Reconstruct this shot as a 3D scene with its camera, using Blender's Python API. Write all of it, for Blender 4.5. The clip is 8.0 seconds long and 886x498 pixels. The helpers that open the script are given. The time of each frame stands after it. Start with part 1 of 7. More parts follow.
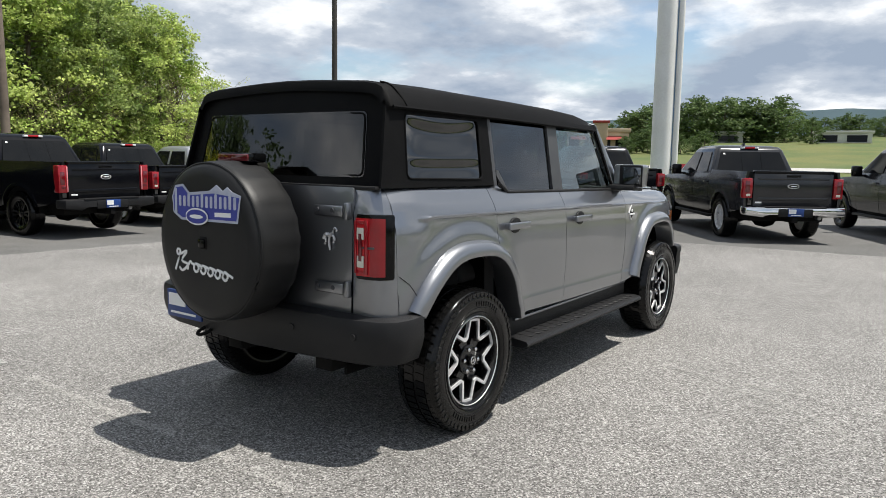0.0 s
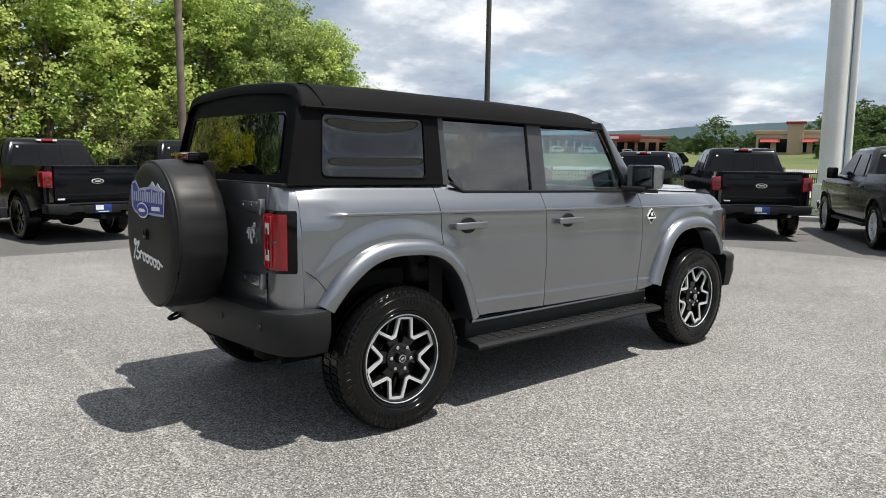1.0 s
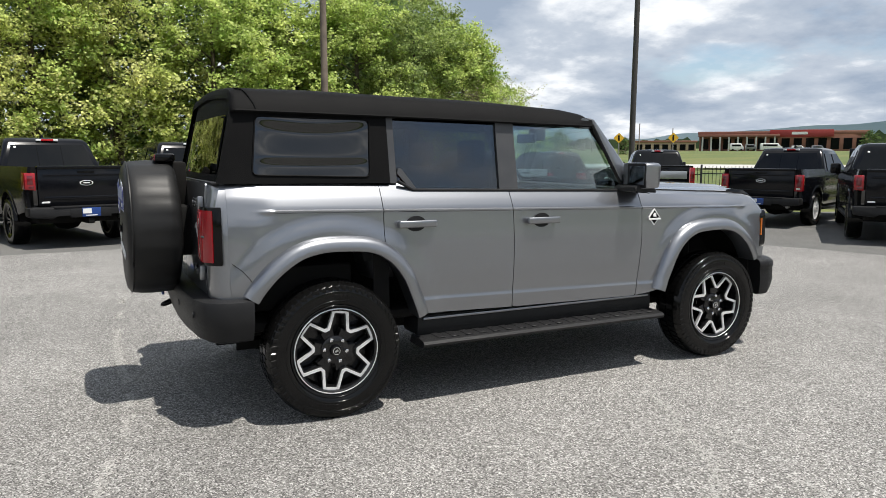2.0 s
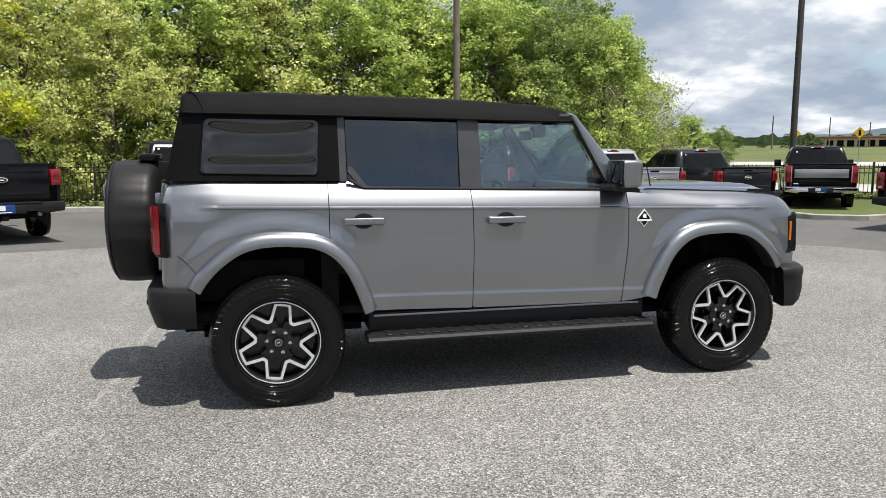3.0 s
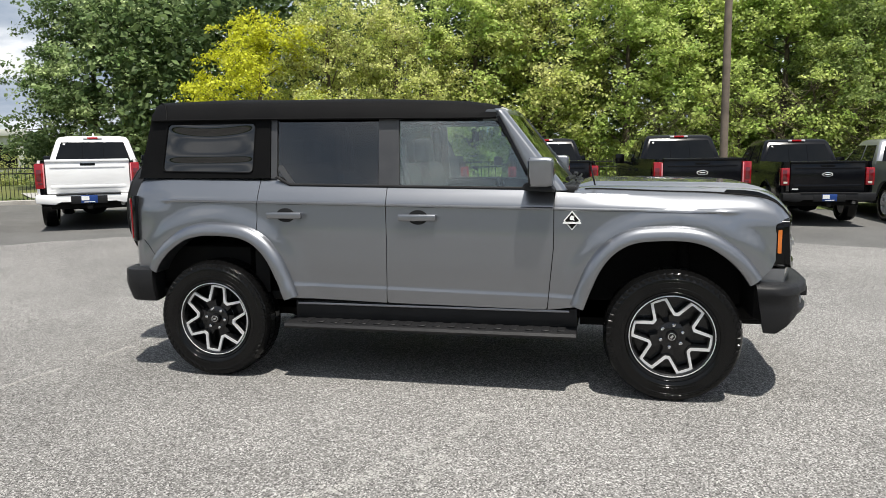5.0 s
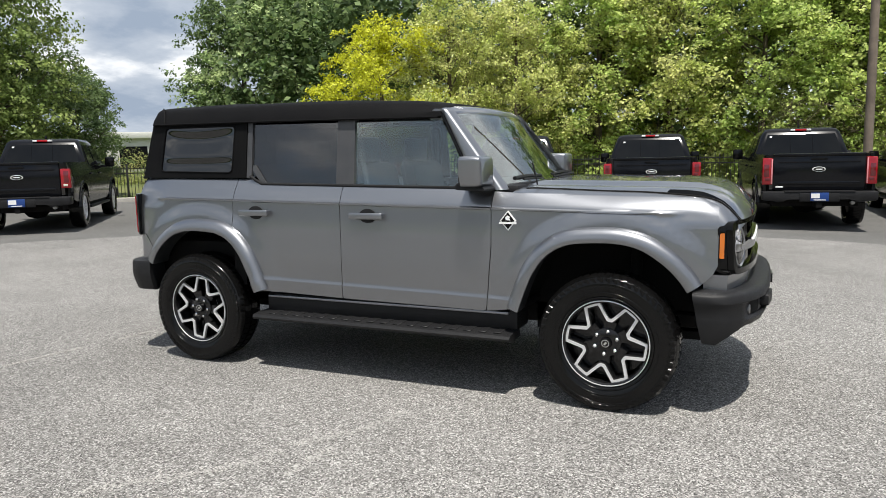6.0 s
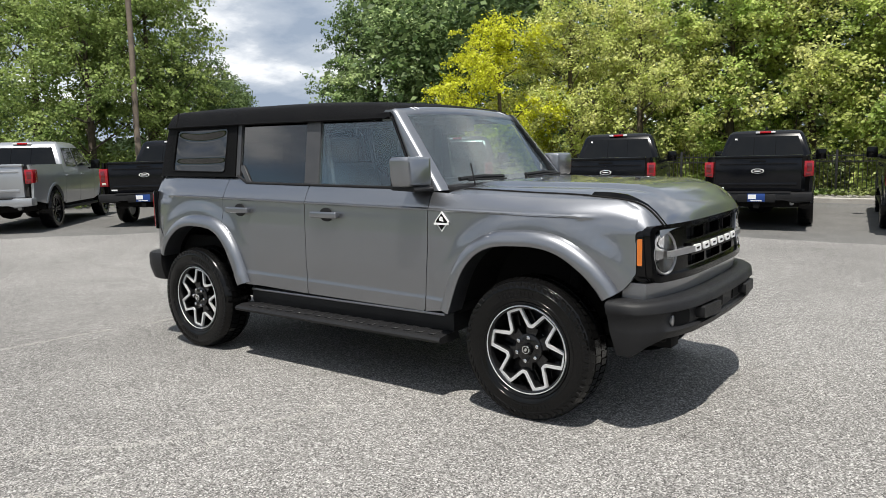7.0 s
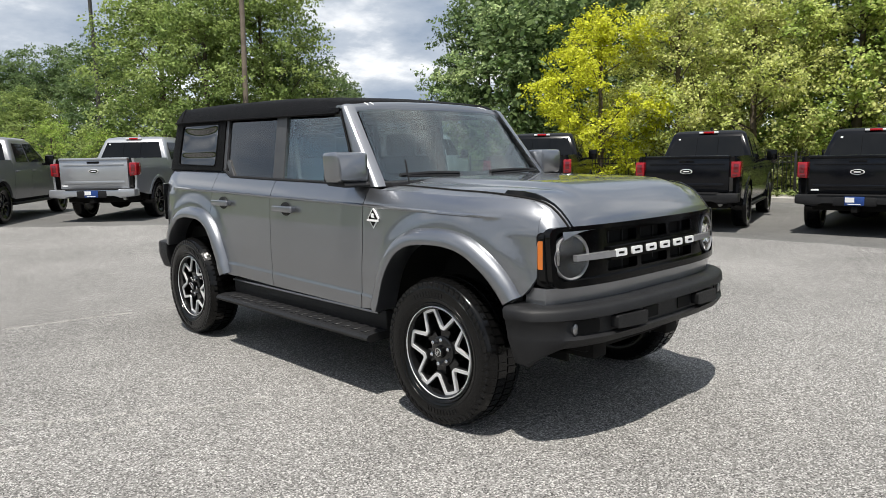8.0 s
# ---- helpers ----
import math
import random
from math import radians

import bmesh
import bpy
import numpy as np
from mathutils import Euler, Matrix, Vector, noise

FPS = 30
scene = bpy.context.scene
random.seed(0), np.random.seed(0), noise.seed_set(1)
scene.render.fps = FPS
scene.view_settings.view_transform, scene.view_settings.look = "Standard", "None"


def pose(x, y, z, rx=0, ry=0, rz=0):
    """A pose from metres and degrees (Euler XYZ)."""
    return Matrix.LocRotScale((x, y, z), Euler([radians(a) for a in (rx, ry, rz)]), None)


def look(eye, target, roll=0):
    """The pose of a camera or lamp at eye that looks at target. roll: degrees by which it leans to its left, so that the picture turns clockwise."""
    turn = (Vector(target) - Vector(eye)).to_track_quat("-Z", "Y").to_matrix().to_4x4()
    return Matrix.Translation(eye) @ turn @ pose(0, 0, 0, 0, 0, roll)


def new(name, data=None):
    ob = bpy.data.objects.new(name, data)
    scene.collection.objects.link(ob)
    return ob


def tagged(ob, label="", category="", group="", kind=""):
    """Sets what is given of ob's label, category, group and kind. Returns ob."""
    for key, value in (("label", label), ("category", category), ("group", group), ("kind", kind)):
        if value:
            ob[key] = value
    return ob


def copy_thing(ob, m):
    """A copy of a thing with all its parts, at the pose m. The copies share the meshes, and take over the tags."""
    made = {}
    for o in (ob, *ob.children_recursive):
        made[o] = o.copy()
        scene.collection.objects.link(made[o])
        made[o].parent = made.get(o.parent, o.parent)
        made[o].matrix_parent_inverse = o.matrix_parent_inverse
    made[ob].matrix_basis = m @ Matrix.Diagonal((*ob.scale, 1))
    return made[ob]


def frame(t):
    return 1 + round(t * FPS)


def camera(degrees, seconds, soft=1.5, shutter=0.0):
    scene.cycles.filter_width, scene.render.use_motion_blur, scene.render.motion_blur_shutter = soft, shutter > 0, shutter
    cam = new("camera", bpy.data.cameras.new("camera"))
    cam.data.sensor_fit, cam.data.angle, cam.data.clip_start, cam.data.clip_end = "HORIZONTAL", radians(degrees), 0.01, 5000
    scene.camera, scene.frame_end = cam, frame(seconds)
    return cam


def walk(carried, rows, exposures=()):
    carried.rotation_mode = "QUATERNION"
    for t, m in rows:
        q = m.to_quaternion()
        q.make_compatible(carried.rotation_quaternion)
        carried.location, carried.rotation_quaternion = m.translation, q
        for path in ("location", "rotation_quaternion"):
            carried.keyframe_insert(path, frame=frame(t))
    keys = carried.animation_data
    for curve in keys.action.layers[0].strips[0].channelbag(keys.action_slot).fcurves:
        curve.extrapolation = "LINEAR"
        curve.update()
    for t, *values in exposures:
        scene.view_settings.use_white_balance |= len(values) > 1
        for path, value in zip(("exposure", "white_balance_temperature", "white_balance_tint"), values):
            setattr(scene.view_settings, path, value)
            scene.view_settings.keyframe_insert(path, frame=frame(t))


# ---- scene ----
cam = camera(63.1, 8.0, soft=0.75)
METRES, EYE, TILT, LEAN, TURN = 10.213, 1.49, 0.0, 0.0, 35.59
ROWS = [
    (0.0, 0.0, 0.0, 0.0, 0.1, -7.36, -0.79),
    (0.5, 0.065, 0.0016, -0.0001, 7.28, -7.23, -0.78),
    (1.0, 0.1288, 0.0155, -0.0016, 14.26, -7.16, -0.65),
    (1.5, 0.1913, 0.0316, -0.0008, 21.02, -7.22, -0.43),
    (3.0, 0.3532, 0.1306, -0.0017, 40.99, -7.36, 0.18),
    (3.5, 0.4008, 0.1744, -0.0014, 47.64, -7.38, 0.27),
    (4.0, 0.4394, 0.224, -0.0016, 54.21, -7.43, 0.4),
    (4.5, 0.4755, 0.2759, -0.0012, 60.7, -7.51, 0.58),
    (6.0, 0.5456, 0.4497, -0.0023, 78.94, -7.59, 1.34),
    (6.5, 0.5588, 0.5108, -0.0021, 84.92, -7.52, 1.51),
    (7.0, 0.5583, 0.5722, -0.0038, 90.81, -7.46, 1.49),
    (7.5, 0.5542, 0.6307, -0.0045, 96.26, -7.44, 1.32),
    (8.0, 0.5387, 0.6805, -0.0067, 100.86, -7.49, 1.06),
]
walk(cam, [(t, pose(2.98, -4.675, EYE, TILT, LEAN, TURN) @ pose(METRES * x, METRES * y, METRES * z, 90 + pitch, roll, yaw)) for t, x, y, z, yaw, pitch, roll in ROWS])


# ---------------------------------------------------------------- light
SUN = Vector((0.31, 0.19, 1.0)).normalized()
sun_data = bpy.data.lights.new("sun", "SUN")
sun_data.energy, sun_data.angle, sun_data.color = 4.9, radians(0.6), (1.0, 0.955, 0.88)
sun_lamp = new("sun", sun_data)
sun_lamp.matrix_world = look(SUN * 60, (0, 0, 0))

world = bpy.data.worlds.new("sky")
scene.world = world
world.use_nodes = True
wn, wl = world.node_tree.nodes, world.node_tree.links
wn.clear()
w_out, w_bg = wn.new("ShaderNodeOutputWorld"), wn.new("ShaderNodeBackground")
w_sky = wn.new("ShaderNodeTexSky")
w_sky.sky_type, w_sky.sun_disc = "NISHITA", False
w_sky.sun_elevation, w_sky.sun_rotation = math.asin(SUN.z), math.atan2(SUN.x, SUN.y)
w_bg.inputs["Strength"].default_value = 0.11
w_tc = wn.new("ShaderNodeTexCoord")
w_sep = wn.new("ShaderNodeSeparateXYZ")
wl.new(w_tc.outputs["Generated"], w_sep.inputs[0])


def wmath(op, a, b):
    n = wn.new("ShaderNodeMath")
    n.operation = op
    for k, v in enumerate((a, b)):
        if isinstance(v, (int, float)):
            n.inputs[k].default_value = v
        else:
            wl.new(v, n.inputs[k])
    return n.outputs[0]


# clouds lie on a flat deck, so they crowd together towards the horizon
deck = wmath("ADD", wmath("MAXIMUM", w_sep.outputs["Z"], 0.0), 0.26)
w_xyz = wn.new("ShaderNodeCombineXYZ")
wl.new(wmath("DIVIDE", w_sep.outputs["X"], deck), w_xyz.inputs[0])
wl.new(wmath("DIVIDE", w_sep.outputs["Y"], deck), w_xyz.inputs[1])


def wnoise(scale, detail, seed):
    n = wn.new("ShaderNodeTexNoise")
    n.noise_dimensions = "4D"
    n.inputs["W"].default_value, n.inputs["Scale"].default_value = seed, scale
    n.inputs["Detail"].default_value, n.inputs["Roughness"].default_value = detail, 0.56
    wl.new(w_xyz.outputs[0], n.inputs["Vector"])
    return n.outputs["Fac"]


def wramp(fac, stops):
    n = wn.new("ShaderNodeValToRGB")
    while len(n.color_ramp.elements) < len(stops):
        n.color_ramp.elements.new(0.5)
    for e, (at, c) in zip(n.color_ramp.elements, stops):
        e.position, e.color = at, (*c, 1)
    wl.new(fac, n.inputs[0])
    return n.outputs[0]


w_cover = wramp(wnoise(1.15, 9, 3.1), [(0.36, (0, 0, 0)), (0.46, (1, 1, 1))])
w_tone = wramp(wnoise(1.7, 9, 9.4), [(0.40, (2.6, 3.15, 4.0)), (0.51, (4.1, 4.55, 5.2)), (0.61, (8.4, 8.5, 8.6))])
w_mix = wn.new("ShaderNodeMix")
w_mix.data_type = "RGBA"
wl.new(w_cover, w_mix.inputs["Factor"])
wl.new(w_sky.outputs[0], w_mix.inputs["A"])
wl.new(w_tone, w_mix.inputs["B"])
wl.new(w_mix.outputs["Result"], w_bg.inputs["Color"])
wl.new(w_bg.outputs[0], w_out.inputs["Surface"])
scene.view_settings.exposure = 0.36


# ---------------------------------------------------------------- materials
def material(name, base, rough=0.5, metal=0.0, dark=None, scale=6.0, amount=0.5, bump=0.0, bump_scale=60.0, coat=0.0,
             spread=(0.35, 0.65), random_hue=0.0, spec=0.5, fine=0.0, fine_scale=200.0, island=False, coat_rough=0.04):
    """A principled surface whose colour drifts between base and dark at two scales, with fine relief."""
    m = bpy.data.materials.new(name)
    m.use_nodes = True
    nt = m.node_tree
    n, l = nt.nodes, nt.links
    b = n["Principled BSDF"]
    b.inputs["Roughness"].default_value, b.inputs["Metallic"].default_value = rough, metal
    b.inputs["Coat Weight"].default_value, b.inputs["Coat Roughness"].default_value = coat, coat_rough
    b.inputs["Specular IOR Level"].default_value = spec
    b.inputs["Base Color"].default_value = (*base, 1)
    tc = n.new("ShaderNodeTexCoord")
    out = None
    if dark is not None:
        big = n.new("ShaderNodeTexNoise")
        big.inputs["Scale"].default_value, big.inputs["Detail"].default_value = scale, 6
        l.new(tc.outputs["Object"], big.inputs["Vector"])
        ramp = n.new("ShaderNodeMapRange")
        ramp.inputs["From Min"].default_value, ramp.inputs["From Max"].default_value = spread
        ramp.inputs["To Max"].default_value = amount
        l.new(big.outputs["Fac"], ramp.inputs["Value"])
        mix = n.new("ShaderNodeMix")
        mix.data_type = "RGBA"
        mix.inputs["A"].default_value, mix.inputs["B"].default_value = (*base, 1), (*dark, 1)
        l.new(ramp.outputs[0], mix.inputs["Factor"])
        out = mix.outputs["Result"]
        if fine:
            small = n.new("ShaderNodeTexNoise")
            small.inputs["Scale"].default_value, small.inputs["Detail"].default_value = fine_scale, 2
            l.new(tc.outputs["Object"], small.inputs["Vector"])
            r2 = n.new("ShaderNodeMapRange")
            r2.inputs["From Min"].default_value, r2.inputs["From Max"].default_value = 0.3, 0.7
            r2.inputs["To Min"].default_value, r2.inputs["To Max"].default_value = 1 - fine, 1 + fine
            l.new(small.outputs["Fac"], r2.inputs["Value"])
            mul = n.new("ShaderNodeVectorMath")
            mul.operation = "SCALE"
            l.new(out, mul.inputs[0])
            l.new(r2.outputs[0], mul.inputs["Scale"])
            out = mul.outputs[0]
    if random_hue:
        info = n.new("ShaderNodeNewGeometry") if island else n.new("ShaderNodeObjectInfo")
        hsv = n.new("ShaderNodeHueSaturation")
        r3 = n.new("ShaderNodeMapRange")
        r3.inputs["To Min"].default_value, r3.inputs["To Max"].default_value = 1 - random_hue, 1 + random_hue
        l.new(info.outputs["Random Per Island" if island else "Random"], r3.inputs["Value"])
        l.new(r3.outputs[0], hsv.inputs["Value"])
        hsv.inputs["Color"].default_value = (*base, 1)
        if out:
            l.new(out, hsv.inputs["Color"])
        out = hsv.outputs[0]
    if out:
        l.new(out, b.inputs["Base Color"])
    if bump:
        bn = n.new("ShaderNodeTexNoise")
        bn.inputs["Scale"].default_value, bn.inputs["Detail"].default_value = bump_scale, 3
        l.new(tc.outputs["Object"], bn.inputs["Vector"])
        bp = n.new("ShaderNodeBump")
        bp.inputs["Strength"].default_value, bp.inputs["Distance"].default_value = bump, 0.01
        l.new(bn.outputs["Fac"], bp.inputs["Height"])
        l.new(bp.outputs[0], b.inputs["Normal"])
    return m


def glass(name, tint, rough=0.0, ior=1.7):
    m = bpy.data.materials.new(name)
    m.use_nodes = True
    b = m.node_tree.nodes["Principled BSDF"]
    b.inputs["Base Color"].default_value = (*tint, 1)
    b.inputs["Transmission Weight"].default_value, b.inputs["Roughness"].default_value = 1.0, rough
    b.inputs["IOR"].default_value = ior
    return m


PAINT = material("graphite_paint", (0.228, 0.235, 0.253), 0.39, 0.95, (0.215, 0.222, 0.239), 1.4, 0.6, coat=1.0, fine=0.07, fine_scale=900, coat_rough=0.05)
PAINT.node_tree.nodes["Principled BSDF"].inputs["Coat IOR"].default_value = 1.7
CLOTH = material("soft_top_cloth", (0.0034, 0.0034, 0.0038), 0.62, 0, (0.0060, 0.0059, 0.0060), 5, 0.6, bump=0.25, bump_scale=260, spec=0.08)
VINYL = material("cover_vinyl", (0.010, 0.010, 0.0105), 0.46, 0, (0.016, 0.0158, 0.0155), 4, 0.6, bump=0.04, bump_scale=180, spec=0.25)
PLASTIC = material("moulded_black_plastic", (0.010, 0.010, 0.011), 0.5, 0, (0.015, 0.015, 0.0155), 7, 0.6, bump=0.15, bump_scale=420, spec=0.26)
TRIM = material("grey_trim_plastic", (0.040, 0.041, 0.045), 0.42, 0, (0.060, 0.06, 0.062), 7, 0.6)
GLOSS = material("gloss_black", (0.0025, 0.0025, 0.0028), 0.12, 0, (0.004, 0.004, 0.0042), 5, 0.5, spec=0.24)
RUBBER = material("tyre_rubber", (0.0030, 0.0030, 0.0031), 0.15, 0, (0.005, 0.0049, 0.0048), 9, 0.7, bump=0.04, bump_scale=150, spec=0.26)
MACHINED = material("machined_alloy", (0.80, 0.80, 0.81), 0.40, 0.6, (0.73, 0.73, 0.74), 12, 0.5)
RIMBLACK = material("rim_black", (0.006, 0.006, 0.0065), 0.22, 0, (0.010, 0.010, 0.0105), 9, 0.5, spec=0.3, coat=0.3)
CHROME = material("chrome", (0.75, 0.75, 0.76), 0.10, 1.0, (0.66, 0.66, 0.67), 9, 0.5)
STEEL = material("steel", (0.35, 0.35, 0.35), 0.4, 0.9, (0.24, 0.23, 0.22), 9, 0.6)
REDLENS = material("red_lens", (0.30, 0.008, 0.014), 0.12, 0, (0.20, 0.005, 0.009), 9, 0.6, coat=0.25)
DARKRED = material("smoked_red_lens", (0.12, 0.006, 0.010), 0.12, 0, (0.08, 0.004, 0.007), 9, 0.6, coat=0.8)
WHITELENS = material("white_lens", (0.62, 0.60, 0.52), 0.2, 0, (0.5, 0.48, 0.42), 30, 0.6, coat=0.6)
AMBER = material("amber_lens", (0.50, 0.135, 0.018), 0.2, 0, (0.6, 0.15, 0.01), 20, 0.6, coat=0.6)
WHITE = material("white_paint", (0.80, 0.80, 0.79), 0.4, 0, (0.72, 0.72, 0.71), 6, 0.6)
BLUE = material("blue_print", (0.035, 0.05, 0.30), 0.4, 0, (0.03, 0.04, 0.24), 12, 0.6)
SUVRED = material("bright_red_lens", (0.46, 0.008, 0.014), 0.14, 0, (0.33, 0.005, 0.010), 9, 0.6, coat=0.2)
PALECHIP = material("pale_stone_chip", (0.40, 0.39, 0.37), 0.85, 0, (0.28, 0.272, 0.258), 40, 0.8, random_hue=0.35, island=True)
BLUEPLATE = material("blue_card", (0.010, 0.045, 0.20), 0.4, 0, (0.009, 0.038, 0.17), 12, 0.6)
SEATS = material("dark_seat_leather", (0.030, 0.030, 0.033), 0.6, 0, (0.042, 0.042, 0.044), 9, 0.6, bump=0.1)
UNDER = material("underbody_black", (0.005, 0.005, 0.005), 0.85, 0, (0.010, 0.009, 0.008), 5, 0.6, spec=0.2)
CLEAR = glass("clear_glass", (0.50, 0.62, 0.62), ior=1.95)
LENSGLASS = glass("lamp_cover_glass", (0.86, 0.88, 0.88), ior=1.4)
SMOKED = glass("smoked_glass", (0.10, 0.104, 0.106), ior=1.80)
DEEPGLASS = glass("deep_smoked_glass", (0.030, 0.032, 0.034), ior=1.62)
SIDEGLASS = glass("side_glass", (0.70, 0.86, 0.86), ior=1.9)
FLEXI = material("flexible_window_film", (0.005, 0.0053, 0.0058), 0.07, 0, (0.005, 0.005, 0.0055), 3, 0.6, spec=0.8)
# base dimmed in place of the dark car and trucks the mirror reflects
DARKMIRROR = material("tinted_mirror", (0.16, 0.17, 0.18), 0.06, 1.0, (0.13, 0.14, 0.15), 9, 0.5)
PALEPRINT = material("silver_print", (0.46, 0.48, 0.56), 0.35, 0, (0.34, 0.37, 0.48), 18, 0.8)
PINKLENS = material("pale_pink_lens", (0.72, 0.26, 0.28), 0.2, 0, (0.6, 0.2, 0.22), 30, 0.6, coat=0.4)
BARLIGHT = material("satin_badge_metal", (0.55, 0.55, 0.56), 0.35, 0.5, (0.46, 0.46, 0.47), 30, 0.6)
BARGREY = material("grey_lamp_bar", (0.22, 0.22, 0.23), 0.3, 0.3, (0.28, 0.28, 0.29), 20, 0.6, coat=0.4)
PRIVACY = material("privacy_glass", (0.006, 0.0068, 0.008), 0.04, 0, (0.010, 0.0105, 0.011), 3, 0.6, spec=0.22)
YELLOWSIGN = material("yellow_sign_sheet", (0.72, 0.42, 0.02), 0.5, 0, (0.62, 0.36, 0.02), 3, 0.6)

TRUCK_PAINT = {
    "black": material("black_paint", (0.0036, 0.0040, 0.0056), 0.14, 0.0, (0.0056, 0.0060, 0.0078), 2, 0.5, coat=0.0, spec=0.26),
    "grey": material("dark_grey_paint", (0.022, 0.023, 0.026), 0.16, 0.3, (0.032, 0.033, 0.036), 2, 0.5, coat=0.25),
    "mid_grey": material("mid_grey_paint", (0.19, 0.194, 0.204), 0.42, 0.6, (0.21, 0.21, 0.22), 2, 0.5, coat=0.7),
    "silver": material("silver_paint", (0.38, 0.39, 0.41), 0.30, 0.6, (0.33, 0.34, 0.36), 2, 0.5, coat=0.7),
    "white": material("white_truck_paint", (0.80, 0.80, 0.80), 0.30, 0.0, (0.74, 0.74, 0.74), 2, 0.5, coat=0.7),
    "red": material("red_truck_paint", (0.35, 0.02, 0.02), 0.30, 0.0, (0.3, 0.016, 0.016), 2, 0.5, coat=0.7),
}

CONCRETE = material("kerb_concrete", (0.40, 0.38, 0.35), 0.85, 0, (0.27, 0.255, 0.23), 2.5, 0.8, bump=0.3, bump_scale=40, fine=0.2, fine_scale=90)
ROADMAT = material("pale_road", (0.42, 0.41, 0.39), 0.9, 0, (0.34, 0.33, 0.31), 0.3, 0.8, fine=0.1, fine_scale=30)
GRASS = material("grass", (0.058, 0.090, 0.016), 0.9, 0, (0.120, 0.124, 0.030), 0.12, 0.9, bump=0.5, bump_scale=12, fine=0.3, fine_scale=14)
BLADES = material("grass_blades", (0.085, 0.135, 0.026), 0.8, 0, (0.16, 0.17, 0.05), 0.4, 0.8, random_hue=0.35, island=True)
IRON = material("black_iron", (0.014, 0.014, 0.015), 0.45, 0.2, (0.03, 0.026, 0.022), 8, 0.5)
WOODPOLE = material("weathered_pole", (0.20, 0.16, 0.125), 0.9, 0, (0.11, 0.088, 0.07), 3, 0.8, bump=0.5, bump_scale=30)
BRONZE = material("dark_pole_paint", (0.05, 0.046, 0.043), 0.5, 0.2, (0.07, 0.062, 0.055), 3, 0.6)
PALEBLUE = material("pale_blue_duct", (0.22, 0.36, 0.55), 0.5, 0, (0.18, 0.30, 0.47), 2, 0.6)
POLEWHITE = material("pole_white_enamel", (0.78, 0.78, 0.77), 0.42, 0, (0.68, 0.67, 0.65), 0.9, 0.8, fine=0.04, fine_scale=20)
BARK = material("bark", (0.115, 0.088, 0.066), 0.9, 0, (0.06, 0.047, 0.036), 6, 0.8, bump=0.6, bump_scale=25)
DEADWOOD = material("pale_twigs", (0.22, 0.18, 0.14), 0.9, 0, (0.14, 0.11, 0.085), 6, 0.8)
LEAVES = {
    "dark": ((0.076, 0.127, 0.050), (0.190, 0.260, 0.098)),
    "mid": ((0.150, 0.222, 0.058), (0.325, 0.395, 0.122)),
    "light": ((0.245, 0.360, 0.072), (0.570, 0.640, 0.205)),
    "pale": ((0.156, 0.254, 0.08), (0.559, 0.65, 0.329)),
    "olive": ((0.377, 0.448, 0.1), (0.66, 0.66, 0.272)),
    "yellow": ((0.493, 0.504, 0.027), (0.605, 0.627, 0.055)),
    "brush": ((0.247, 0.312, 0.086), (0.481, 0.481, 0.186)),
    "far": ((0.06, 0.11, 0.033), (0.125, 0.18, 0.053)),
    "bush": ((0.195, 0.312, 0.057), (0.403, 0.494, 0.114)),
}


def leaf_material(name, a, b):
    m = material(name, a, 0.55, 0, b, 1.3, 1.0, random_hue=0.40, island=True, spec=0.3)
    n, l = m.node_tree.nodes, m.node_tree.links
    p = n["Principled BSDF"]
    tr = n.new("ShaderNodeBsdfTranslucent")
    mix = n.new("ShaderNodeMixShader")
    mix.inputs[0].default_value = 0.45
    hsv = [x for x in n if x.type == "HUE_SAT"][0]
    l.new(hsv.outputs[0], tr.inputs["Color"])
    l.new(p.outputs[0], mix.inputs[1])
    l.new(tr.outputs[0], mix.inputs[2])
    l.new(mix.outputs[0], [x for x in n if x.type == "OUTPUT_MATERIAL"][0].inputs["Surface"])
    return m


LEAFMAT = {k: leaf_material("leaves_" + k, *v) for k, v in LEAVES.items()}


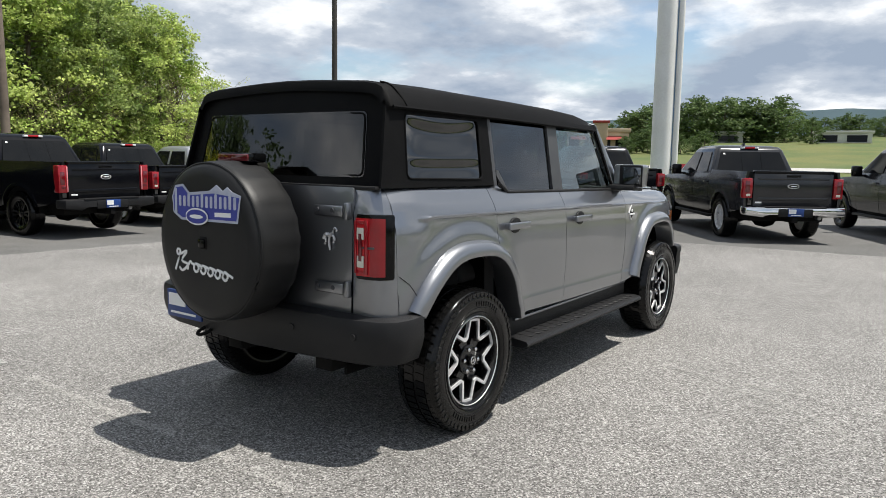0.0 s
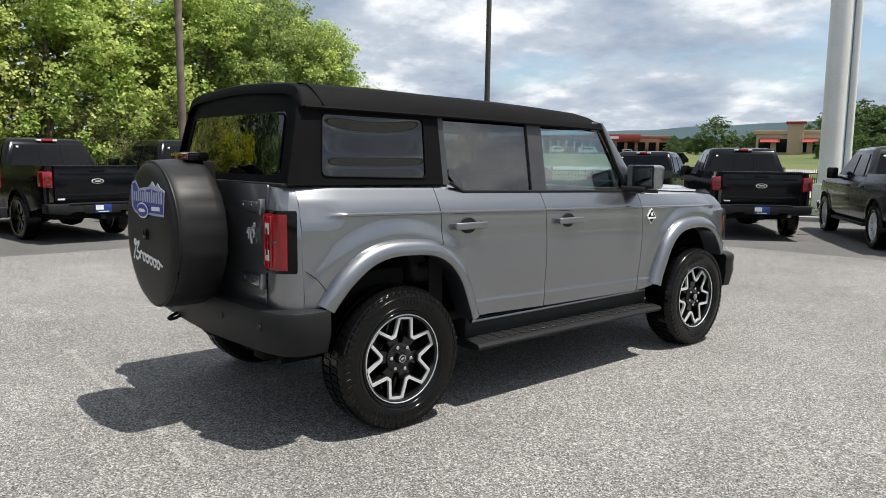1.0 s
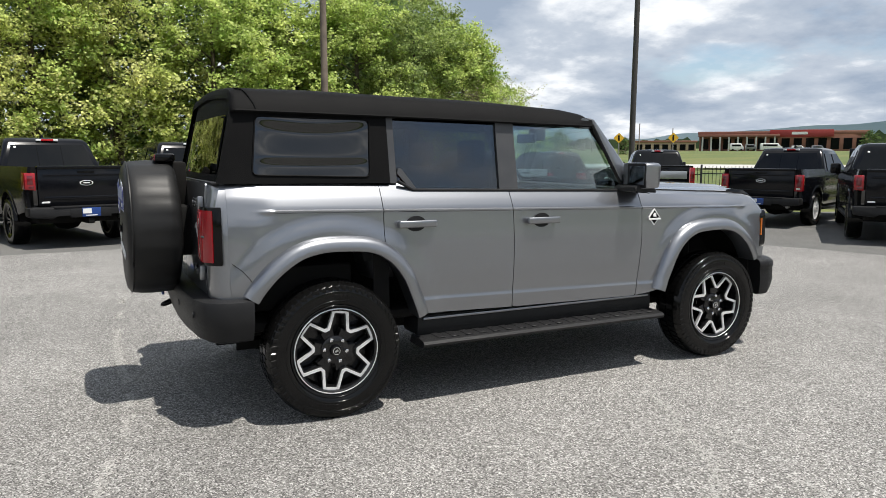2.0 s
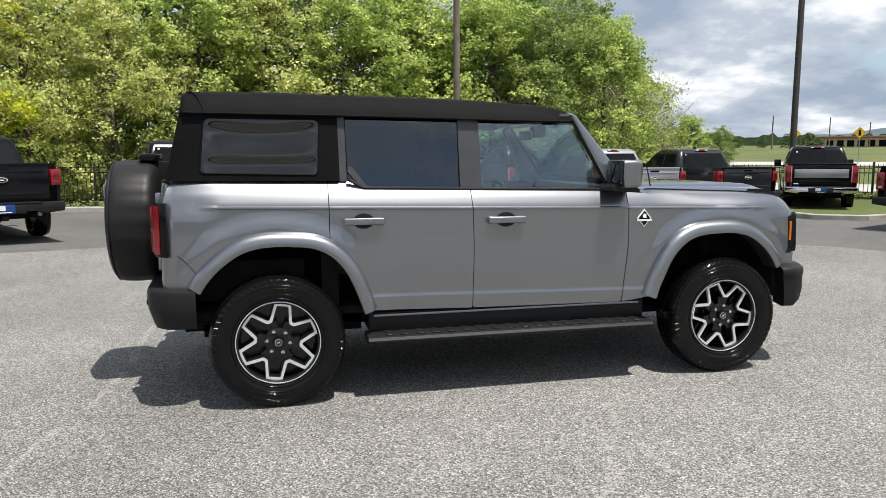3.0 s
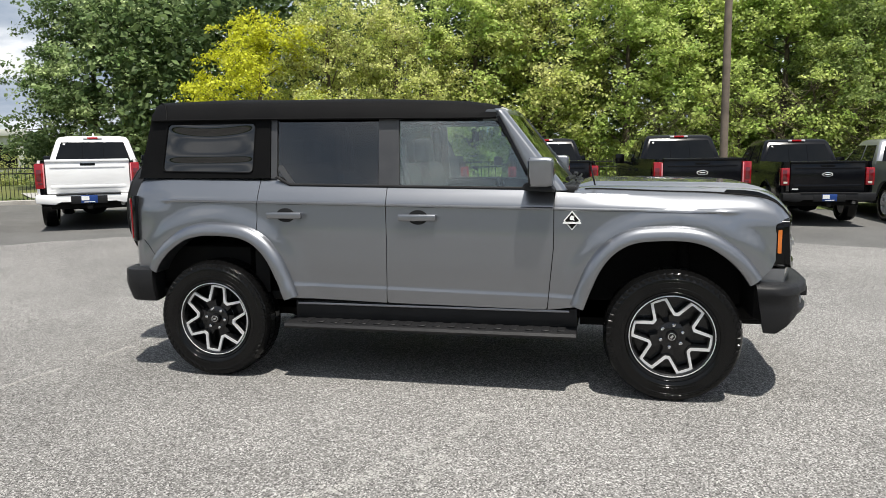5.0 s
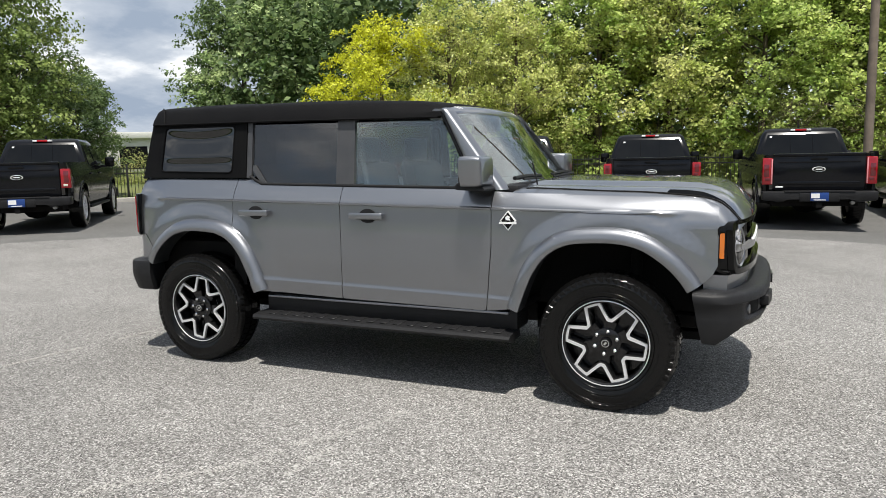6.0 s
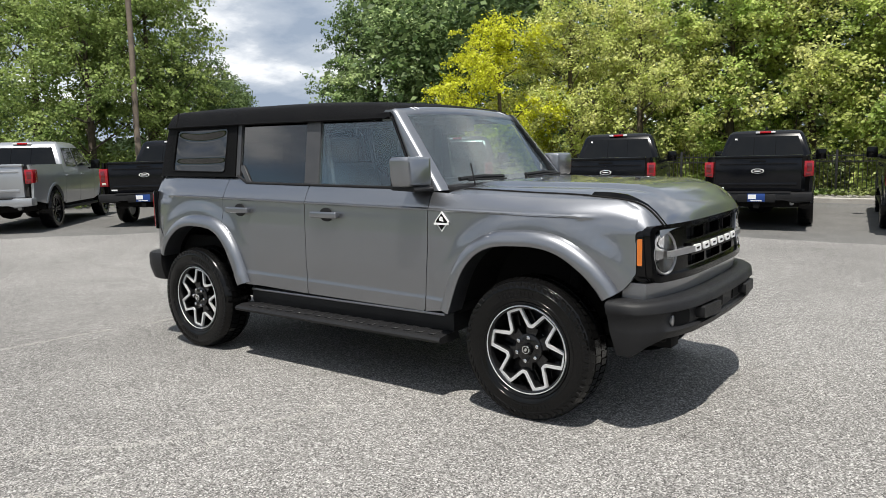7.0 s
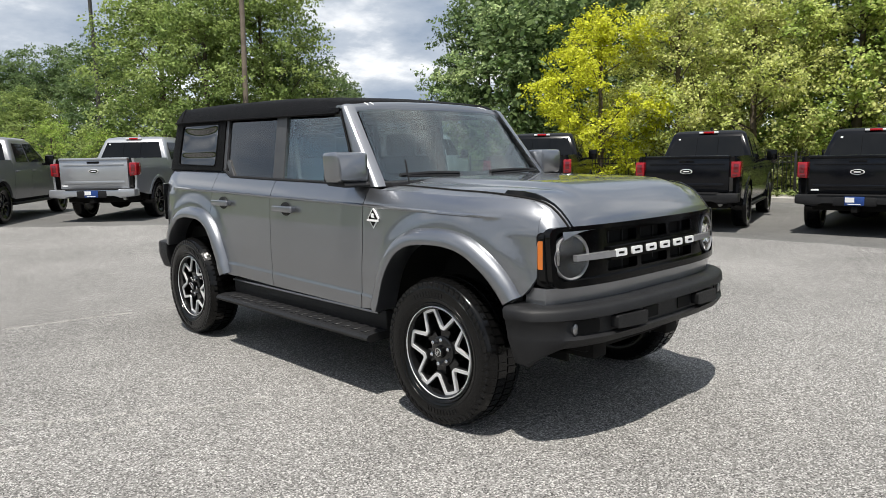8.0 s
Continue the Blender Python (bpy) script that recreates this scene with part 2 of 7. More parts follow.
def speckled(name, tones, size, patch, patch_amount, rough=0.9, relief=0.6):
    """Stone chips in binder: tiny cells of several greys, broad worn and dusty patches, tyre-polished streaks."""
    m = bpy.data.materials.new(name)
    m.use_nodes = True
    n, l = m.node_tree.nodes, m.node_tree.links
    b = n["Principled BSDF"]
    b.inputs["Roughness"].default_value, b.inputs["Specular IOR Level"].default_value = rough, 0.25
    tc = n.new("ShaderNodeTexCoord")
    vor = n.new("ShaderNodeTexVoronoi")
    vor.inputs["Scale"].default_value = 1.0 / size
    l.new(tc.outputs["Object"], vor.inputs["Vector"])
    sep = n.new("ShaderNodeSeparateColor")
    l.new(vor.outputs["Color"], sep.inputs[0])
    ramp = n.new("ShaderNodeValToRGB")
    ramp.color_ramp.interpolation = "LINEAR"
    while len(ramp.color_ramp.elements) < len(tones):
        ramp.color_ramp.elements.new(0.5)
    for e, (at, c) in zip(ramp.color_ramp.elements, tones):
        e.position, e.color = at, (*c, 1)
    l.new(sep.outputs[0], ramp.inputs[0])
    col = ramp.outputs[0]
    for scale, lo, hi, seed in ((patch, 1 - patch_amount, 1 + patch_amount, 0.0), (patch * 7, 1 - patch_amount * 0.6, 1 + patch_amount * 0.6, 5.0), (28.0, 0.86, 1.14, 2.0)):
        noi = n.new("ShaderNodeTexNoise")
        noi.noise_dimensions = "4D"
        noi.inputs["W"].default_value, noi.inputs["Scale"].default_value, noi.inputs["Detail"].default_value = seed, scale, 5
        l.new(tc.outputs["Object"], noi.inputs["Vector"])
        mr = n.new("ShaderNodeMapRange")
        mr.inputs["From Min"].default_value, mr.inputs["From Max"].default_value = 0.3, 0.7
        mr.inputs["To Min"].default_value, mr.inputs["To Max"].default_value = lo, hi
        l.new(noi.outputs["Fac"], mr.inputs["Value"])
        mul = n.new("ShaderNodeVectorMath")
        mul.operation = "SCALE"
        l.new(col, mul.inputs[0])
        l.new(mr.outputs[0], mul.inputs["Scale"])
        col = mul.outputs[0]
    l.new(col, b.inputs["Base Color"])
    bp = n.new("ShaderNodeBump")
    bp.inputs["Strength"].default_value, bp.inputs["Distance"].default_value = relief, 0.004
    l.new(sep.outputs[1], bp.inputs["Height"])
    l.new(bp.outputs[0], b.inputs["Normal"])
    return m


CHIPSEAL = speckled("chip_seal", [(0.0, (0.042, 0.041, 0.039)), (0.35, (0.140, 0.135, 0.129)), (0.75, (0.232, 0.226, 0.217)), (1.0, (0.47, 0.459, 0.440))], 0.0068, 0.30, 0.16)
ASPHALT = speckled("old_asphalt", [(0.0, (0.075, 0.074, 0.072)), (0.5, (0.115, 0.113, 0.109)), (1.0, (0.155, 0.152, 0.147))], 0.009, 0.3, 0.16, relief=0.35)


# ---------------------------------------------------------------- mesh helpers
def finish(bm, name, mat, smooth=40):
    bmesh.ops.recalc_face_normals(bm, faces=bm.faces)
    lim = radians(smooth)
    for f in bm.faces:
        f.smooth = smooth > 0
    for e in bm.edges:
        e.smooth = len(e.link_faces) == 2 and e.calc_face_angle(9.0) < lim
    me = bpy.data.meshes.new(name)
    bm.to_mesh(me)
    bm.free()
    for k in mat if isinstance(mat, (list, tuple)) else (mat,):
        me.materials.append(k)
    return me


def part(name, bm, mat, parent=None, label="", smooth=40):
    ob = new(name, finish(bm, name, mat, smooth))
    if parent is not None:
        ob.parent = parent
    return tagged(ob, label)


def thing(name, label, category, group="", m=None, kind=""):
    ob = new(name)
    if m is not None:
        ob.matrix_basis = m
    return tagged(ob, label, category, group, kind)


def box(bm, lo, hi, b=0.0, seg=2):
    g = bmesh.ops.create_cube(bm, size=1.0)
    vs = g["verts"]
    for v in vs:
        v.co = [lo[k] + (v.co[k] + 0.5) * (hi[k] - lo[k]) for k in range(3)]
    if b:
        es = list({e for v in vs for e in v.link_edges})
        bmesh.ops.bevel(bm, geom=es, offset=b, segments=seg, affect="EDGES", profile=0.5)
    return bm


def boxes(*rows):
    bm = bmesh.new()
    for r in rows:
        box(bm, *r)
    return bm


AXES = {"x": lambda p, a: (a, p[0], p[1]), "y": lambda p, a: (p[0], a, p[1]), "z": lambda p, a: (p[0], p[1], a)}


def prism(bm, pts, axis, a0, a1, b=0.0, seg=2):
    at = AXES[axis]
    lo, hi = [bm.verts.new(at(p, a0)) for p in pts], [bm.verts.new(at(p, a1)) for p in pts]
    n = len(pts)
    fs = [bm.faces.new(lo), bm.faces.new(hi[::-1])]
    fs += [bm.faces.new((lo[k], hi[k], hi[(k + 1) % n], lo[(k + 1) % n])) for k in range(n)]
    if b:
        bmesh.ops.bevel(bm, geom=list({e for f in fs for e in f.edges}), offset=b, segments=seg, affect="EDGES", profile=0.5)
    return bm


def lathe(bm, profile, n=32, axis="x", centre=(0, 0, 0), closed=False, cap=True):
    """Turns (along the axis, radius) pairs about the axis."""
    rings = []
    for a, r in profile:
        ring = []
        for k in range(n):
            t = 2 * math.pi * k / n
            c, s = r * math.cos(t), r * math.sin(t)
            p = {"x": (a, c, s), "y": (c, a, s), "z": (c, s, a)}[axis]
            ring.append(bm.verts.new([p[i] + centre[i] for i in range(3)]))
        rings.append(ring)
    for r0, r1 in zip(rings, rings[1:] + ([rings[0]] if closed else [])):
        for k in range(n):
            bm.faces.new((r0[k], r0[(k + 1) % n], r1[(k + 1) % n], r1[k]))
    if not closed and cap:
        for r, (a, rad) in ((rings[0], profile[0]), (rings[-1], profile[-1])):
            if rad > 1e-4:
                bm.faces.new(r)
    return bm


def tube(bm, pts, radii, n=8, cap=True):
    pts = [Vector(p) for p in pts]
    if isinstance(radii, (int, float)):
        radii = [radii] * len(pts)
    rings = []
    for k, p in enumerate(pts):
        d = (pts[min(k + 1, len(pts) - 1)] - pts[max(k - 1, 0)]).normalized()
        u = d.cross(Vector((0, 0, 1)) if abs(d.z) < 0.9 else Vector((1, 0, 0))).normalized()
        w = d.cross(u)
        rings.append([bm.verts.new(p + float(radii[k]) * (math.cos(2 * math.pi * i / n) * u + math.sin(2 * math.pi * i / n) * w)) for i in range(n)])
    for r0, r1 in zip(rings, rings[1:]):
        for i in range(n):
            bm.faces.new((r0[i], r0[(i + 1) % n], r1[(i + 1) % n], r1[i]))
    if cap:
        bm.faces.new(rings[0]), bm.faces.new(rings[-1][::-1])
    return bm


def loft(bm, rings, close_u=True, caps=True):
    vs = [[bm.verts.new(p) for p in r] for r in rings]
    n = len(vs[0])
    for r0, r1 in zip(vs, vs[1:]):
        for i in range(n if close_u else n - 1):
            bm.faces.new((r0[i], r0[(i + 1) % n], r1[(i + 1) % n], r1[i]))
    if caps and close_u:
        bm.faces.new(vs[0]), bm.faces.new(vs[-1][::-1])
    return vs


def spline(pts, per=6):
    """Catmull-Rom through the points."""
    out, n = [], len(pts)
    p = [Vector(q) for q in pts]
    for k in range(n - 1):
        a, b, c, d = p[max(k - 1, 0)], p[k], p[k + 1], p[min(k + 2, n - 1)]
        for i in range(per):
            t = i / per
            out.append(0.5 * (2 * b + (c - a) * t + (2 * a - 5 * b + 4 * c - d) * t * t + (3 * b - a - 3 * c + d) * t ** 3))
    return out + [p[-1]]


def round_poly(pts, r, seg=4):
    """A polygon with its corners rounded."""
    out, n = [], len(pts)
    for k in range(n):
        a, b, c = (Vector(pts[(k + j) % n]) for j in (-1, 0, 1))
        u, v = (a - b), (c - b)
        d = min(r, u.length * 0.45, v.length * 0.45)
        u, v = b + u.normalized() * d, b + v.normalized() * d
        for i in range(seg + 1):
            t = i / seg
            out.append(tuple((1 - t) ** 2 * u + 2 * t * (1 - t) * b + t * t * v))
    return out


def interp(table, v):
    if v <= table[0][0]:
        return table[0][1]
    for (a, x), (b, y) in zip(table, table[1:]):
        if v <= b:
            return x + (y - x) * (v - a) / (b - a)
    return table[-1][1]


def sheet(outline, fx, side=1, holes=(), ys=0.08, zs=(), thick=0.02, axis="x", skew=None, solid=False):
    """A curved panel: a polygon in the two other axes, cut into a fine net, bowed to fx(u, v), with returned edges. skew(u) tilts the net's long lines.
    axis x: (u, v) = (y, z) and x = side * fx; axis y: (u, v) = (x, z) and y = fx; axis z: (x, y), z = fx."""
    bm = bmesh.new()
    edges = []
    for loop in (outline, *holes):
        vs = [bm.verts.new((u, v + (skew(u) if skew else 0.0), 0)) for u, v in loop]
        edges += [bm.edges.new((vs[k], vs[(k + 1) % len(vs)])) for k in range(len(vs))]
    if holes:
        bmesh.ops.triangle_fill(bm, use_beauty=True, use_dissolve=False, edges=edges)
    else:
        bm.faces.new(list(bm.verts))
    us = [u for u, _ in outline]
    cut = [((c, 0, 0), (1, 0, 0)) for c in np.arange(min(us) + ys * 0.5, max(us), ys)] + [((0, c, 0), (0, 1, 0)) for c in zs]
    for co, no in cut:
        bmesh.ops.bisect_plane(bm, geom=list(bm.verts) + list(bm.edges) + list(bm.faces), plane_co=co, plane_no=no, dist=1e-5)
    if solid:
        g = bmesh.ops.extrude_face_region(bm, geom=list(bm.faces), use_keep_orig=True)
    else:
        g = bmesh.ops.extrude_edge_only(bm, edges=[e for e in bm.edges if len(e.link_faces) == 1])
    back = {v for v in g["geom"] if isinstance(v, bmesh.types.BMVert)}
    for v in bm.verts:
        u, w = v.co.x, v.co.y
        w -= skew(u) if skew else 0.0
        d = fx(u, w) - (thick if v in back else 0.0)
        v.co = {"x": (side * d, u, w), "y": (u, d, w), "z": (u, w, d)}[axis]
    return bm


def on_ground(x, y, heading):
    """A pose on the ground; a thing built with its nose to +y points along the heading (degrees from +y, anticlockwise)."""
    return pose(x, y, fall(x, y), 0, 0, heading)


# ---------------------------------------------------------------- ground, lot, kerb, roads
def rise(x, y):
    """The land lies flat round the lot and climbs gently far off to the north."""
    d = math.hypot(x, y)
    z = interp(((0, -0.5), (13, -0.5), (18.5, -0.2), (34, 0.1), (55, 0.68), (70, 1.1), (125, 2.6), (175, 3.0), (420, 7.0), (1500, 14.0)), d)
    if y <= 0:
        return z * 0.6
    # a grassy bank climbs behind the sheds
    bank = min(1.0, max(0.0, (114.0 - math.degrees(math.atan2(y, x))) / 8.0))
    return z + bank * interp(((80, 0.0), (135, 1.9), (170, 4.0), (420, 6.0)), d)


radii = [0.01, 6, 13, 16, 18.5, 21, 24, 28, 31, 34, 38, 44, 50, 54, 56, 58, 60, 62, 66, 70, 80, 90, 100, 112, 125, 135, 150, 170, 190, 280, 500, 1000, 2400]
bm = bmesh.new()
loft(bm, [[(r * math.cos(t), r * math.sin(t), rise(r * math.cos(t), r * math.sin(t)) - 0.03) for t in np.linspace(0, 2 * math.pi, 97)[:-1]] for r in radii], caps=False)
tagged(part("ground", bm, GRASS), "mown grass verge and fields running off to the hills", "grass", kind="structure")



def fall(x, y):
    """The lot drains gently outwards from the middle."""
    r = math.hypot(x - 1.0, y)
    t = min(1.0, max(0.0, (r - 5.0) / 7.0))
    deep = interp(((-180, 0.0), (-90, -0.075), (-62, -0.06), (-45, -0.04), (-28, 0.06), (-15, 0.11), (0, 0.14), (14, 0.18), (28, 0.27), (42, 0.27), (65, 0.14), (90, 0.12), (180, 0.0)), math.degrees(math.atan2(y, 1.0 - x)))
    return -deep * t * t * (3 - 2 * t)


def far_out(pts):
    return [(5 + (x - 5) * 1.08, y * 1.08) for x, y in pts]


# the outer corners run far out of view, so doors reflect grey paving
KERB = far_out([(150, -150), (6, -100), (5, -29), (-2, -27), (-8.5, -22), (-13.2, -15.5), (-15.6, -8.0), (-16.6, -2.0), (-16.6, 4.0), (-17.4, 9.6), (-17.6, 12.3),
        (-10.2, 11.9), (-9.5, 12.6), (-10.2, 17.6), (-7.6, 18.0), (-6.5, 14.3), (-4.2, 15.6), (0.0, 17.6), (8.0, 20.5), (30, 60), (150, 150)])
NET = tuple(np.arange(-30.0, 26.0, 1.0))
bm = sheet(KERB, lambda x, y: fall(x, y) - 0.012, zs=NET, ys=1.0, thick=0.05, axis="z")
tagged(part("parking_lot", bm, ASPHALT, smooth=60), "worn grey asphalt edge of the parking lot", "pavement", kind="structure")

# the rolled-chip field in the middle of the lot, laid a finger thick on the asphalt
# its far ends, too, are unseen paving added for reflections
FIELD = [(120, -110), (8, -26), (1.0, -14.2), (-2.4, -11.0), (-6.3, -7.6), (-8.2, -4.0), (-8.9, 0.0), (-9.0, 3.6), (-8.3, 6.8), (-6.0, 8.6), (-2.6, 9.0), (1.6, 9.2), (8.0, 10.5), (120, 110)]
vs = []
for k in range(len(FIELD)):
    a, b = Vector(FIELD[k]), Vector(FIELD[(k + 1) % len(FIELD)])
    steps = max(2, int((b - a).length / 0.35))
    for i in range(steps):
        q = a.lerp(b, i / steps)
        j = noise.noise((q.x * 1.7, q.y * 1.7, 0.3)) * 0.16 + noise.noise((q.x * 6, q.y * 6, 2.3)) * 0.05
        vs.append((q.x + j, q.y + j * 0.6))
bm = sheet(vs, fall, zs=NET, ys=1.0, thick=0.05, axis="z")
tagged(part("chip_paving", bm, CHIPSEAL, smooth=60), "pale speckled rolled-chip paving with worn streaks", "pavement", kind="structure")


def streak(pts, width, seed):
    """A worn line in the paving: loose pale chips, thickest along its middle."""
    rng = np.random.default_rng(int(seed * 10))
    path = spline([(x, y, 0.0) for x, y in pts], 40)
    verts, faces = [], []
    for p, q in zip(path, path[1:]):
        for _ in range(int((q - p).length * 800)):
            c = p.lerp(q, rng.uniform()) + Vector((*rng.normal(size=2) * width, 0))
            if noise.noise((c.x * 3.1, c.y * 3.1, seed)) < -0.12:
                continue
            r, t = rng.uniform(0.0035, 0.0075), rng.uniform(0, 6.28)
            z = fall(c.x, c.y) + 0.0015
            n = len(verts)
            for k in range(4):
                a = t + k * 1.57 + rng.uniform(-0.3, 0.3)
                verts.append((c.x + r * math.cos(a), c.y + r * math.sin(a), z + (0.002 if k % 2 else 0.0)))
            faces.append((n, n + 1, n + 2, n + 3))
    me = bpy.data.meshes.new("scuff_line")
    me.from_pydata(verts, [], faces)
    me.materials.append(PALECHIP)
    tagged(new("scuff_line", me), "faint line of pale loose chips on the paving", "road mark", kind="stuff")


streak([(-3.4, -2.38), (-1.5, -2.52), (0.2, -2.52), (1.2, -2.70), (2.0, -2.80)], 0.020, 1.0)
streak([(0.85, 0.52), (1.60, 0.36), (2.30, 0.27), (2.95, 0.10)], 0.022, 2.0)
streak([(1.60, 0.36), (1.95, 0.12), (2.30, -0.03), (2.75, -0.50)], 0.024, 3.0)


def ribbon(name, path, half, z, mat, label, category):
    bm = bmesh.new()
    rows = []
    for k, p in enumerate(path):
        p = Vector(p)
        d = (Vector(path[min(k + 1, len(path) - 1)]) - Vector(path[max(k - 1, 0)])).normalized()
        s = Vector((-d.y, d.x))
        rows.append([(*(p + s * w), rise(*(p + s * w)) + z) for w in (-half, half)])
    loft(bm, rows, close_u=False)
    return tagged(part(name, bm, mat, smooth=60), label, category, kind="structure")


def arc(r, a0, a1, n=60):
    return [(r * math.cos(radians(a)), r * math.sin(radians(a))) for a in np.linspace(a0, a1, n)]


ribbon("road", arc(58, 20, 175, 120), 3.6, 0.03, ROADMAT, "pale concrete highway beyond the grass verge", "road")
ribbon("service_path", arc(28.6, 204, 228, 40), 2.2, 0.03, ROADMAT, "pale concrete path in the grass outside the fence", "path")
ribbon("service_road", arc(31, 30, 158, 120), 2.6, 0.03, ROADMAT, "pale service road just outside the fence", "road")


def kerb_run(path):
    bm = bmesh.new()
    rows = []
    for k, p in enumerate(path):
        p = Vector(p)
        d = (Vector(path[min(k + 1, len(path) - 1)]) - Vector(path[max(k - 1, 0)])).normalized()
        s = Vector((d.y, -d.x))
        rows.append([(*(p + s * a), z + fall(p.x, p.y)) for a, z in ((0, -0.05), (0, 0.11), (0.02, 0.13), (0.16, 0.13), (0.18, 0.11), (0.18, -0.05))])
    loft(bm, rows, close_u=True)
    tagged(part("kerb", bm, CONCRETE, smooth=30), "weathered pale concrete kerb round the lot", "kerb", kind="structure")


kerb_run([tuple(Vector(a).lerp(Vector(b), i / 6)) for a, b in zip(KERB[1:-2], KERB[2:-1]) for i in range(6)] + [KERB[-2]])


# ---------------------------------------------------------------- iron fence
def fence_panel(length=2.4):
    root = thing("fence_panel", "black iron picket fence panel behind the kerb", "fence", "perimeter fence")
    part("post", boxes(((-0.035, -0.035, -0.1), (0.035, 0.035, 1.42), 0.008)), IRON, root)
    for z in (0.16, 1.05, 1.22):
        part("rail", boxes(((0.035, -0.018, z), (length - 0.035, 0.018, z + 0.035))), IRON, root)
    me = finish(boxes(((-0.009, -0.009, 0.08), (0.009, 0.009, 1.36))), "picket", IRON)
    for k in range(1, 19):
        p = new("picket", me)
        p.parent, p.location = root, (k * length / 19, 0.0, 0.0)
    return root


FENCE = far_out([(-3.0, -29.0), (-9.5, -23.2), (-14.4, -16.2), (-17.0, -8.4), (-18.2, -2.0), (-18.2, 4.0), (-18.8, 10.6), (-18.4, 14.6), (-13.0, 19.6), (-6.6, 19.6), (-3.6, 18.0)])
bm = bmesh.new()
strip = [Vector(a).lerp(Vector(b), i / 8) for a, b in zip(FENCE, FENCE[1:]) for i in range(8)] + [Vector(FENCE[-1])]
rows = []
for k, p in enumerate(strip):
    d = (strip[min(k + 1, len(strip) - 1)] - strip[max(k - 1, 0)]).normalized()
    z = min(-0.08, fall(p.x, p.y) + 0.02) + 0.05
    rows.append([(p.x - d.y * w, p.y + d.x * w, h) for w, h in ((-0.55, z - 0.4), (-0.55, z), (0.55, z), (0.55, z - 0.4))])
loft(bm, rows)
tagged(part("pavement", bm, CONCRETE, smooth=30), "pale concrete strip under the fence", "pavement", kind="structure")
proto = fence_panel()
first = True
for a, b in zip(FENCE, FENCE[1:]):
    a, b = Vector(a), Vector(b)
    n = max(1, round((b - a).length / 2.4))
    turn = math.degrees(math.atan2(b.y - a.y, b.x - a.x))
    for k in range(n):
        p = a.lerp(b, k / n)
        m = pose(p.x, p.y, min(-0.08, fall(p.x, p.y) + 0.02), 0, 0, turn)
        if first:
            proto.matrix_basis, first = m, False
        else:
            copy_thing(proto, m @ Matrix.Diagonal(((b - a).length / n / 2.4, 1, 1, 1)))


# ---------------------------------------------------------------- poles
def pole(name, x, y, h, r0, r1, mat, label, lamp=False, turn=0):
    root = thing(name, label, "pole", m=pose(x, y, rise(x, y) - 0.05, 0, 0, turn))
    bm = bmesh.new()
    tube(bm, [(0.03 * math.sin(k), 0.0, h * k / 8) for k in range(9)], [r0 + (r1 - r0) * k / 8 for k in range(9)], 12)
    part("shaft", bm, mat, root)
    if lamp:
        part("arm", boxes(((-0.04, 0.0, h - 0.12), (0.04, 1.0, h - 0.04), 0.01)), BRONZE, root)
        part("lamp_head", boxes(((-0.2, 0.75, h - 0.2), (0.2, 1.55, h - 0.04), 0.04)), BRONZE, root)
    return root


pole("utility_pole", -18.6, 4.65, 12.0, 0.125, 0.095, WOODPOLE, "tall weathered wooden utility pole before the trees")
pole("light_pole", -19.6, 18.6, 13.0, 0.13, 0.10, BRONZE, "tall dark painted light pole beyond the fence", True, 160)
pole("utility_pole", -9.4, -19.3, 11.0, 0.10, 0.08, WOODPOLE, "weathered wooden utility pole behind parked trucks")
pole("light_pole", -8.4, -31.2, 9.3, 0.11, 0.08, BRONZE, "slim dark light pole among the far trees", True, 30)
for x, y, h in ((-89.8, 71.9, 5.0), (-111.0, 100.6, 5.6), (-106.6, 105.4, 4.6)):
    pole("utility_pole", x, y, h, 0.12, 0.09, WOODPOLE, "distant wooden utility pole beside the road")

pylon = thing("sign_pylon", "tall twin white enamelled steel sign pylon in the verge", "pylon", m=pose(-5.5, 19.9, -0.1))
bm = bmesh.new()
lathe(bm, [(-0.1, 0.335), (14.0, 0.32)], 40, "z")
part("main_tube", bm, POLEWHITE, pylon)
bm = bmesh.new()
lathe(bm, [(-0.05, 0.52), (0.10, 0.52), (0.16, 0.46), (0.9, 0.45), (0.93, 0.37)], 40, "z")
part("base_collar", bm, POLEWHITE, pylon)
bm = bmesh.new()
lathe(bm, [(-0.1, 0.10), (14.0, 0.10)], 24, "z", (0.43, 0.15, 0))
part("side_tube", bm, POLEWHITE, pylon)
# narrow pale blue strip between the two tubes
part("cable_duct", boxes(((0.31, 0.09, -0.05), (0.34, 0.12, 14.0), 0.006)), PALEBLUE, pylon)


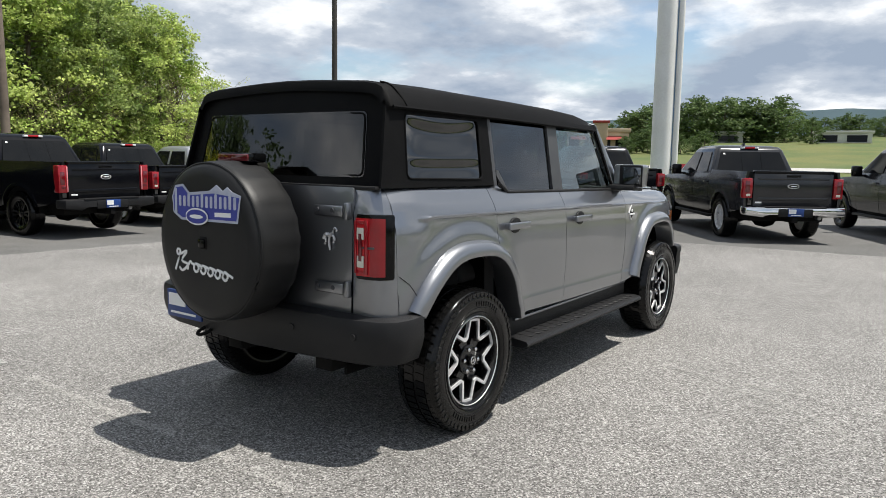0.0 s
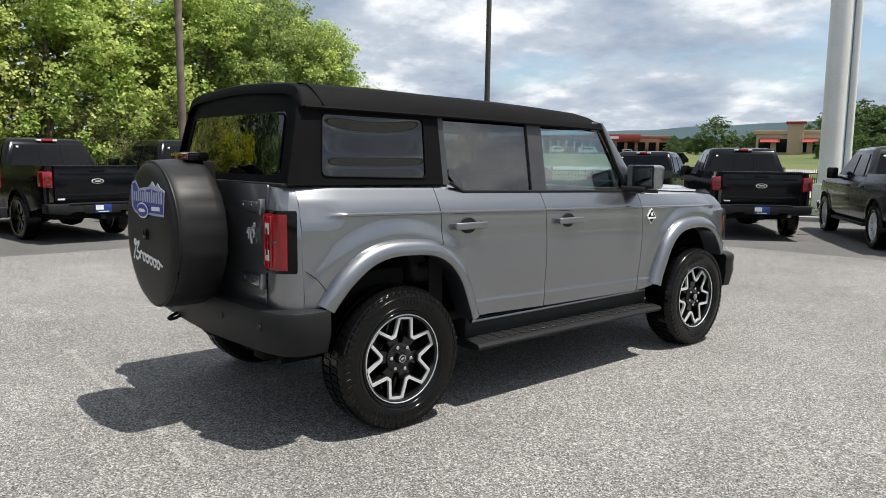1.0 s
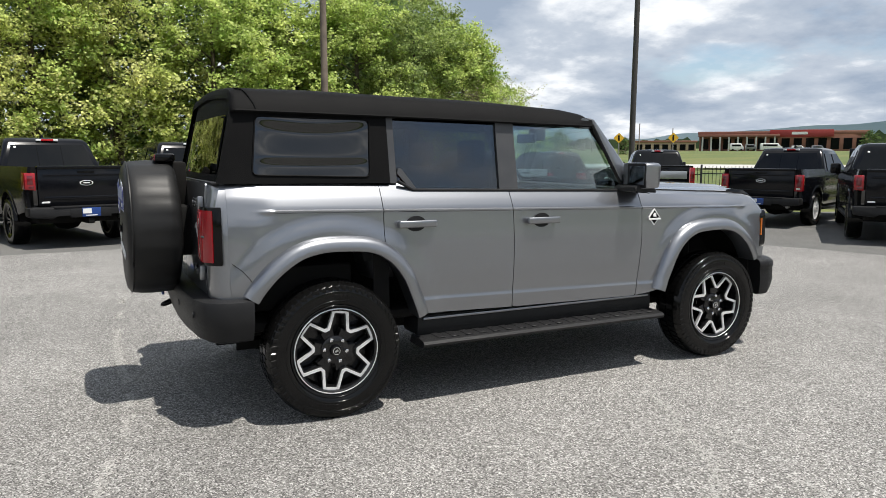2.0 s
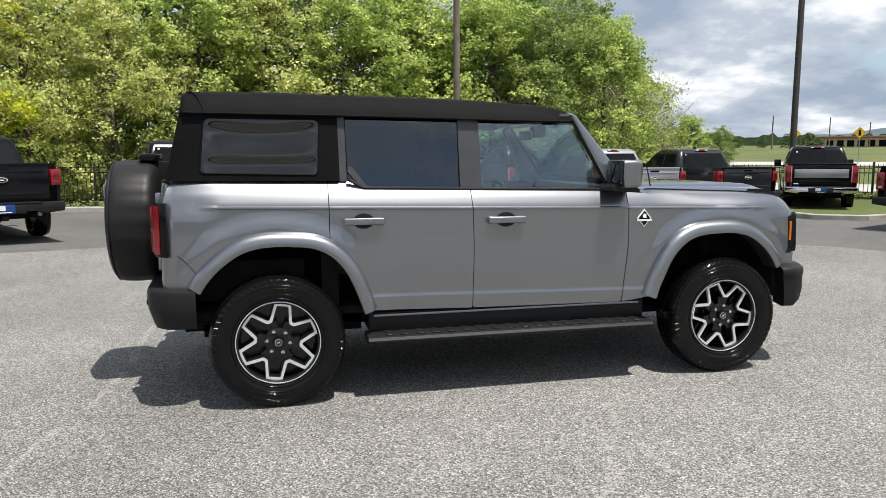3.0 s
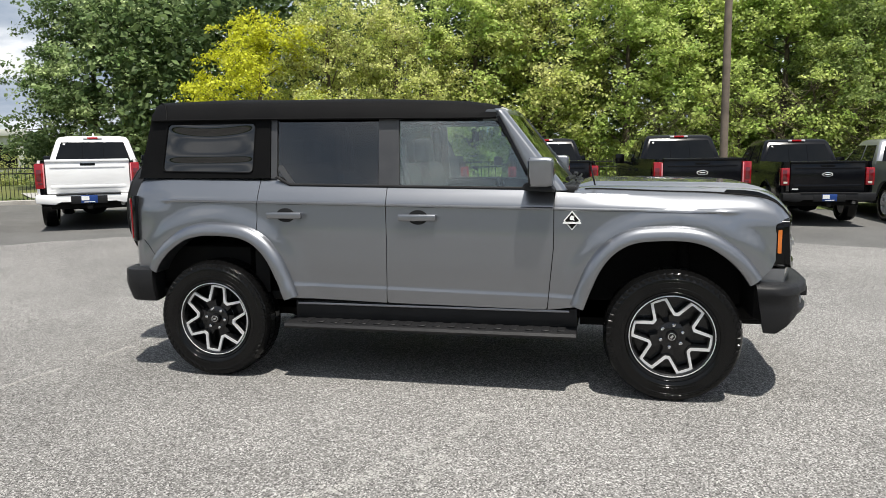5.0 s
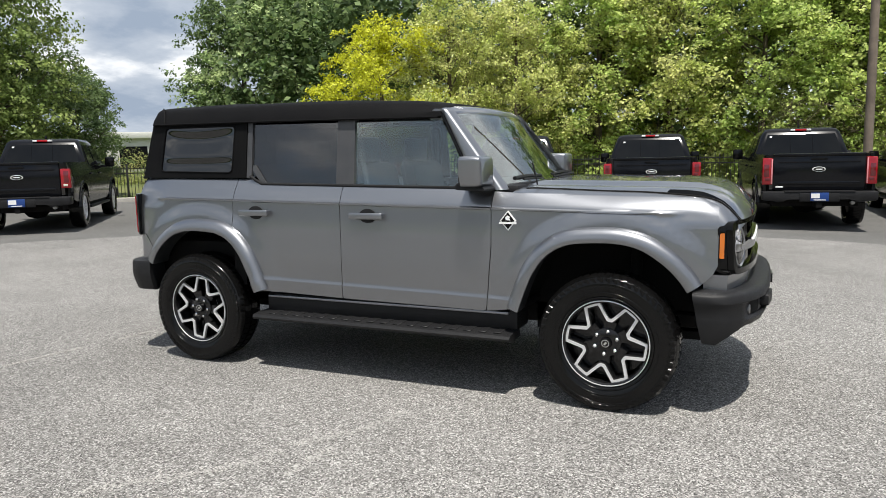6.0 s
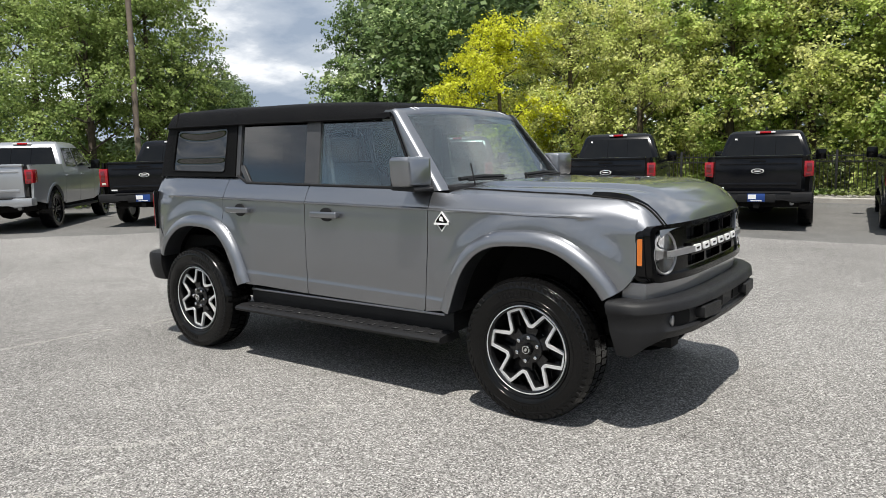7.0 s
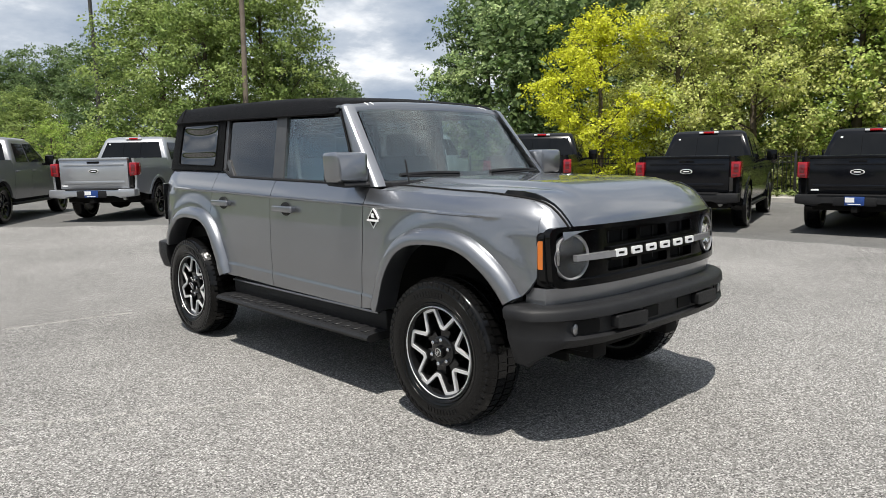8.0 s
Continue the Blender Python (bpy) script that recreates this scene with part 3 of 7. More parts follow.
# ---------------------------------------------------------------- pickup trucks
def tyre_mesh(r, w, rim, blocks=0, mat=RUBBER, name="tyre"):
    bm = bmesh.new()
    h = w / 2
    lathe(bm, [(-h * 0.70, rim), (-h * 0.84, rim + 0.012), (-h * 0.965, rim + (r - rim) * 0.28), (-h, rim + (r - rim) * 0.46), (-h * 0.985, rim + (r - rim) * 0.66), (-h * 0.94, r * 0.945), (-h * 0.84, r * 0.978), (-h * 0.6, r * 0.995),
               (h * 0.6, r * 0.995), (h * 0.84, r * 0.978), (h * 0.94, r * 0.945), (h * 0.985, rim + (r - rim) * 0.66), (h, rim + (r - rim) * 0.46), (h * 0.965, rim + (r - rim) * 0.28), (h * 0.84, rim + 0.012), (h * 0.70, rim)], 56, "x", closed=True)
    for k in range(blocks):
        t0 = 2 * math.pi * k / blocks
        span = 2 * math.pi / blocks
        for x0, x1, off, frac in ((-h * 1.0, -h * 0.56, 0.0, 0.66), (-h * 0.50, -h * 0.06, 0.5, 0.72), (h * 0.06, h * 0.50, 0.2, 0.72), (h * 0.56, h * 1.0, 0.6, 0.66)):
            vs = []
            for rr in (r * 0.975, r * 1.012):
                for x, t in ((x0, 0), (x1, 0.1), (x1, frac + 0.1), (x0, frac)):
                    a = t0 + span * (t + off)
                    q = rr - (0.022 if abs(x) > h * 0.9 else 0.0)
                    vs.append(bm.verts.new((x, q * math.cos(a), q * math.sin(a))))
            for f in ((4, 5, 6, 7), (0, 4, 7, 3), (1, 2, 6, 5), (0, 1, 5, 4), (3, 7, 6, 2)):
                bm.faces.new([vs[i] for i in f])
    return finish(bm, name, mat, 35)


def truck_rim(mat, spokes=6):
    bm = bmesh.new()
    lathe(bm, [(-0.10, 0.245), (0.09, 0.25), (0.105, 0.262), (0.115, 0.258), (0.10, 0.235), (0.0, 0.225)], 40, "x")
    for k in range(spokes):
        a = 2 * math.pi * k / spokes
        for s in (-1, 1):
            vs = []
            for x in (0.045, 0.085):
                for r, t in ((0.05, a + s * 0.5), (0.05, a - s * 0.1), (0.245, a + s * 0.10), (0.245, a + s * 0.26)):
                    vs.append(bm.verts.new((x + (0.02 if r > 0.1 else 0), r * math.cos(t), r * math.sin(t))))
            for f in ((4, 5, 6, 7), (0, 1, 5, 4), (1, 2, 6, 5), (2, 3, 7, 6), (3, 0, 4, 7)):
                bm.faces.new([vs[i] for i in f])
    lathe(bm, [(0.03, 0.085), (0.095, 0.075), (0.105, 0.045), (0.105, 0.0)], 20, "x")
    return finish(bm, "rim", mat, 30)


TRUCK_TYRE = tyre_mesh(0.42, 0.28, 0.25, 44)
TRUCK_RIMS = {"black": truck_rim(RIMBLACK), "alloy": truck_rim(MACHINED)}


def arch_pts(cy, r, z0, n=14):
    """The points of a wheel opening from its front foot over the top to its rear foot."""
    s = math.asin((z0 - 0.42) / r)
    return [(cy + r * math.cos(t), 0.42 + r * math.sin(t)) for t in np.linspace(s, math.pi - s, n)]


def slab(bm, quad, thick):
    """A pane or board from a polygon of points, thickened along its normal."""
    q = [Vector(p) for p in quad]
    n = (q[1] - q[0]).cross(q[2] - q[0]).normalized() * thick
    a, b = [bm.verts.new(p) for p in q], [bm.verts.new(p + n) for p in q]
    k = len(q)
    bm.faces.new(a[::-1]), bm.faces.new(b)
    for i in range(k):
        bm.faces.new((a[i], a[(i + 1) % k], b[(i + 1) % k], b[i]))
    return bm


def emblem(name, parent, mat_rim, mat_in, centre, rx, rz, back=-1, label="small oval emblem", depth=0.012):
    """An oval badge on a face that looks along y."""
    bm = bmesh.new()
    e = [(centre[0] + rx * math.cos(t), centre[2] + rz * math.sin(t)) for t in np.linspace(0, 2 * math.pi, 29)[:-1]]
    prism(bm, e, "y", centre[1], centre[1] + back * depth, 0.002, 1)
    ob = part(name, bm, mat_rim, parent, label)
    bm = bmesh.new()
    e = [(centre[0] + rx * 0.84 * math.cos(t), centre[2] + rz * 0.78 * math.sin(t)) for t in np.linspace(0, 2 * math.pi, 29)[:-1]]
    prism(bm, e, "y", centre[1] + back * (depth + 0.001), centre[1] + back * (depth + 0.004))
    part("emblem_field", bm, mat_in, ob)
    bm = bmesh.new()
    prism(bm, round_poly([(centre[0] - rx * 0.5, centre[2] - rz * 0.2), (centre[0] + rx * 0.5, centre[2] - rz * 0.2), (centre[0] + rx * 0.5, centre[2] + rz * 0.2), (centre[0] - rx * 0.5, centre[2] + rz * 0.2)], rz * 0.2), "y",
          centre[1] + back * (depth + 0.005), centre[1] + back * (depth + 0.008))
    part("emblem_bar", bm, mat_rim, ob)
    return ob


def pickup(paint, label, rim="black", bumper=PLASTIC, lamp="block", emblem_in=GLOSS, emblem_rim=WHITE, plate=True, bright_gate=False):
    """A crew-cab pickup, nose to +y, rear axle at the origin, tailgate at y = -1.2."""
    P = TRUCK_PAINT[paint]
    root = thing("pickup_truck", label, "pickup truck", "parked pickup trucks")
    # sides
    def bow(y, z):
        base = interp(((0.45, 0.93), (0.62, 0.975), (0.95, 0.995), (1.18, 0.985), (1.32, 0.955), (1.42, 0.935)), z)
        return base - 0.16 * max(0.0, (y - 3.9) / 0.75) ** 2 - 0.03 * max(0.0, (-0.95 - y) / 0.25) ** 2
    zs = (0.62, 0.8, 0.95, 1.08, 1.18, 1.26, 1.34)
    bed = [(-1.19, 0.66), (-1.19, 1.40), (0.70, 1.40), (0.70, 0.52)] + arch_pts(0.0, 0.53, 0.56)
    rear_door = [(0.715, 0.50), (0.715, 1.33), (1.72, 1.30), (1.72, 0.50)]
    front_door = [(1.735, 0.50), (1.735, 1.30), (2.86, 1.26), (2.86, 0.50)]
    wing = [(2.875, 0.50), (2.875, 1.27), (4.35, 1.18), (4.55, 1.05), (4.55, 0.62)] + arch_pts(3.68, 0.53, 0.56)
    for s in (-1, 1):
        part("bed_side", sheet(bed, bow, s, zs=zs, ys=0.2, thick=0.05), P, root)
        for nm, o in (("rear_door", rear_door), ("front_door", front_door)):
            d = part(nm, sheet(o, bow, s, zs=zs, ys=0.3, thick=0.03), P, root)
            y0 = o[0][0] + 0.08
            bm = boxes(((min(s * 0.985, s * 1.02), y0, 1.12), (max(s * 0.985, s * 1.02), y0 + 0.2, 1.155), 0.008))
            part("handle", bm, P, d)
        part("front_wing", sheet(wing, bow, s, zs=zs, ys=0.2, thick=0.05), P, root)
        for cy in (0.0, 3.68):
            bm = bmesh.new()
            rows = []
            for y, z in arch_pts(cy, 0.53, 0.56, 18):
                u = Vector((y - cy, z - 0.42)).normalized()
                rows.append([(s * bow(y, z) * k, y + u.x * o, z + u.y * o) for k, o in ((0.99, 0.05), (1.012, 0.045), (1.018, 0.02), (1.016, -0.01), (0.80, -0.015))])
            loft(bm, rows, close_u=False)
            part("wheel_lip", bm, P, root)
            bm = bmesh.new()
            loft(bm, [[(s * 0.94, y, z), (s * 0.50, y, z)] for y, z in arch_pts(cy, 0.55, 0.45, 12)], close_u=False)
            part("wheel_liner", bm, UNDER, root)
        part("sill_step", boxes(((min(s * 0.80, s * 1.0), 0.62, 0.37), (max(s * 0.80, s * 1.0), 3.0, 0.43), 0.02)), PLASTIC, root)
        bm = boxes(((min(s * 1.02, s * 1.24), 2.52, 1.26), (max(s * 1.02, s * 1.24), 2.66, 1.50), 0.035), ((min(s * 0.9, s * 1.06), 2.55, 1.26), (max(s * 0.9, s * 1.06), 2.62, 1.31), 0.01))
        part("door_mirror", bm, GLOSS if paint != "white" else TRUCK_PAINT["black"], root)
    # cab: three stacked rings give the leaning glasshouse and the crowned roof
    def ring(z, y0, y1, x, r):
        return [(px, py, z) for px, py in round_poly([(-x, y0), (x, y0), (x, y1), (-x, y1)], r, 4)]
    bm = bmesh.new()
    loft(bm, [ring(1.18, 0.72, 3.0, 0.95, 0.05), ring(1.30, 0.73, 2.98, 0.945, 0.06), ring(1.84, 0.98, 2.28, 0.77, 0.10), ring(1.905, 1.05, 2.18, 0.72, 0.12), ring(1.935, 1.20, 2.05, 0.58, 0.14), ring(1.945, 1.4, 1.9, 0.3, 0.1)])
    part("cab", bm, P, root)
    def cabx(z):
        return 0.945 - (z - 1.30) * (0.175 / 0.54)
    def caby(z):
        return 0.73 + (z - 1.30) * (0.25 / 0.54)
    def wsy(z):
        return 2.98 - (z - 1.30) * (0.70 / 0.54)
    bm = bmesh.new()
    e = 0.006
    slab(bm, [(x * cabx(z), caby(z) - e, z) for x, z in ((-0.86, 1.36), (0.86, 1.36), (0.84, 1.79), (-0.84, 1.79))], 0.012)
    part("rear_window", bm, PRIVACY, root)
    bm = bmesh.new()
    slab(bm, [(x, caby(z) - e - 0.0125, z) for x, z in ((-0.62, 1.735), (-0.575, 1.735), (-0.575, 1.765), (-0.62, 1.765))], 0.002)
    part("window_sticker", bm, WHITE, root)
    for x in (-0.22, 0.22):
        bm = bmesh.new()
        slab(bm, [(x + d, caby(z) - e - 0.0125, z) for d, z in ((-0.006, 1.37), (0.006, 1.37), (0.006, 1.78), (-0.006, 1.78))], 0.003)
        part("window_divider", bm, GLOSS, root)
    bm = bmesh.new()
    slab(bm, [(x * cabx(z), wsy(z) + e, z) for x, z in ((0.9, 1.34), (-0.9, 1.34), (-0.87, 1.80), (0.87, 1.80))], 0.012)
    part("windscreen", bm, PRIVACY, root)
    for s in (-1, 1):
        for y0, y1, y2, y3 in ((0.98, 1.66, 1.66, 1.12), (1.76, 2.72, 2.24, 1.76)):
            bm = bmesh.new()
            q = [(s * (cabx(z) + e), y, z) for y, z in ((y0, 1.35), (y1, 1.35), (y2, 1.78), (y3, 1.78))]
            slab(bm, q if s > 0 else q[::-1], 0.01)
            part("side_window", bm, PRIVACY, root)
    # bonnet and nose
    bm = bmesh.new()
    rows = []
    for y, z in ((2.75, 1.24), (3.2, 1.27), (4.0, 1.25), (4.4, 1.20), (4.55, 1.08)):
        rows.append([(x, y, z - 0.05 * (abs(x) / 0.9) ** 3) for x in np.linspace(-0.93, 0.93, 11) * (1 - 0.14 * max(0, (y - 3.9) / 0.65))])
    loft(bm, rows, close_u=False)
    part("bonnet", bm, P, root)
    part("grille", boxes(((-0.78, 4.45, 0.66), (0.78, 4.58, 1.14), 0.04)), GLOSS, root)
    part("front_bumper", boxes(((-0.97, 4.42, 0.42), (0.97, 4.70, 0.68), 0.06)), bumper, root)
    part("underbody", boxes(((-0.75, -1.0, 0.42), (0.75, 4.4, 0.62), 0.02), ((-0.92, 0.7, 0.42), (0.92, 2.9, 0.60), 0.02)), UNDER, root)
    part("bed_tub", boxes(((-0.90, -1.10, 0.62), (0.90, 0.68, 0.74)), ((-0.93, 0.60, 0.7), (0.93, 0.70, 1.37)), ((-0.93, -1.12, 0.7), (-0.84, 0.66, 1.39)), ((0.84, -1.12, 0.7), (0.93, 0.66, 1.39))), UNDER, root)
    # tail
    gate = part("tailgate", boxes(((-0.785, -1.225, 0.73), (0.785, -1.14, 1.40), 0.02)), P, root)
    part("gate_spoiler", boxes(((-0.79, -1.245, 1.355), (0.79, -1.12, 1.415), 0.02)), GLOSS if paint in ("black", "grey") else P, gate)
    part("gate_swage", boxes(((-0.70, -1.236, 0.84), (0.70, -1.215, 0.90), 0.008), ((-0.70, -1.236, 1.24), (0.70, -1.215, 1.28), 0.008)), P, gate)
    part("handle", boxes(((-0.14, -1.238, 1.29), (0.14, -1.22, 1.335), 0.006)), GLOSS, gate)
    if bright_gate:
        part("gate_trim", boxes(((-0.73, -1.242, 0.98), (0.73, -1.224, 1.235), 0.006)), TRUCK_PAINT["silver"], gate, "bright silver tailgate panel")
    elif emblem_in is not None:
        emblem("emblem", gate, emblem_rim, emblem_in, (0, -1.225, 1.12), 0.115, 0.047)
    part("gate_badge", boxes(((-0.74, -1.232, 0.785), (-0.61, -1.222, 0.815), 0.002)), WHITE, gate, "small bright badge bar")
    for s in (-1, 1):
        bm = bmesh.new()
        if lamp == "wrap":
            prof = [(0.815, 1.00), (0.985, 1.02), (0.985, 1.30), (0.815, 1.30)]
        elif lamp == "tall":
            prof = [(0.80, 0.84), (0.98, 0.84), (0.98, 1.34), (0.80, 1.34)]
        else:
            prof = [(0.80, 0.88), (0.985, 0.88), (0.985, 1.27), (0.80, 1.27)]
        lz = 1.035 if lamp == "wrap" else 0.92
        prism(bm, [(s * x, z) for x, z in prof], "y", -1.235, -0.98 if lamp == "wrap" else -1.08, 0.018)
        tl = part("tail_lamp", bm, REDLENS, root)
        part("lamp_bezel", boxes(((min(s * 0.845, s * 0.93), -1.242, lz), (max(s * 0.845, s * 0.93), -1.232, lz + 0.045), 0.004)), WHITELENS if lamp == "block" else DARKRED, tl)
        part("lamp_core", boxes(((min(s * 0.86, s * 0.95), -1.240, lz + 0.07), (max(s * 0.86, s * 0.95), -1.232, lz + (0.22 if lamp == "wrap" else 0.30)), 0.004)), DARKRED, tl)
        if lamp == "tall":
            part("lamp_strip", boxes(((min(s * 0.80, s * 0.825), -1.246, 0.86), (max(s * 0.80, s * 0.825), -1.233, 1.32), 0.004)), PINKLENS, tl)
    bm = bmesh.new()
    pts = [(-0.98, 0.56), (-0.62, 0.52), (-0.52, 0.60), (0.52, 0.60), (0.62, 0.52), (0.98, 0.56), (0.98, 0.72), (-0.98, 0.72)]
    prism(bm, pts, "y", -1.40, -1.10, 0.025)
    rb = part("rear_bumper", bm, bumper, root)
    part("bumper_step", boxes(((-0.60, -1.41, 0.705), (0.60, -1.16, 0.732), 0.006)), PLASTIC, rb)
    part("plate_recess", boxes(((-0.34, -1.409, 0.535), (0.34, -1.39, 0.69), 0.01)), PLASTIC, rb)
    if plate:
        pl = part("dealer_card", boxes(((-0.155, -1.425, 0.545), (0.155, -1.41, 0.70), 0.004)), BLUEPLATE, rb, "blue and white dealer card")
        part("card_print", boxes(((-0.145, -1.429, 0.60), (0.0, -1.4255, 0.685))), WHITE, pl)
        part("card_print", boxes(((-0.10, -1.429, 0.56), (0.10, -1.4255, 0.575))), WHITE, pl)
    part("tow_hitch", boxes(((-0.05, -1.40, 0.42), (0.05, -0.9, 0.52), 0.006)), UNDER, root)
    bm = bmesh.new()
    lathe(bm, [(-0.75, 0.05), (-0.25, 0.06), (-0.17, 0.15), (0.0, 0.19), (0.17, 0.15), (0.25, 0.06), (0.75, 0.05)], 18, "x", (0, 0, 0.40))
    part("rear_axle", bm, UNDER, root)
    bm = bmesh.new()
    tube(bm, [(0.62, -1.12, 0.50), (0.62, -0.5, 0.50), (0.5, 0.3, 0.52)], 0.04, 10)
    part("exhaust_pipe", bm, STEEL, root)
    hl = part("high_brake_lamp", boxes(((-0.11, 0.965, 1.865), (0.11, 1.06, 1.905), 0.006)), SUVRED, root)
    for s in (-1, 1):
        part("cargo_lamp", boxes(((min(s * 0.112, s * 0.20), 0.965, 1.865), (max(s * 0.112, s * 0.20), 1.06, 1.905), 0.006)), WHITE, hl)
    bm = bmesh.new()
    prism(bm, [(1.30, 1.935), (1.52, 1.935), (1.34, 2.0), (1.31, 2.0)], "x", -0.02, 0.02, 0.006, 1)
    part("roof_aerial", bm, P, root)
    for cy in (0.0, 3.68):
        for s in (-1, 1):
            w = new("wheel")
            w.parent, w.matrix_basis = root, pose(s * 0.86, cy, 0.42, 0, 0, 0 if s > 0 else 180)
            for nm, me in (("tyre", TRUCK_TYRE), ("rim", TRUCK_RIMS[rim])):
                o = new(nm, me)
                o.parent = w
    return root


def head_deg(hx, hy):
    return math.degrees(math.atan2(-hx, hy))


TRUCK_KINDS = {
    "black_new": dict(paint="black", label="black crew-cab pickup parked nose to the fence", lamp="wrap"),
    "black_tall": dict(paint="black", label="large black heavy-duty pickup with tall tail lamps", lamp="tall"),
    "black_old": dict(paint="black", label="older black crew-cab pickup with square tail lamps", lamp="block", rim="alloy"),
    "black_chrome": dict(paint="black", label="black heavy-duty pickup with bright tailgate and bumper", lamp="tall", bumper=CHROME, bright_gate=True),
    "silver": dict(paint="silver", label="silver crew-cab pickup with chrome wheels", lamp="wrap", rim="alloy", bumper=CHROME),
    "silver_plain": dict(paint="silver", label="silver crew-cab pickup with painted rear bumper", lamp="wrap", bumper=TRUCK_PAINT["silver"]),
    "grey": dict(paint="grey", label="dark grey crew-cab pickup with a chrome bumper", lamp="block", rim="alloy", bumper=CHROME),
    "grey_new": dict(paint="grey", label="dark grey crew-cab pickup on black wheels", lamp="wrap"),
    "mid_grey": dict(paint="mid_grey", label="mid grey crew-cab pickup on black wheels", lamp="wrap"),
    "white": dict(paint="white", label="white crew-cab pickup with a painted rear bumper", lamp="tall", bumper=TRUCK_PAINT["white"], emblem_in=None),
    "red": dict(paint="red", label="red pickup standing beyond the lot", lamp="block", plate=False),
}
# rear axle x, y, heading vector, size
TRUCKS = [
    ("black_tall", -12.05, 2.92, -0.993, -0.12, 1.04),
    ("black_new", -11.70, -0.20, -0.986, -0.164, 1.0),
    ("black_new", -10.55, -2.95, -0.959, -0.284, 1.0),
    ("black_new", -9.84, -6.63, -0.865, -0.501, 1.0),
    ("white", -8.52, -9.79, -0.82, -0.572, 1.0),
    ("black_old", -5.6, -12.07, -0.764, -0.645, 1.0),
    ("silver_plain", -2.93, -13.79, -0.692, -0.722, 1.0),
    ("mid_grey", 0.25, -14.67, -0.557, -0.831, 1.0),
    ("black_old", -13.34, 5.77, -0.998, -0.063, 1.0),
    ("silver", -13.7, 8.49, -0.999, -0.051, 1.0),
    ("grey_new", -13.64, 11.35, -0.9997, -0.023, 1.0),
    ("black_chrome", -14.8, 15.7, -0.80, 0.60, 1.04),
    ("black_old", -8.03, 13.29, -0.361, 0.933, 0.98),
    ("black_new", -4.0, 11.92, -0.61, 0.79, 1.0),
    ("grey", -0.38, 11.69, -0.571, 0.821, 1.0),
    ("grey_new", 3.2, 12.35, -0.47, 0.883, 1.0),
    ("red", -7.6, 30.0, 0.9, 0.4, 1.0),
]
made_trucks = {}
for kind, x, y, hx, hy, size in TRUCKS:
    m = on_ground(x, y, head_deg(hx, hy)) @ Matrix.Diagonal((0.975 * size, size, size, 1))
    if kind in made_trucks:
        copy_thing(made_trucks[kind], on_ground(x, y, head_deg(hx, hy)))
    else:
        made_trucks[kind] = pickup(**TRUCK_KINDS[kind])
        made_trucks[kind].matrix_basis = m


# ---------------------------------------------------------------- the four-door off-roader in the middle of the lot
suv = thing("off_road_suv", "graphite grey four-door off-roader with a black soft top", "car", m=pose(-0.02, 0, 0.005))
AXLE_R, AXLE_F, HUB = -1.4745, 1.4745, 0.398
SIDE = ((0.44, 0.795), (0.49, 0.838), (0.55, 0.860), (0.632, 0.8670), (0.641, 0.8668), (0.649, 0.8618), (0.70, 0.8646), (0.80, 0.870), (1.00, 0.868), (1.12, 0.861), (1.160, 0.8585), (1.1675, 0.8585), (1.173, 0.8645), (1.180, 0.8645), (1.187, 0.852), (1.195, 0.850),
        (1.24, 0.829), (1.28, 0.805), (1.31, 0.787), (1.335, 0.766), (1.35, 0.745))


PLAIN = tuple(p for p in SIDE if not 1.13 < p[0] < 1.20)


def flank(y, z):
    """Half width of the body side; its shoulder crease drops gently towards the nose."""
    w = z + 0.019 * (y + 1.85)
    swell = 0.0
    for cy in (AXLE_R, AXLE_F):
        e = math.hypot((y - cy) / 0.72, (z - HUB) / 0.74)
        t = min(1.0, max(0.0, (1.0 - e) / 0.09))
        swell = max(swell, 0.013 * t * t * (3 - 2 * t))
    roll = 0.0
    if y > 0.95:
        # the wing's upper edge rolls over towards the bonnet
        k = max(0.0, 1.0 - (wing_top(y) - z) / 0.085)
        roll = 0.045 * k * k * min(1.0, (y - 0.95) / 0.5)
    plain = min(1.0, max(0.0, (y - 1.70) / 0.16, (-1.80 - y) / 0.07))
    side = interp(SIDE, w) * (1 - plain) + interp(PLAIN, w) * plain
    return side - roll + swell - 0.065 * max(0.0, (y - 1.50) / 0.55) ** 2 - 0.03 * max(0.0, (-1.80 - y) / 0.25) ** 2


LEVELS = (0.50, 0.55, 0.60, 0.632, 0.641, 0.650, 0.67, 0.70, 0.73, 0.77, 0.81, 0.85, 0.89, 0.93, 0.97, 1.00, 1.03, 1.06, 1.09, 1.12, 1.15, 1.1675, 1.173, 1.180, 1.187, 1.195, 1.21, 1.24, 1.26, 1.28, 1.295, 1.31, 1.32, 1.335)


def tilt(y):
    return 0.019 * (y + 1.85)


ARCH = [(0.590, 0.155), (0.545, 0.28), (0.475, 0.43), (0.375, 0.545), (0.245, 0.612), (0.08, 0.632), (-0.09, 0.628), (-0.23, 0.588), (-0.36, 0.50), (-0.445, 0.41), (-0.495, 0.335)]


def arch(cy, flip, inset=0.0):
    out = []
    for p in spline([(a * flip, b, 0) for a, b in ARCH], 5):
        n = Vector((p.x, p.y, 0)).normalized() * inset
        out.append((cy + p.x - n.x, HUB + p.y - n.y))
    return out


def rear_arch(inset=0.06):
    return arch(AXLE_R, 1, inset)


def arch_height(y, inset):
    """Height of the rear wheel opening over y, on its front half."""
    return interp(sorted(p for p in rear_arch(inset) if p[0] > -1.5), y)


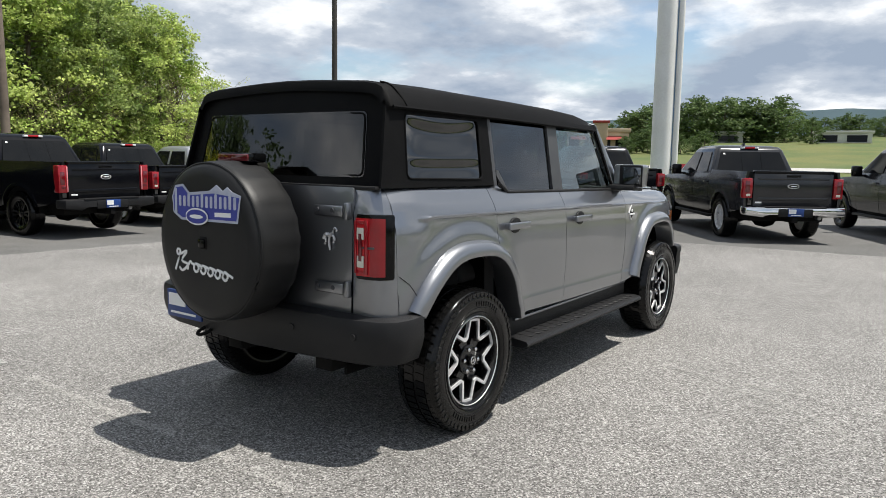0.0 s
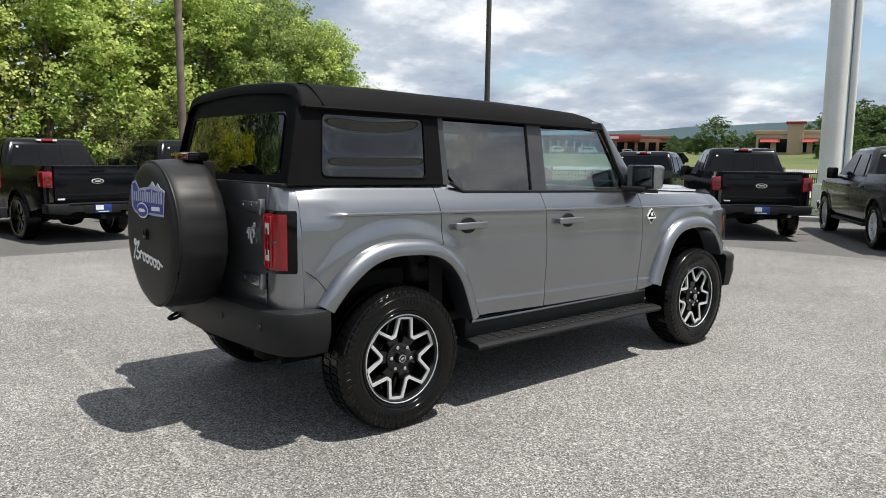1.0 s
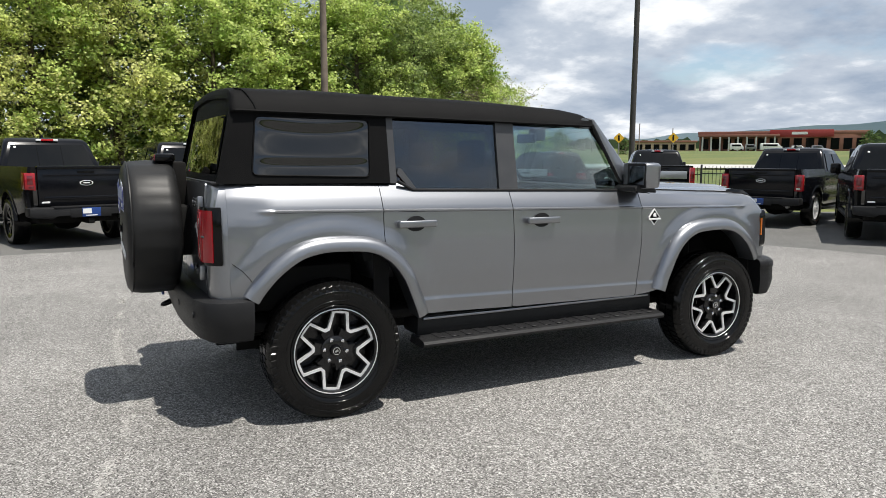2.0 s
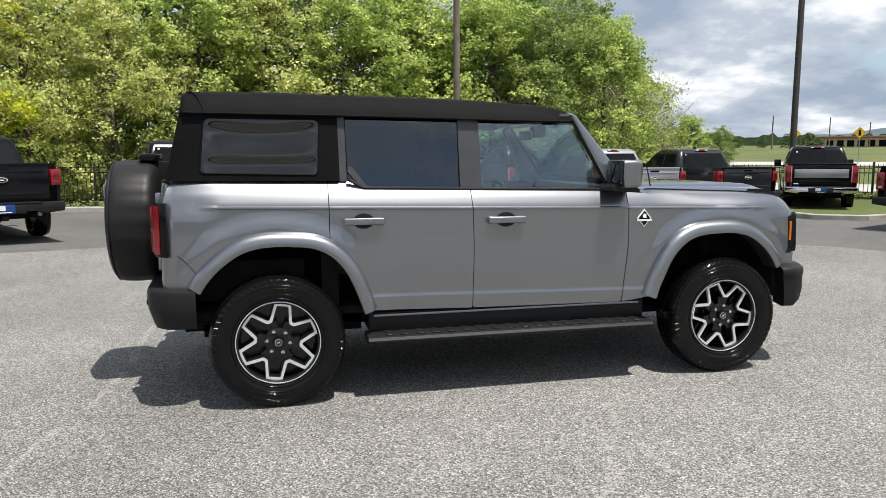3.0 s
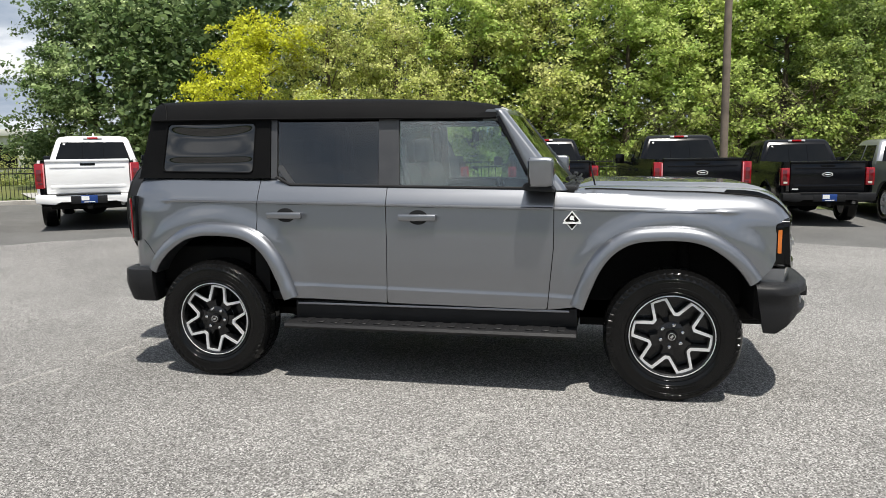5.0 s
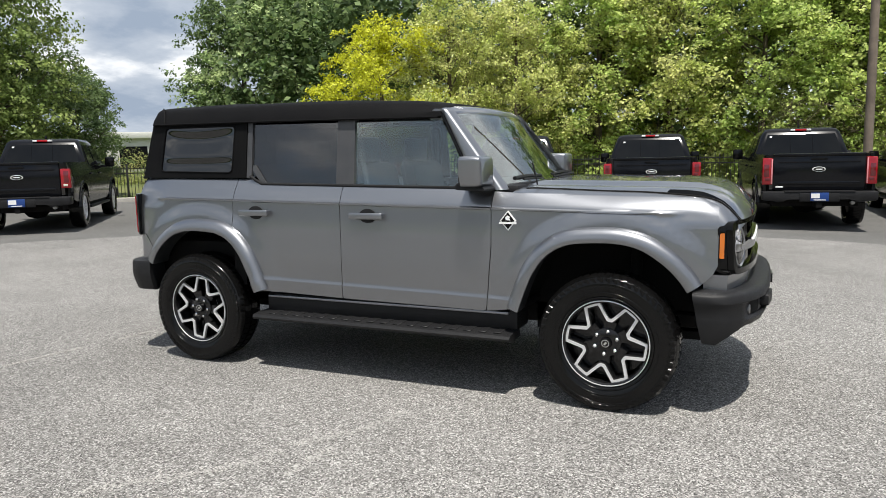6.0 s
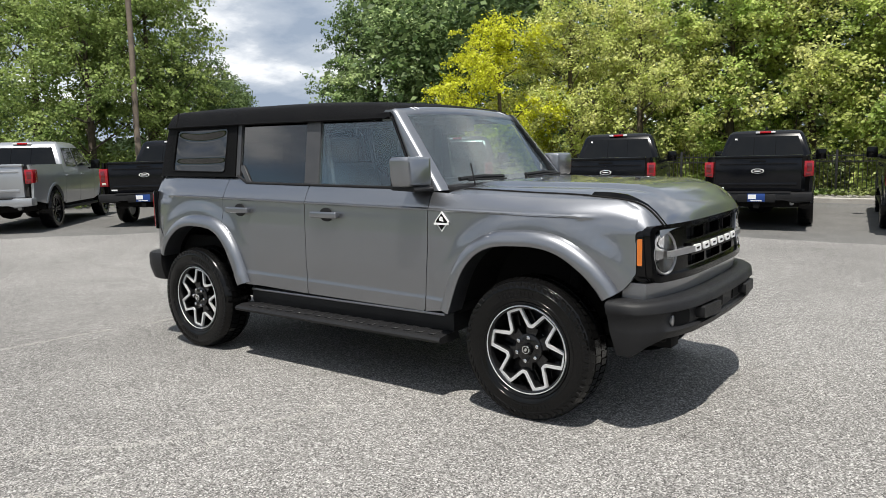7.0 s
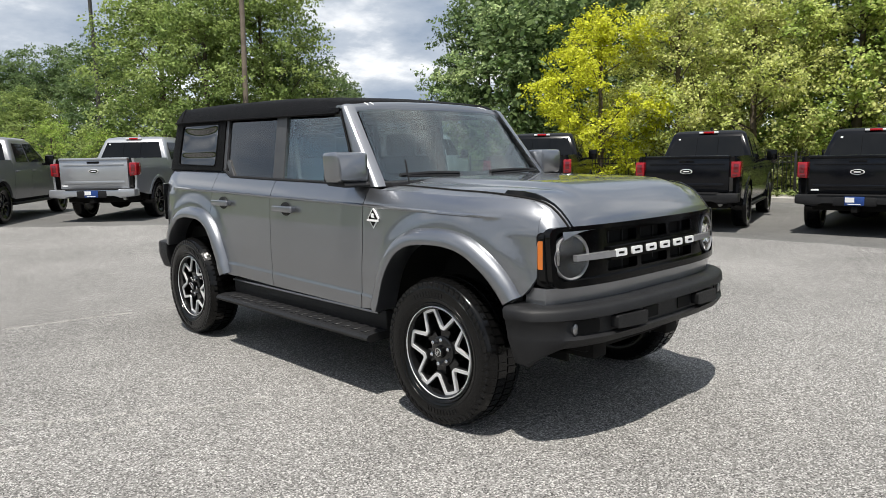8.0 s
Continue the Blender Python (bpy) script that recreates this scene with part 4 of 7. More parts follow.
QUARTER = [(-2.03, 0.712), (-2.035, 1.0), (-2.03, 1.332), (-1.1605, 1.326), (-1.1605, arch_height(-1.1605, 0.06))] + [p for p in rear_arch() if p[0] < -1.165 and p[0] > -1.93] + [(-1.93, 0.712)]
REAR_DOOR = [(-1.1560, 1.326), (-1.045, 1.324), (-0.955, 1.275), (-0.2795, 1.261), (-0.2715, 0.90), (-0.2795, 0.520)] + [p for p in rear_arch(0.06) if p[0] > -1.150 and p[1] > 0.520] + [(-1.1560, arch_height(-1.1560, 0.06))]
FRONT_DOOR = round_poly([(-0.2750, 0.520), (-0.2670, 0.90), (-0.2750, 1.260), (0.7795, 1.240), (0.7795, 0.90), (0.742, 0.508)], 0.02)
WING_TOP = [(0.7845, 1.228), (0.95, 1.216), (1.20, 1.212), (1.50, 1.207), (1.75, 1.202), (1.90, 1.193), (1.96, 1.185), (2.01, 1.171), (2.05, 1.149), (2.085, 1.117), (2.115, 1.077), (2.145, 1.030)]
WING = [(0.747, 0.508), (0.7845, 0.90)] + [p for p in WING_TOP if p[0] < 2.0] + [(2.020, 1.158), (2.040, 1.140), (2.045, 1.05), (2.045, 0.98), (2.045, 0.83), (2.025, 0.79), (1.99, 0.748)] + [p for p in arch(AXLE_F, -1, 0.06)[::-1] if p[1] > 0.51 and p[0] < 1.95]


def wing_top(y):
    return interp([(a, b) for a, b in WING_TOP], y)


def clean(poly):
    out = [poly[0]]
    for p in poly[1:]:
        if (Vector(p) - Vector(out[-1])).length > 0.004:
            out.append(p)
    return out


def flare(cy, flip, s):
    bm = bmesh.new()
    path = [Vector((p[0], p[1])) for p in arch(cy, flip)]
    rows = []
    for k, p in enumerate(path):
        d = (path[min(k + 1, len(path) - 1)] - path[max(k - 1, 0)]).normalized()
        n = Vector((d.y, -d.x)) * (1 if flip > 0 else -1)
        if n.dot(Vector((cy, HUB)) - p) < 0:
            n = -n
        x = flank(p.x, p.y)
        rows.append([(s * (x + o), p.x + n.x * i, p.y + n.y * i) for o, i in ((-0.012, -0.004), (0.010, 0.0), (0.026, 0.006), (0.042, 0.018), (0.052, 0.036), (0.057, 0.058), (0.057, 0.074), (0.052, 0.082), (0.040, 0.085), (-0.10, 0.078))])
    loft(bm, rows, close_u=False)
    for r in (0, -1):
        bm.verts.ensure_lookup_table()
        k = 0 if r == 0 else (len(rows) - 1) * len(rows[0])
        bm.faces.new([bm.verts[k + i] for i in range(len(rows[0]))])
    return bm


GLASS_X = lambda z: 0.782 - (z - 1.30) * 0.150
for s in (1, -1):
    part("quarter_panel", sheet(clean(QUARTER), flank, s, zs=LEVELS, skew=tilt, ys=0.04), PAINT, suv)
    rd = part("rear_door", sheet(clean(REAR_DOOR), flank, s, zs=LEVELS, skew=tilt, ys=0.05), PAINT, suv)
    fd = part("front_door", sheet(clean(FRONT_DOOR), flank, s, zs=LEVELS, skew=tilt, ys=0.05), PAINT, suv)
    part("front_wing", sheet(clean(WING), flank, s, zs=LEVELS, skew=tilt, ys=0.04), PAINT, suv)
    part("wheel_flare", flare(AXLE_R, 1, s), PAINT, suv)
    part("wheel_flare", flare(AXLE_F, -1, s), PAINT, suv)
    # dark backing behind the panel gaps, and the waist seal
    for cy in (-1.158, -0.277, 0.782):
        bm = bmesh.new()
        slab(bm, [(s * 0.815, cy - 0.05, 0.56), (s * 0.815, cy + 0.05, 0.56), (s * 0.80, cy + 0.05, 1.22), (s * 0.80, cy - 0.05, 1.22)], 0.004)
        part("jamb", bm, UNDER, suv)
    for door, y, z in ((rd, -0.955, 1.082), (fd, -0.062, 1.072)):
        x = flank(y, z)
        bm = bmesh.new()
        for o in ((-0.122, 0.105),):
            box(bm, (min(s * (x + 0.018), s * (x + 0.044)), y + o[0], z - 0.021), (max(s * (x + 0.018), s * (x + 0.044)), y - o[0], z + 0.021), 0.009, 3)
        box(bm, (min(s * (x - 0.01), s * (x + 0.03)), y - 0.115, z - 0.016), (max(s * (x - 0.01), s * (x + 0.03)), y - 0.085, z + 0.016), 0.004)
        box(bm, (min(s * (x - 0.01), s * (x + 0.03)), y + 0.085, z - 0.016), (max(s * (x - 0.01), s * (x + 0.03)), y + 0.115, z + 0.016), 0.004)
        h = part("door_handle", bm, PAINT, door)
        bm = bmesh.new()
        lathe(bm, [(0.0, 0.058), (0.004, 0.056), (0.005, 0.0)], 24, "x", (0, 0, 0))
        for v in bm.verts:
            v.co = (s * (x + 0.0035 + v.co.x), y + v.co.y * 1.12, z + v.co.z * 0.80)
        part("handle_cup", bm, PLASTIC, h)
    # step, and sill drawn deeper in black to fill in for underside shadow
    part("sill", boxes(((min(s * 0.60, s * 0.835), -0.93, 0.385), (max(s * 0.60, s * 0.825), 0.93, 0.515), 0.02)), PLASTIC, suv)
    part("sill_strip", boxes(((min(s * 0.80, s * 0.855), -0.90, 0.488), (max(s * 0.80, s * 0.850), 0.88, 0.505), 0.006)), PAINT, suv)
    bm = bmesh.new()
    sec = [(0.76, 0.345), (0.93, 0.343), (0.962, 0.352), (0.970, 0.368), (0.958, 0.384), (0.90, 0.392), (0.78, 0.392)]
    loft(bm, [[(s * x, y, z) for x, z in sec] for y in (-0.95, -0.93, 0.90, 0.925)])
    step = part("side_step", bm, PLASTIC, suv)
    for k in range(18):
        y = -0.84 + k * 0.097
        part("tread_rib", boxes(((min(s * 0.80, s * 0.93), y, 0.389), (max(s * 0.80, s * 0.93), y + 0.05, 0.396), 0.003, 1)), PLASTIC, step)
    for y in (-0.72, 0.0, 0.72):
        part("step_bracket", boxes(((min(s * 0.55, s * 0.80), y - 0.03, 0.36), (max(s * 0.55, s * 0.80), y + 0.03, 0.44), 0.008)), UNDER, step)
    # wheel wells
    for cy, flip in ((AXLE_R, 1), (AXLE_F, -1)):
        bm = bmesh.new()
        ring = arch(cy, flip, 0.045)
        loft(bm, [[(s * 0.862, y, z), (s * 0.60, y, z + 0.02), (s * 0.42, y, z - 0.04)] for y, z in ring], close_u=False)
        part("wheel_liner", bm, UNDER, suv)
        bm = bmesh.new()
        prism(bm, ring + [(ring[-1][0], 0.32), (ring[0][0], 0.32)], "x", s * 0.42, s * 0.40)
        part("inner_arch", bm, UNDER, suv)
    # door glass, pillar covers
    gx = lambda y, z: GLASS_X(z) - 0.010
    fw = round_poly([(-0.195, 1.245), (-0.205, 1.690), (0.405, 1.672), (0.668, 1.245)], 0.015)
    g = part("front_door_glass", sheet(fw, gx, s, thick=0.005, ys=0.5, solid=True), SIDEGLASS, suv, "lightly tinted clear side glass")
    g.visible_shadow = False
    rw = round_poly([(-1.035, 1.315), (-1.042, 1.698), (-0.345, 1.693), (-0.345, 1.252), (-0.93, 1.255)], 0.012)
    g = part("rear_door_glass", sheet(rw, gx, s, thick=0.005, ys=0.5, solid=True), SMOKED, suv, "dark smoked side glass")
    g.visible_shadow = False
    px = lambda y, z: GLASS_X(z) + 0.004
    part("pillar_cover", sheet([(-0.338, 1.25), (-0.342, 1.70), (-0.21, 1.697), (-0.20, 1.25)], px, s, thick=0.03), TRIM, suv)
    part("pillar_cover", sheet([(-1.085, 1.318), (-1.09, 1.705), (-1.048, 1.704), (-1.042, 1.318)], px, s, thick=0.03), TRIM, suv)
    part("quarter_fillet", sheet([(-1.036, 1.375), (-1.030, 1.405), (-1.010, 1.405), (-0.900, 1.264), (-0.945, 1.268)], lambda y, z: GLASS_X(z) + 0.003, s, thick=0.012), TRIM, suv)
    bm = bmesh.new()
    tube(bm, [(s * 0.797, y, z) for y, z in ((-1.04, 1.330), (-0.945, 1.277), (-0.29, 1.264), (0.72, 1.246))], 0.010, 8)
    part("waist_seal", bm, PLASTIC, suv)
    # windscreen pillar
    bm = bmesh.new()
    rows = []
    for z in list(np.linspace(1.235, 1.69, 8)) + [1.712, 1.728]:
        back_y, front_y, xo = 0.440 + (1.68 - z) * 0.535, 0.425 + (1.762 - z) * 0.79, GLASS_X(z) + 0.010
        mid_y = (back_y + front_y) / 2
        rows.append([(s * px, py, z) for px, py in ((xo - 0.004, back_y), (xo + 0.004, back_y * 0.7 + mid_y * 0.3), (xo + 0.006, mid_y), (xo + 0.006, front_y - 0.022), (xo + 0.003, front_y - 0.011), (xo - 0.005, front_y - 0.001), (xo - 0.016, front_y + 0.006), (xo - 0.065, front_y + 0.018), (xo - 0.065, front_y - 0.03), (xo - 0.03, back_y))])
    rows.append([(s * (abs(px) - 0.012 - 0.02 * (abs(px) > 0.70)), py - 0.012, pz + 0.012) for px, py, pz in rows[-1]])
    loft(bm, rows)
    part("windscreen_pillar", bm, PAINT, suv, smooth=50)
    bm = bmesh.new()
    tube(bm, [(s * (GLASS_X(z) + 0.008), 0.440 + (1.68 - z) * 0.535 - 0.008, z) for z in (1.245, 1.45, 1.69)], 0.012, 6)
    part("pillar_seal", bm, GLOSS, suv)
    # door mirror
    bm = bmesh.new()
    rows = []
    for y, k in ((0.650, 0.97), (0.658, 1.0), (0.745, 1.0), (0.776, 0.94), (0.786, 0.82)):
        c = (0.940, 1.349)
        rows.append([(s * (c[0] + a * k), y, c[1] + b * k) for a, b in round_poly([(-0.138, -0.092), (0.090, -0.084), (0.100, 0.076), (0.082, 0.090), (-0.138, 0.088)], 0.022, 3)])
    loft(bm, rows)
    mir = part("door_mirror", bm, PAINT, suv, "large square painted door mirror")
    part("mirror_glass", boxes(((min(s * 0.880, s * 1.022), 0.640, 1.290), (max(s * 0.880, s * 1.022), 0.6470, 1.418), 0.003)), DARKMIRROR, mir)
    part("mirror_rim", boxes(((min(s * 0.850, s * 1.036), 0.6475, 1.270), (max(s * 0.850, s * 1.032), 0.660, 1.434), 0.006)), PLASTIC, mir)
    bm = bmesh.new()
    prism(bm, round_poly([(0.60, 1.245), (0.80, 1.235), (0.77, 1.272), (0.66, 1.29), (0.61, 1.285)], 0.02), "x", s * 0.775, s * 0.985, 0.008)
    part("mirror_foot", bm, PLASTIC, mir)

for s in (1, -1):
    bm = bmesh.new()
    tube(bm, [(s * (flank(y, z) + 0.0005), y, z) for y, z in ((-2.02, 0.905), (-1.97, 0.865), (-1.93, 0.815), (-1.905, 0.765))], 0.0020, 6)
    part("panel_seam", bm, UNDER, suv)

# ---- bonnet, scuttle, sights
def swell(a, y):
    """How far the bonnet stands over the wing's edge, at a share a of its half width."""
    return (0.035 * (1 - (max(0.0, a - 0.78) / 0.22) ** 2) * min(1.0, (y - 0.80) / 0.2) + 0.022 * min(1.0, max(0.0, (0.70 - a) / 0.05)) * min(1.0, (y - 0.85) / 0.12) * (1 if y < 1.9 else max(0, (2.13 - y) / 0.23))
            + 0.012 * (1 - a * a))


def sweep(a, y):
    """The bonnet's front edge is bowed forwards."""
    return 0.062 * (1 - a ** 3) * max(0.0, (y - 1.5) / 0.64) ** 2


bm = bmesh.new()
rows = []
for y in list(np.linspace(0.90, 1.9, 11)) + [1.96, 2.0, 2.025, 2.05, 2.085, 2.115, 2.135, 2.142]:
    half = flank(y, wing_top(y)) - 0.003
    top = wing_top(y)
    top -= 0.03 if y > 2.14 else 0
    row = []
    for u in np.linspace(-1, 1, 49):
        a = abs(u)
        row.append((u * half, y + sweep(a, y), top + swell(a, y)))
    rows.append(row)
loft(bm, rows, close_u=False)
part("bonnet", bm, PAINT, suv, smooth=55)
for s in (1, -1):
    # shut line between bonnet and wing
    bm = bmesh.new()
    line = []
    for y in np.linspace(0.96, 2.138, 40):
        half = flank(y, wing_top(y)) - 0.003
        x = 0.724 - 0.035 * max(0.0, (y - 1.75) / 0.38) ** 2
        a = x / half
        line.append((s * x, y + sweep(a, y), wing_top(y) - (0.03 if y > 2.14 else 0) + swell(a, y) + 0.0005))
    tube(bm, line, 0.0060, 6)
    part("bonnet_seam", bm, UNDER, suv)
for s in (1, -1):
    # the rolled corner that closes the nose between wing, bonnet and grille
    bm = bmesh.new()
    loft(bm, [[(s * (flank(y, z) - 0.0025), y, z) for z in np.linspace(wing_top(y), 1.020, 9)] for y in np.linspace(1.97, 2.122, 12)], close_u=False)
    part("nose_cap", bm, PAINT, suv, smooth=70)
part("scuttle", boxes(((-0.74, 0.72, 1.19), (0.74, 0.915, 1.262), 0.02)), PLASTIC, suv)
for s in (1, -1):
    bm = bmesh.new()
    rows = []
    for y, h in ((1.765, 0.0), (1.78, 0.016), (1.87, 0.021), (1.95, 0.020), (2.00, 0.012), (2.05, 0.007), (2.09, 0.006), (2.138, 0.005)):
        x = 0.706 - 0.035 * max(0.0, (y - 1.75) / 0.38) ** 2
        half = flank(y, wing_top(y)) - 0.003
        z, yy = wing_top(y) + swell(x / half, y), y + sweep(x / half, y)
        w = 0.016 if y < 1.99 else 0.008
        rows.append([(s * (x - w), yy, z - 0.02), (s * (x - w * 0.6), yy, z + h), (s * (x + w * 0.4), yy, z + h), (s * (x + w), yy, z - 0.02)])
    loft(bm, rows)
    part("trail_sight", bm, GLOSS, suv, "black fin on the bonnet edge")
    bm = bmesh.new()
    tube(bm, [(s * 0.05 + s * 0.08, 0.885, 1.278), (s * 0.30, 0.905, 1.285), (s * 0.60, 0.90, 1.290)], 0.008, 6)
    wiper = part("wiper_arm", bm, PLASTIC, suv)
    bm = bmesh.new()
    tube(bm, [(s * 0.15, 0.872, 1.296), (s * 0.40, 0.868, 1.303), (s * 0.62, 0.850, 1.296)], 0.014, 6)
    part("wiper_blade", bm, PLASTIC, wiper)
bm = bmesh.new()
tube(bm, [(0.70, 1.02, 1.26), (0.70, 0.99, 1.39)], 0.005, 6)
part("aerial", bm, PLASTIC, suv)

# ---- windscreen and its header
def screen(x, z):
    return 0.855 - (z - 1.25) * 0.76 - 0.05 * (x / 0.7) ** 2


g = part("windscreen", sheet(round_poly([(-0.70, 1.262), (-0.635, 1.712), (0.635, 1.712), (0.70, 1.262)], 0.03), screen, zs=(1.4, 1.55), ys=0.14, thick=0.006, axis="y", solid=True), CLEAR, suv)
g.visible_shadow = False
band = round_poly([(-0.715, 1.245), (-0.648, 1.716), (0.648, 1.716), (0.715, 1.245)], 0.03)
hole = round_poly([(-0.67, 1.30), (-0.612, 1.69), (0.612, 1.69), (0.67, 1.30)], 0.04)
part("windscreen_band", sheet(band, lambda x, z: screen(x, z) - 0.008, holes=(hole,), zs=(1.4, 1.55), ys=0.14, thick=0.004, axis="y"), GLOSS, suv)
bm = bmesh.new()
rows = []
for x in np.linspace(-0.715, 0.715, 17):
    c = -0.028 * (x / 0.7) ** 2
    d = 0.020 * (x / 0.7) ** 4 + 0.012 * (x / 0.7) ** 2
    rows.append([(x, c + y, z - d) for y, z in ((0.494, 1.712), (0.490, 1.738), (0.472, 1.756), (0.44, 1.767), (0.39, 1.770), (0.36, 1.75), (0.36, 1.70), (0.46, 1.70))])
loft(bm, rows)
header = part("windscreen_header", bm, PAINT, suv)
for s in (1, -1):
    for x in (0.50, 0.542):
        a = sorted((s * x, s * (x + 0.008)))
        part("header_stripe", sheet([(a[0], 0.425), (a[1], 0.425), (a[1], 0.462), (a[0], 0.462)], lambda u, v: interp(((0.39, 1.770), (0.44, 1.767), (0.472, 1.756), (0.490, 1.738)), v + 0.028 * (u / 0.7) ** 2) - 0.020 * (u / 0.7) ** 4 - 0.012 * (u / 0.7) ** 2 + 0.003, ys=0.5, zs=(0.435, 0.445), thick=0.006, axis="z"), WHITE, header, "pale stripe across the header")
part("mirror_pod", boxes(((-0.05, 0.42, 1.60), (0.05, 0.52, 1.69), 0.015), ((-0.12, 0.36, 1.58), (0.12, 0.39, 1.65), 0.012)), PLASTIC, suv)

# ---- front face
def face(x, z):
    return 2.185 - 0.10 * (abs(x) / 0.80) ** 3.5 - 0.06 * (z - 0.95)


SLOTS = [round_poly([(x0, z0), (x1, z0), (x1, z1), (x0, z1)], 0.015) for z0, z1 in ((0.985, 1.045), (0.848, 0.902)) for x0, x1 in ((-0.42, -0.165), (-0.13, 0.13), (0.165, 0.42))]
grille = part("grille_panel", sheet(round_poly([(-0.80, 0.835), (-0.775, 0.80), (0.775, 0.80), (0.80, 0.835), (0.80, 1.05), (0.770, 1.090), (-0.770, 1.090), (-0.80, 1.05)], 0.02), face, holes=SLOTS, zs=(0.83, 0.87, 0.91, 0.95, 0.99, 1.03, 1.065), ys=0.05, thick=0.16, axis="y"), GLOSS, suv, "gloss black grille panel")
grille.location.z = -0.02
rimo = round_poly([(-0.79, 0.80), (0.79, 0.80), (0.795, 1.088), (-0.795, 1.088)], 0.05)
rimi = round_poly([(-0.765, 0.832), (0.765, 0.832), (0.765, 1.066), (-0.765, 1.066)], 0.045)
part("grille_rim", sheet(rimo, lambda x, z: face(x, z) + 0.03, holes=(rimi,), ys=0.08, thick=0.05, axis="y"), GLOSS, grille)
part("grille_mesh", sheet([(-0.5, 0.83), (0.5, 0.83), (0.5, 1.06), (-0.5, 1.06)], lambda x, z: face(x, z) - 0.05, ys=0.2, thick=0.01, axis="y"), UNDER, grille)
for z0, z1 in ((0.985, 1.045), (0.848, 0.902)):
    for x in (-0.36, -0.23, -0.065, 0.065, 0.23, 0.36):
        part("grille_slat", boxes(((x - 0.006, 2.105, z0 - 0.01), (x + 0.006, 2.14, z1 + 0.01), 0.002)), PLASTIC, grille)
bar = [(0.40, 0.922), (0.66, 0.922), (0.66, 0.950), (0.40, 0.952)]
for s in (1, -1):
    part("light_bar", sheet([(s * x, z) for x, z in bar][::s], lambda x, z: face(x, z) + 0.036, ys=0.06, thick=0.03, axis="y"), BARGREY, grille, "grey light bar beside the headlamp")
part("centre_bar", sheet([(-0.42, 0.905), (0.42, 0.905), (0.42, 0.968), (-0.42, 0.968)], lambda x, z: face(x, z) + 0.022, ys=0.1, thick=0.03, axis="y"), GLOSS, grille)
for k in range(6):
    x = -0.345 + k * 0.138
    a = [(x - 0.046, 0.919), (x + 0.046, 0.919), (x + 0.046, 0.956), (x - 0.046, 0.956)]
    part("grille_mark", sheet(round_poly(a, 0.008), lambda u, v: face(u, v) + 0.030, thick=0.008, ys=0.05, axis="y"), WHITE, grille, "plain raised white block")
    b = [(x - 0.020, 0.9325), (x + 0.024, 0.9325), (x + 0.024, 0.9425), (x - 0.020, 0.9425)]
    part("mark_slot", sheet(round_poly(b, 0.004), lambda u, v: face(u, v) + 0.0315, thick=0.003, ys=0.05, axis="y"), GLOSS, grille)
for s in (1, -1):
    cx, cz = s * 0.660, 0.920
    y = face(cx, cz) - 0.030
    hl = new("headlamp")
    hl.parent, hl.matrix_basis = suv, pose(cx, y, cz, 4, 0, -s * 11)
    bm = bmesh.new()
    lathe(bm, [(-0.06, 0.100), (0.028, 0.112), (0.040, 0.112), (0.044, 0.107), (0.038, 0.100), (0.0, 0.090), (-0.03, 0.085)], 40, "y", cap=False)
    part("lamp_ring", bm, BARGREY, hl)
    bm = bmesh.new()
    lathe(bm, [(-0.045, 0.0), (-0.040, 0.05), (-0.01, 0.095), (0.002, 0.105)], 32, "y", cap=False)
    part("reflector", bm, RIMBLACK, hl)
    for z in (-0.045, 0.045):
        bm = bmesh.new()
        lathe(bm, [(-0.02, 0.036), (0.012, 0.034), (0.020, 0.024), (0.024, 0.0)], 20, "y", (0, 0, z))
        part("projector", bm, GLOSS, hl)
    part("daytime_strip", boxes(((-0.09, -0.01, -0.014), (0.105, 0.022, 0.014), 0.005)), BARGREY, hl)
    bm = bmesh.new()
    lathe(bm, [(0.031, 0.0), (0.034, 0.100), (0.036, 0.104), (0.045, 0.080), (0.052, 0.042), (0.054, 0.0)], 32, "y", cap=False)
    cover = part("cover_glass", bm, LENSGLASS, hl)
    cover.visible_shadow = False
    # side marker on the wrapped end of the grille panel
    part("nose_corner", sheet(round_poly([(2.040, 0.795), (2.100, 0.78), (2.100, 1.050), (2.040, 1.040)], 0.02), lambda a, b: 0.800 - 0.45 * (a - 2.045), s, thick=0.05, ys=0.02), GLOSS, suv)
    part("side_marker", sheet(round_poly([(2.052, 0.870), (2.080, 0.870), (2.080, 1.005), (2.052, 1.005)], 0.008), lambda a, b: 0.812 - 0.40 * (a - 2.045), s, thick=0.02, ys=0.02), AMBER, suv, "amber side marker lamp")
part("front_valance", sheet([(-0.80, 0.685), (0.80, 0.685), (0.80, 0.780), (-0.80, 0.780)], lambda x, z: face(x, z) + 0.004 - (0.80 - z) * 0.12, ys=0.1, thick=0.12, axis="y"), PAINT, suv)
part("bonnet_lip", sheet([(-0.74, 1.048), (0.74, 1.048), (0.74, 1.062), (-0.74, 1.062)], lambda x, z: face(x, z) - 0.02, ys=0.1, thick=0.05, axis="y"), GLOSS, suv)


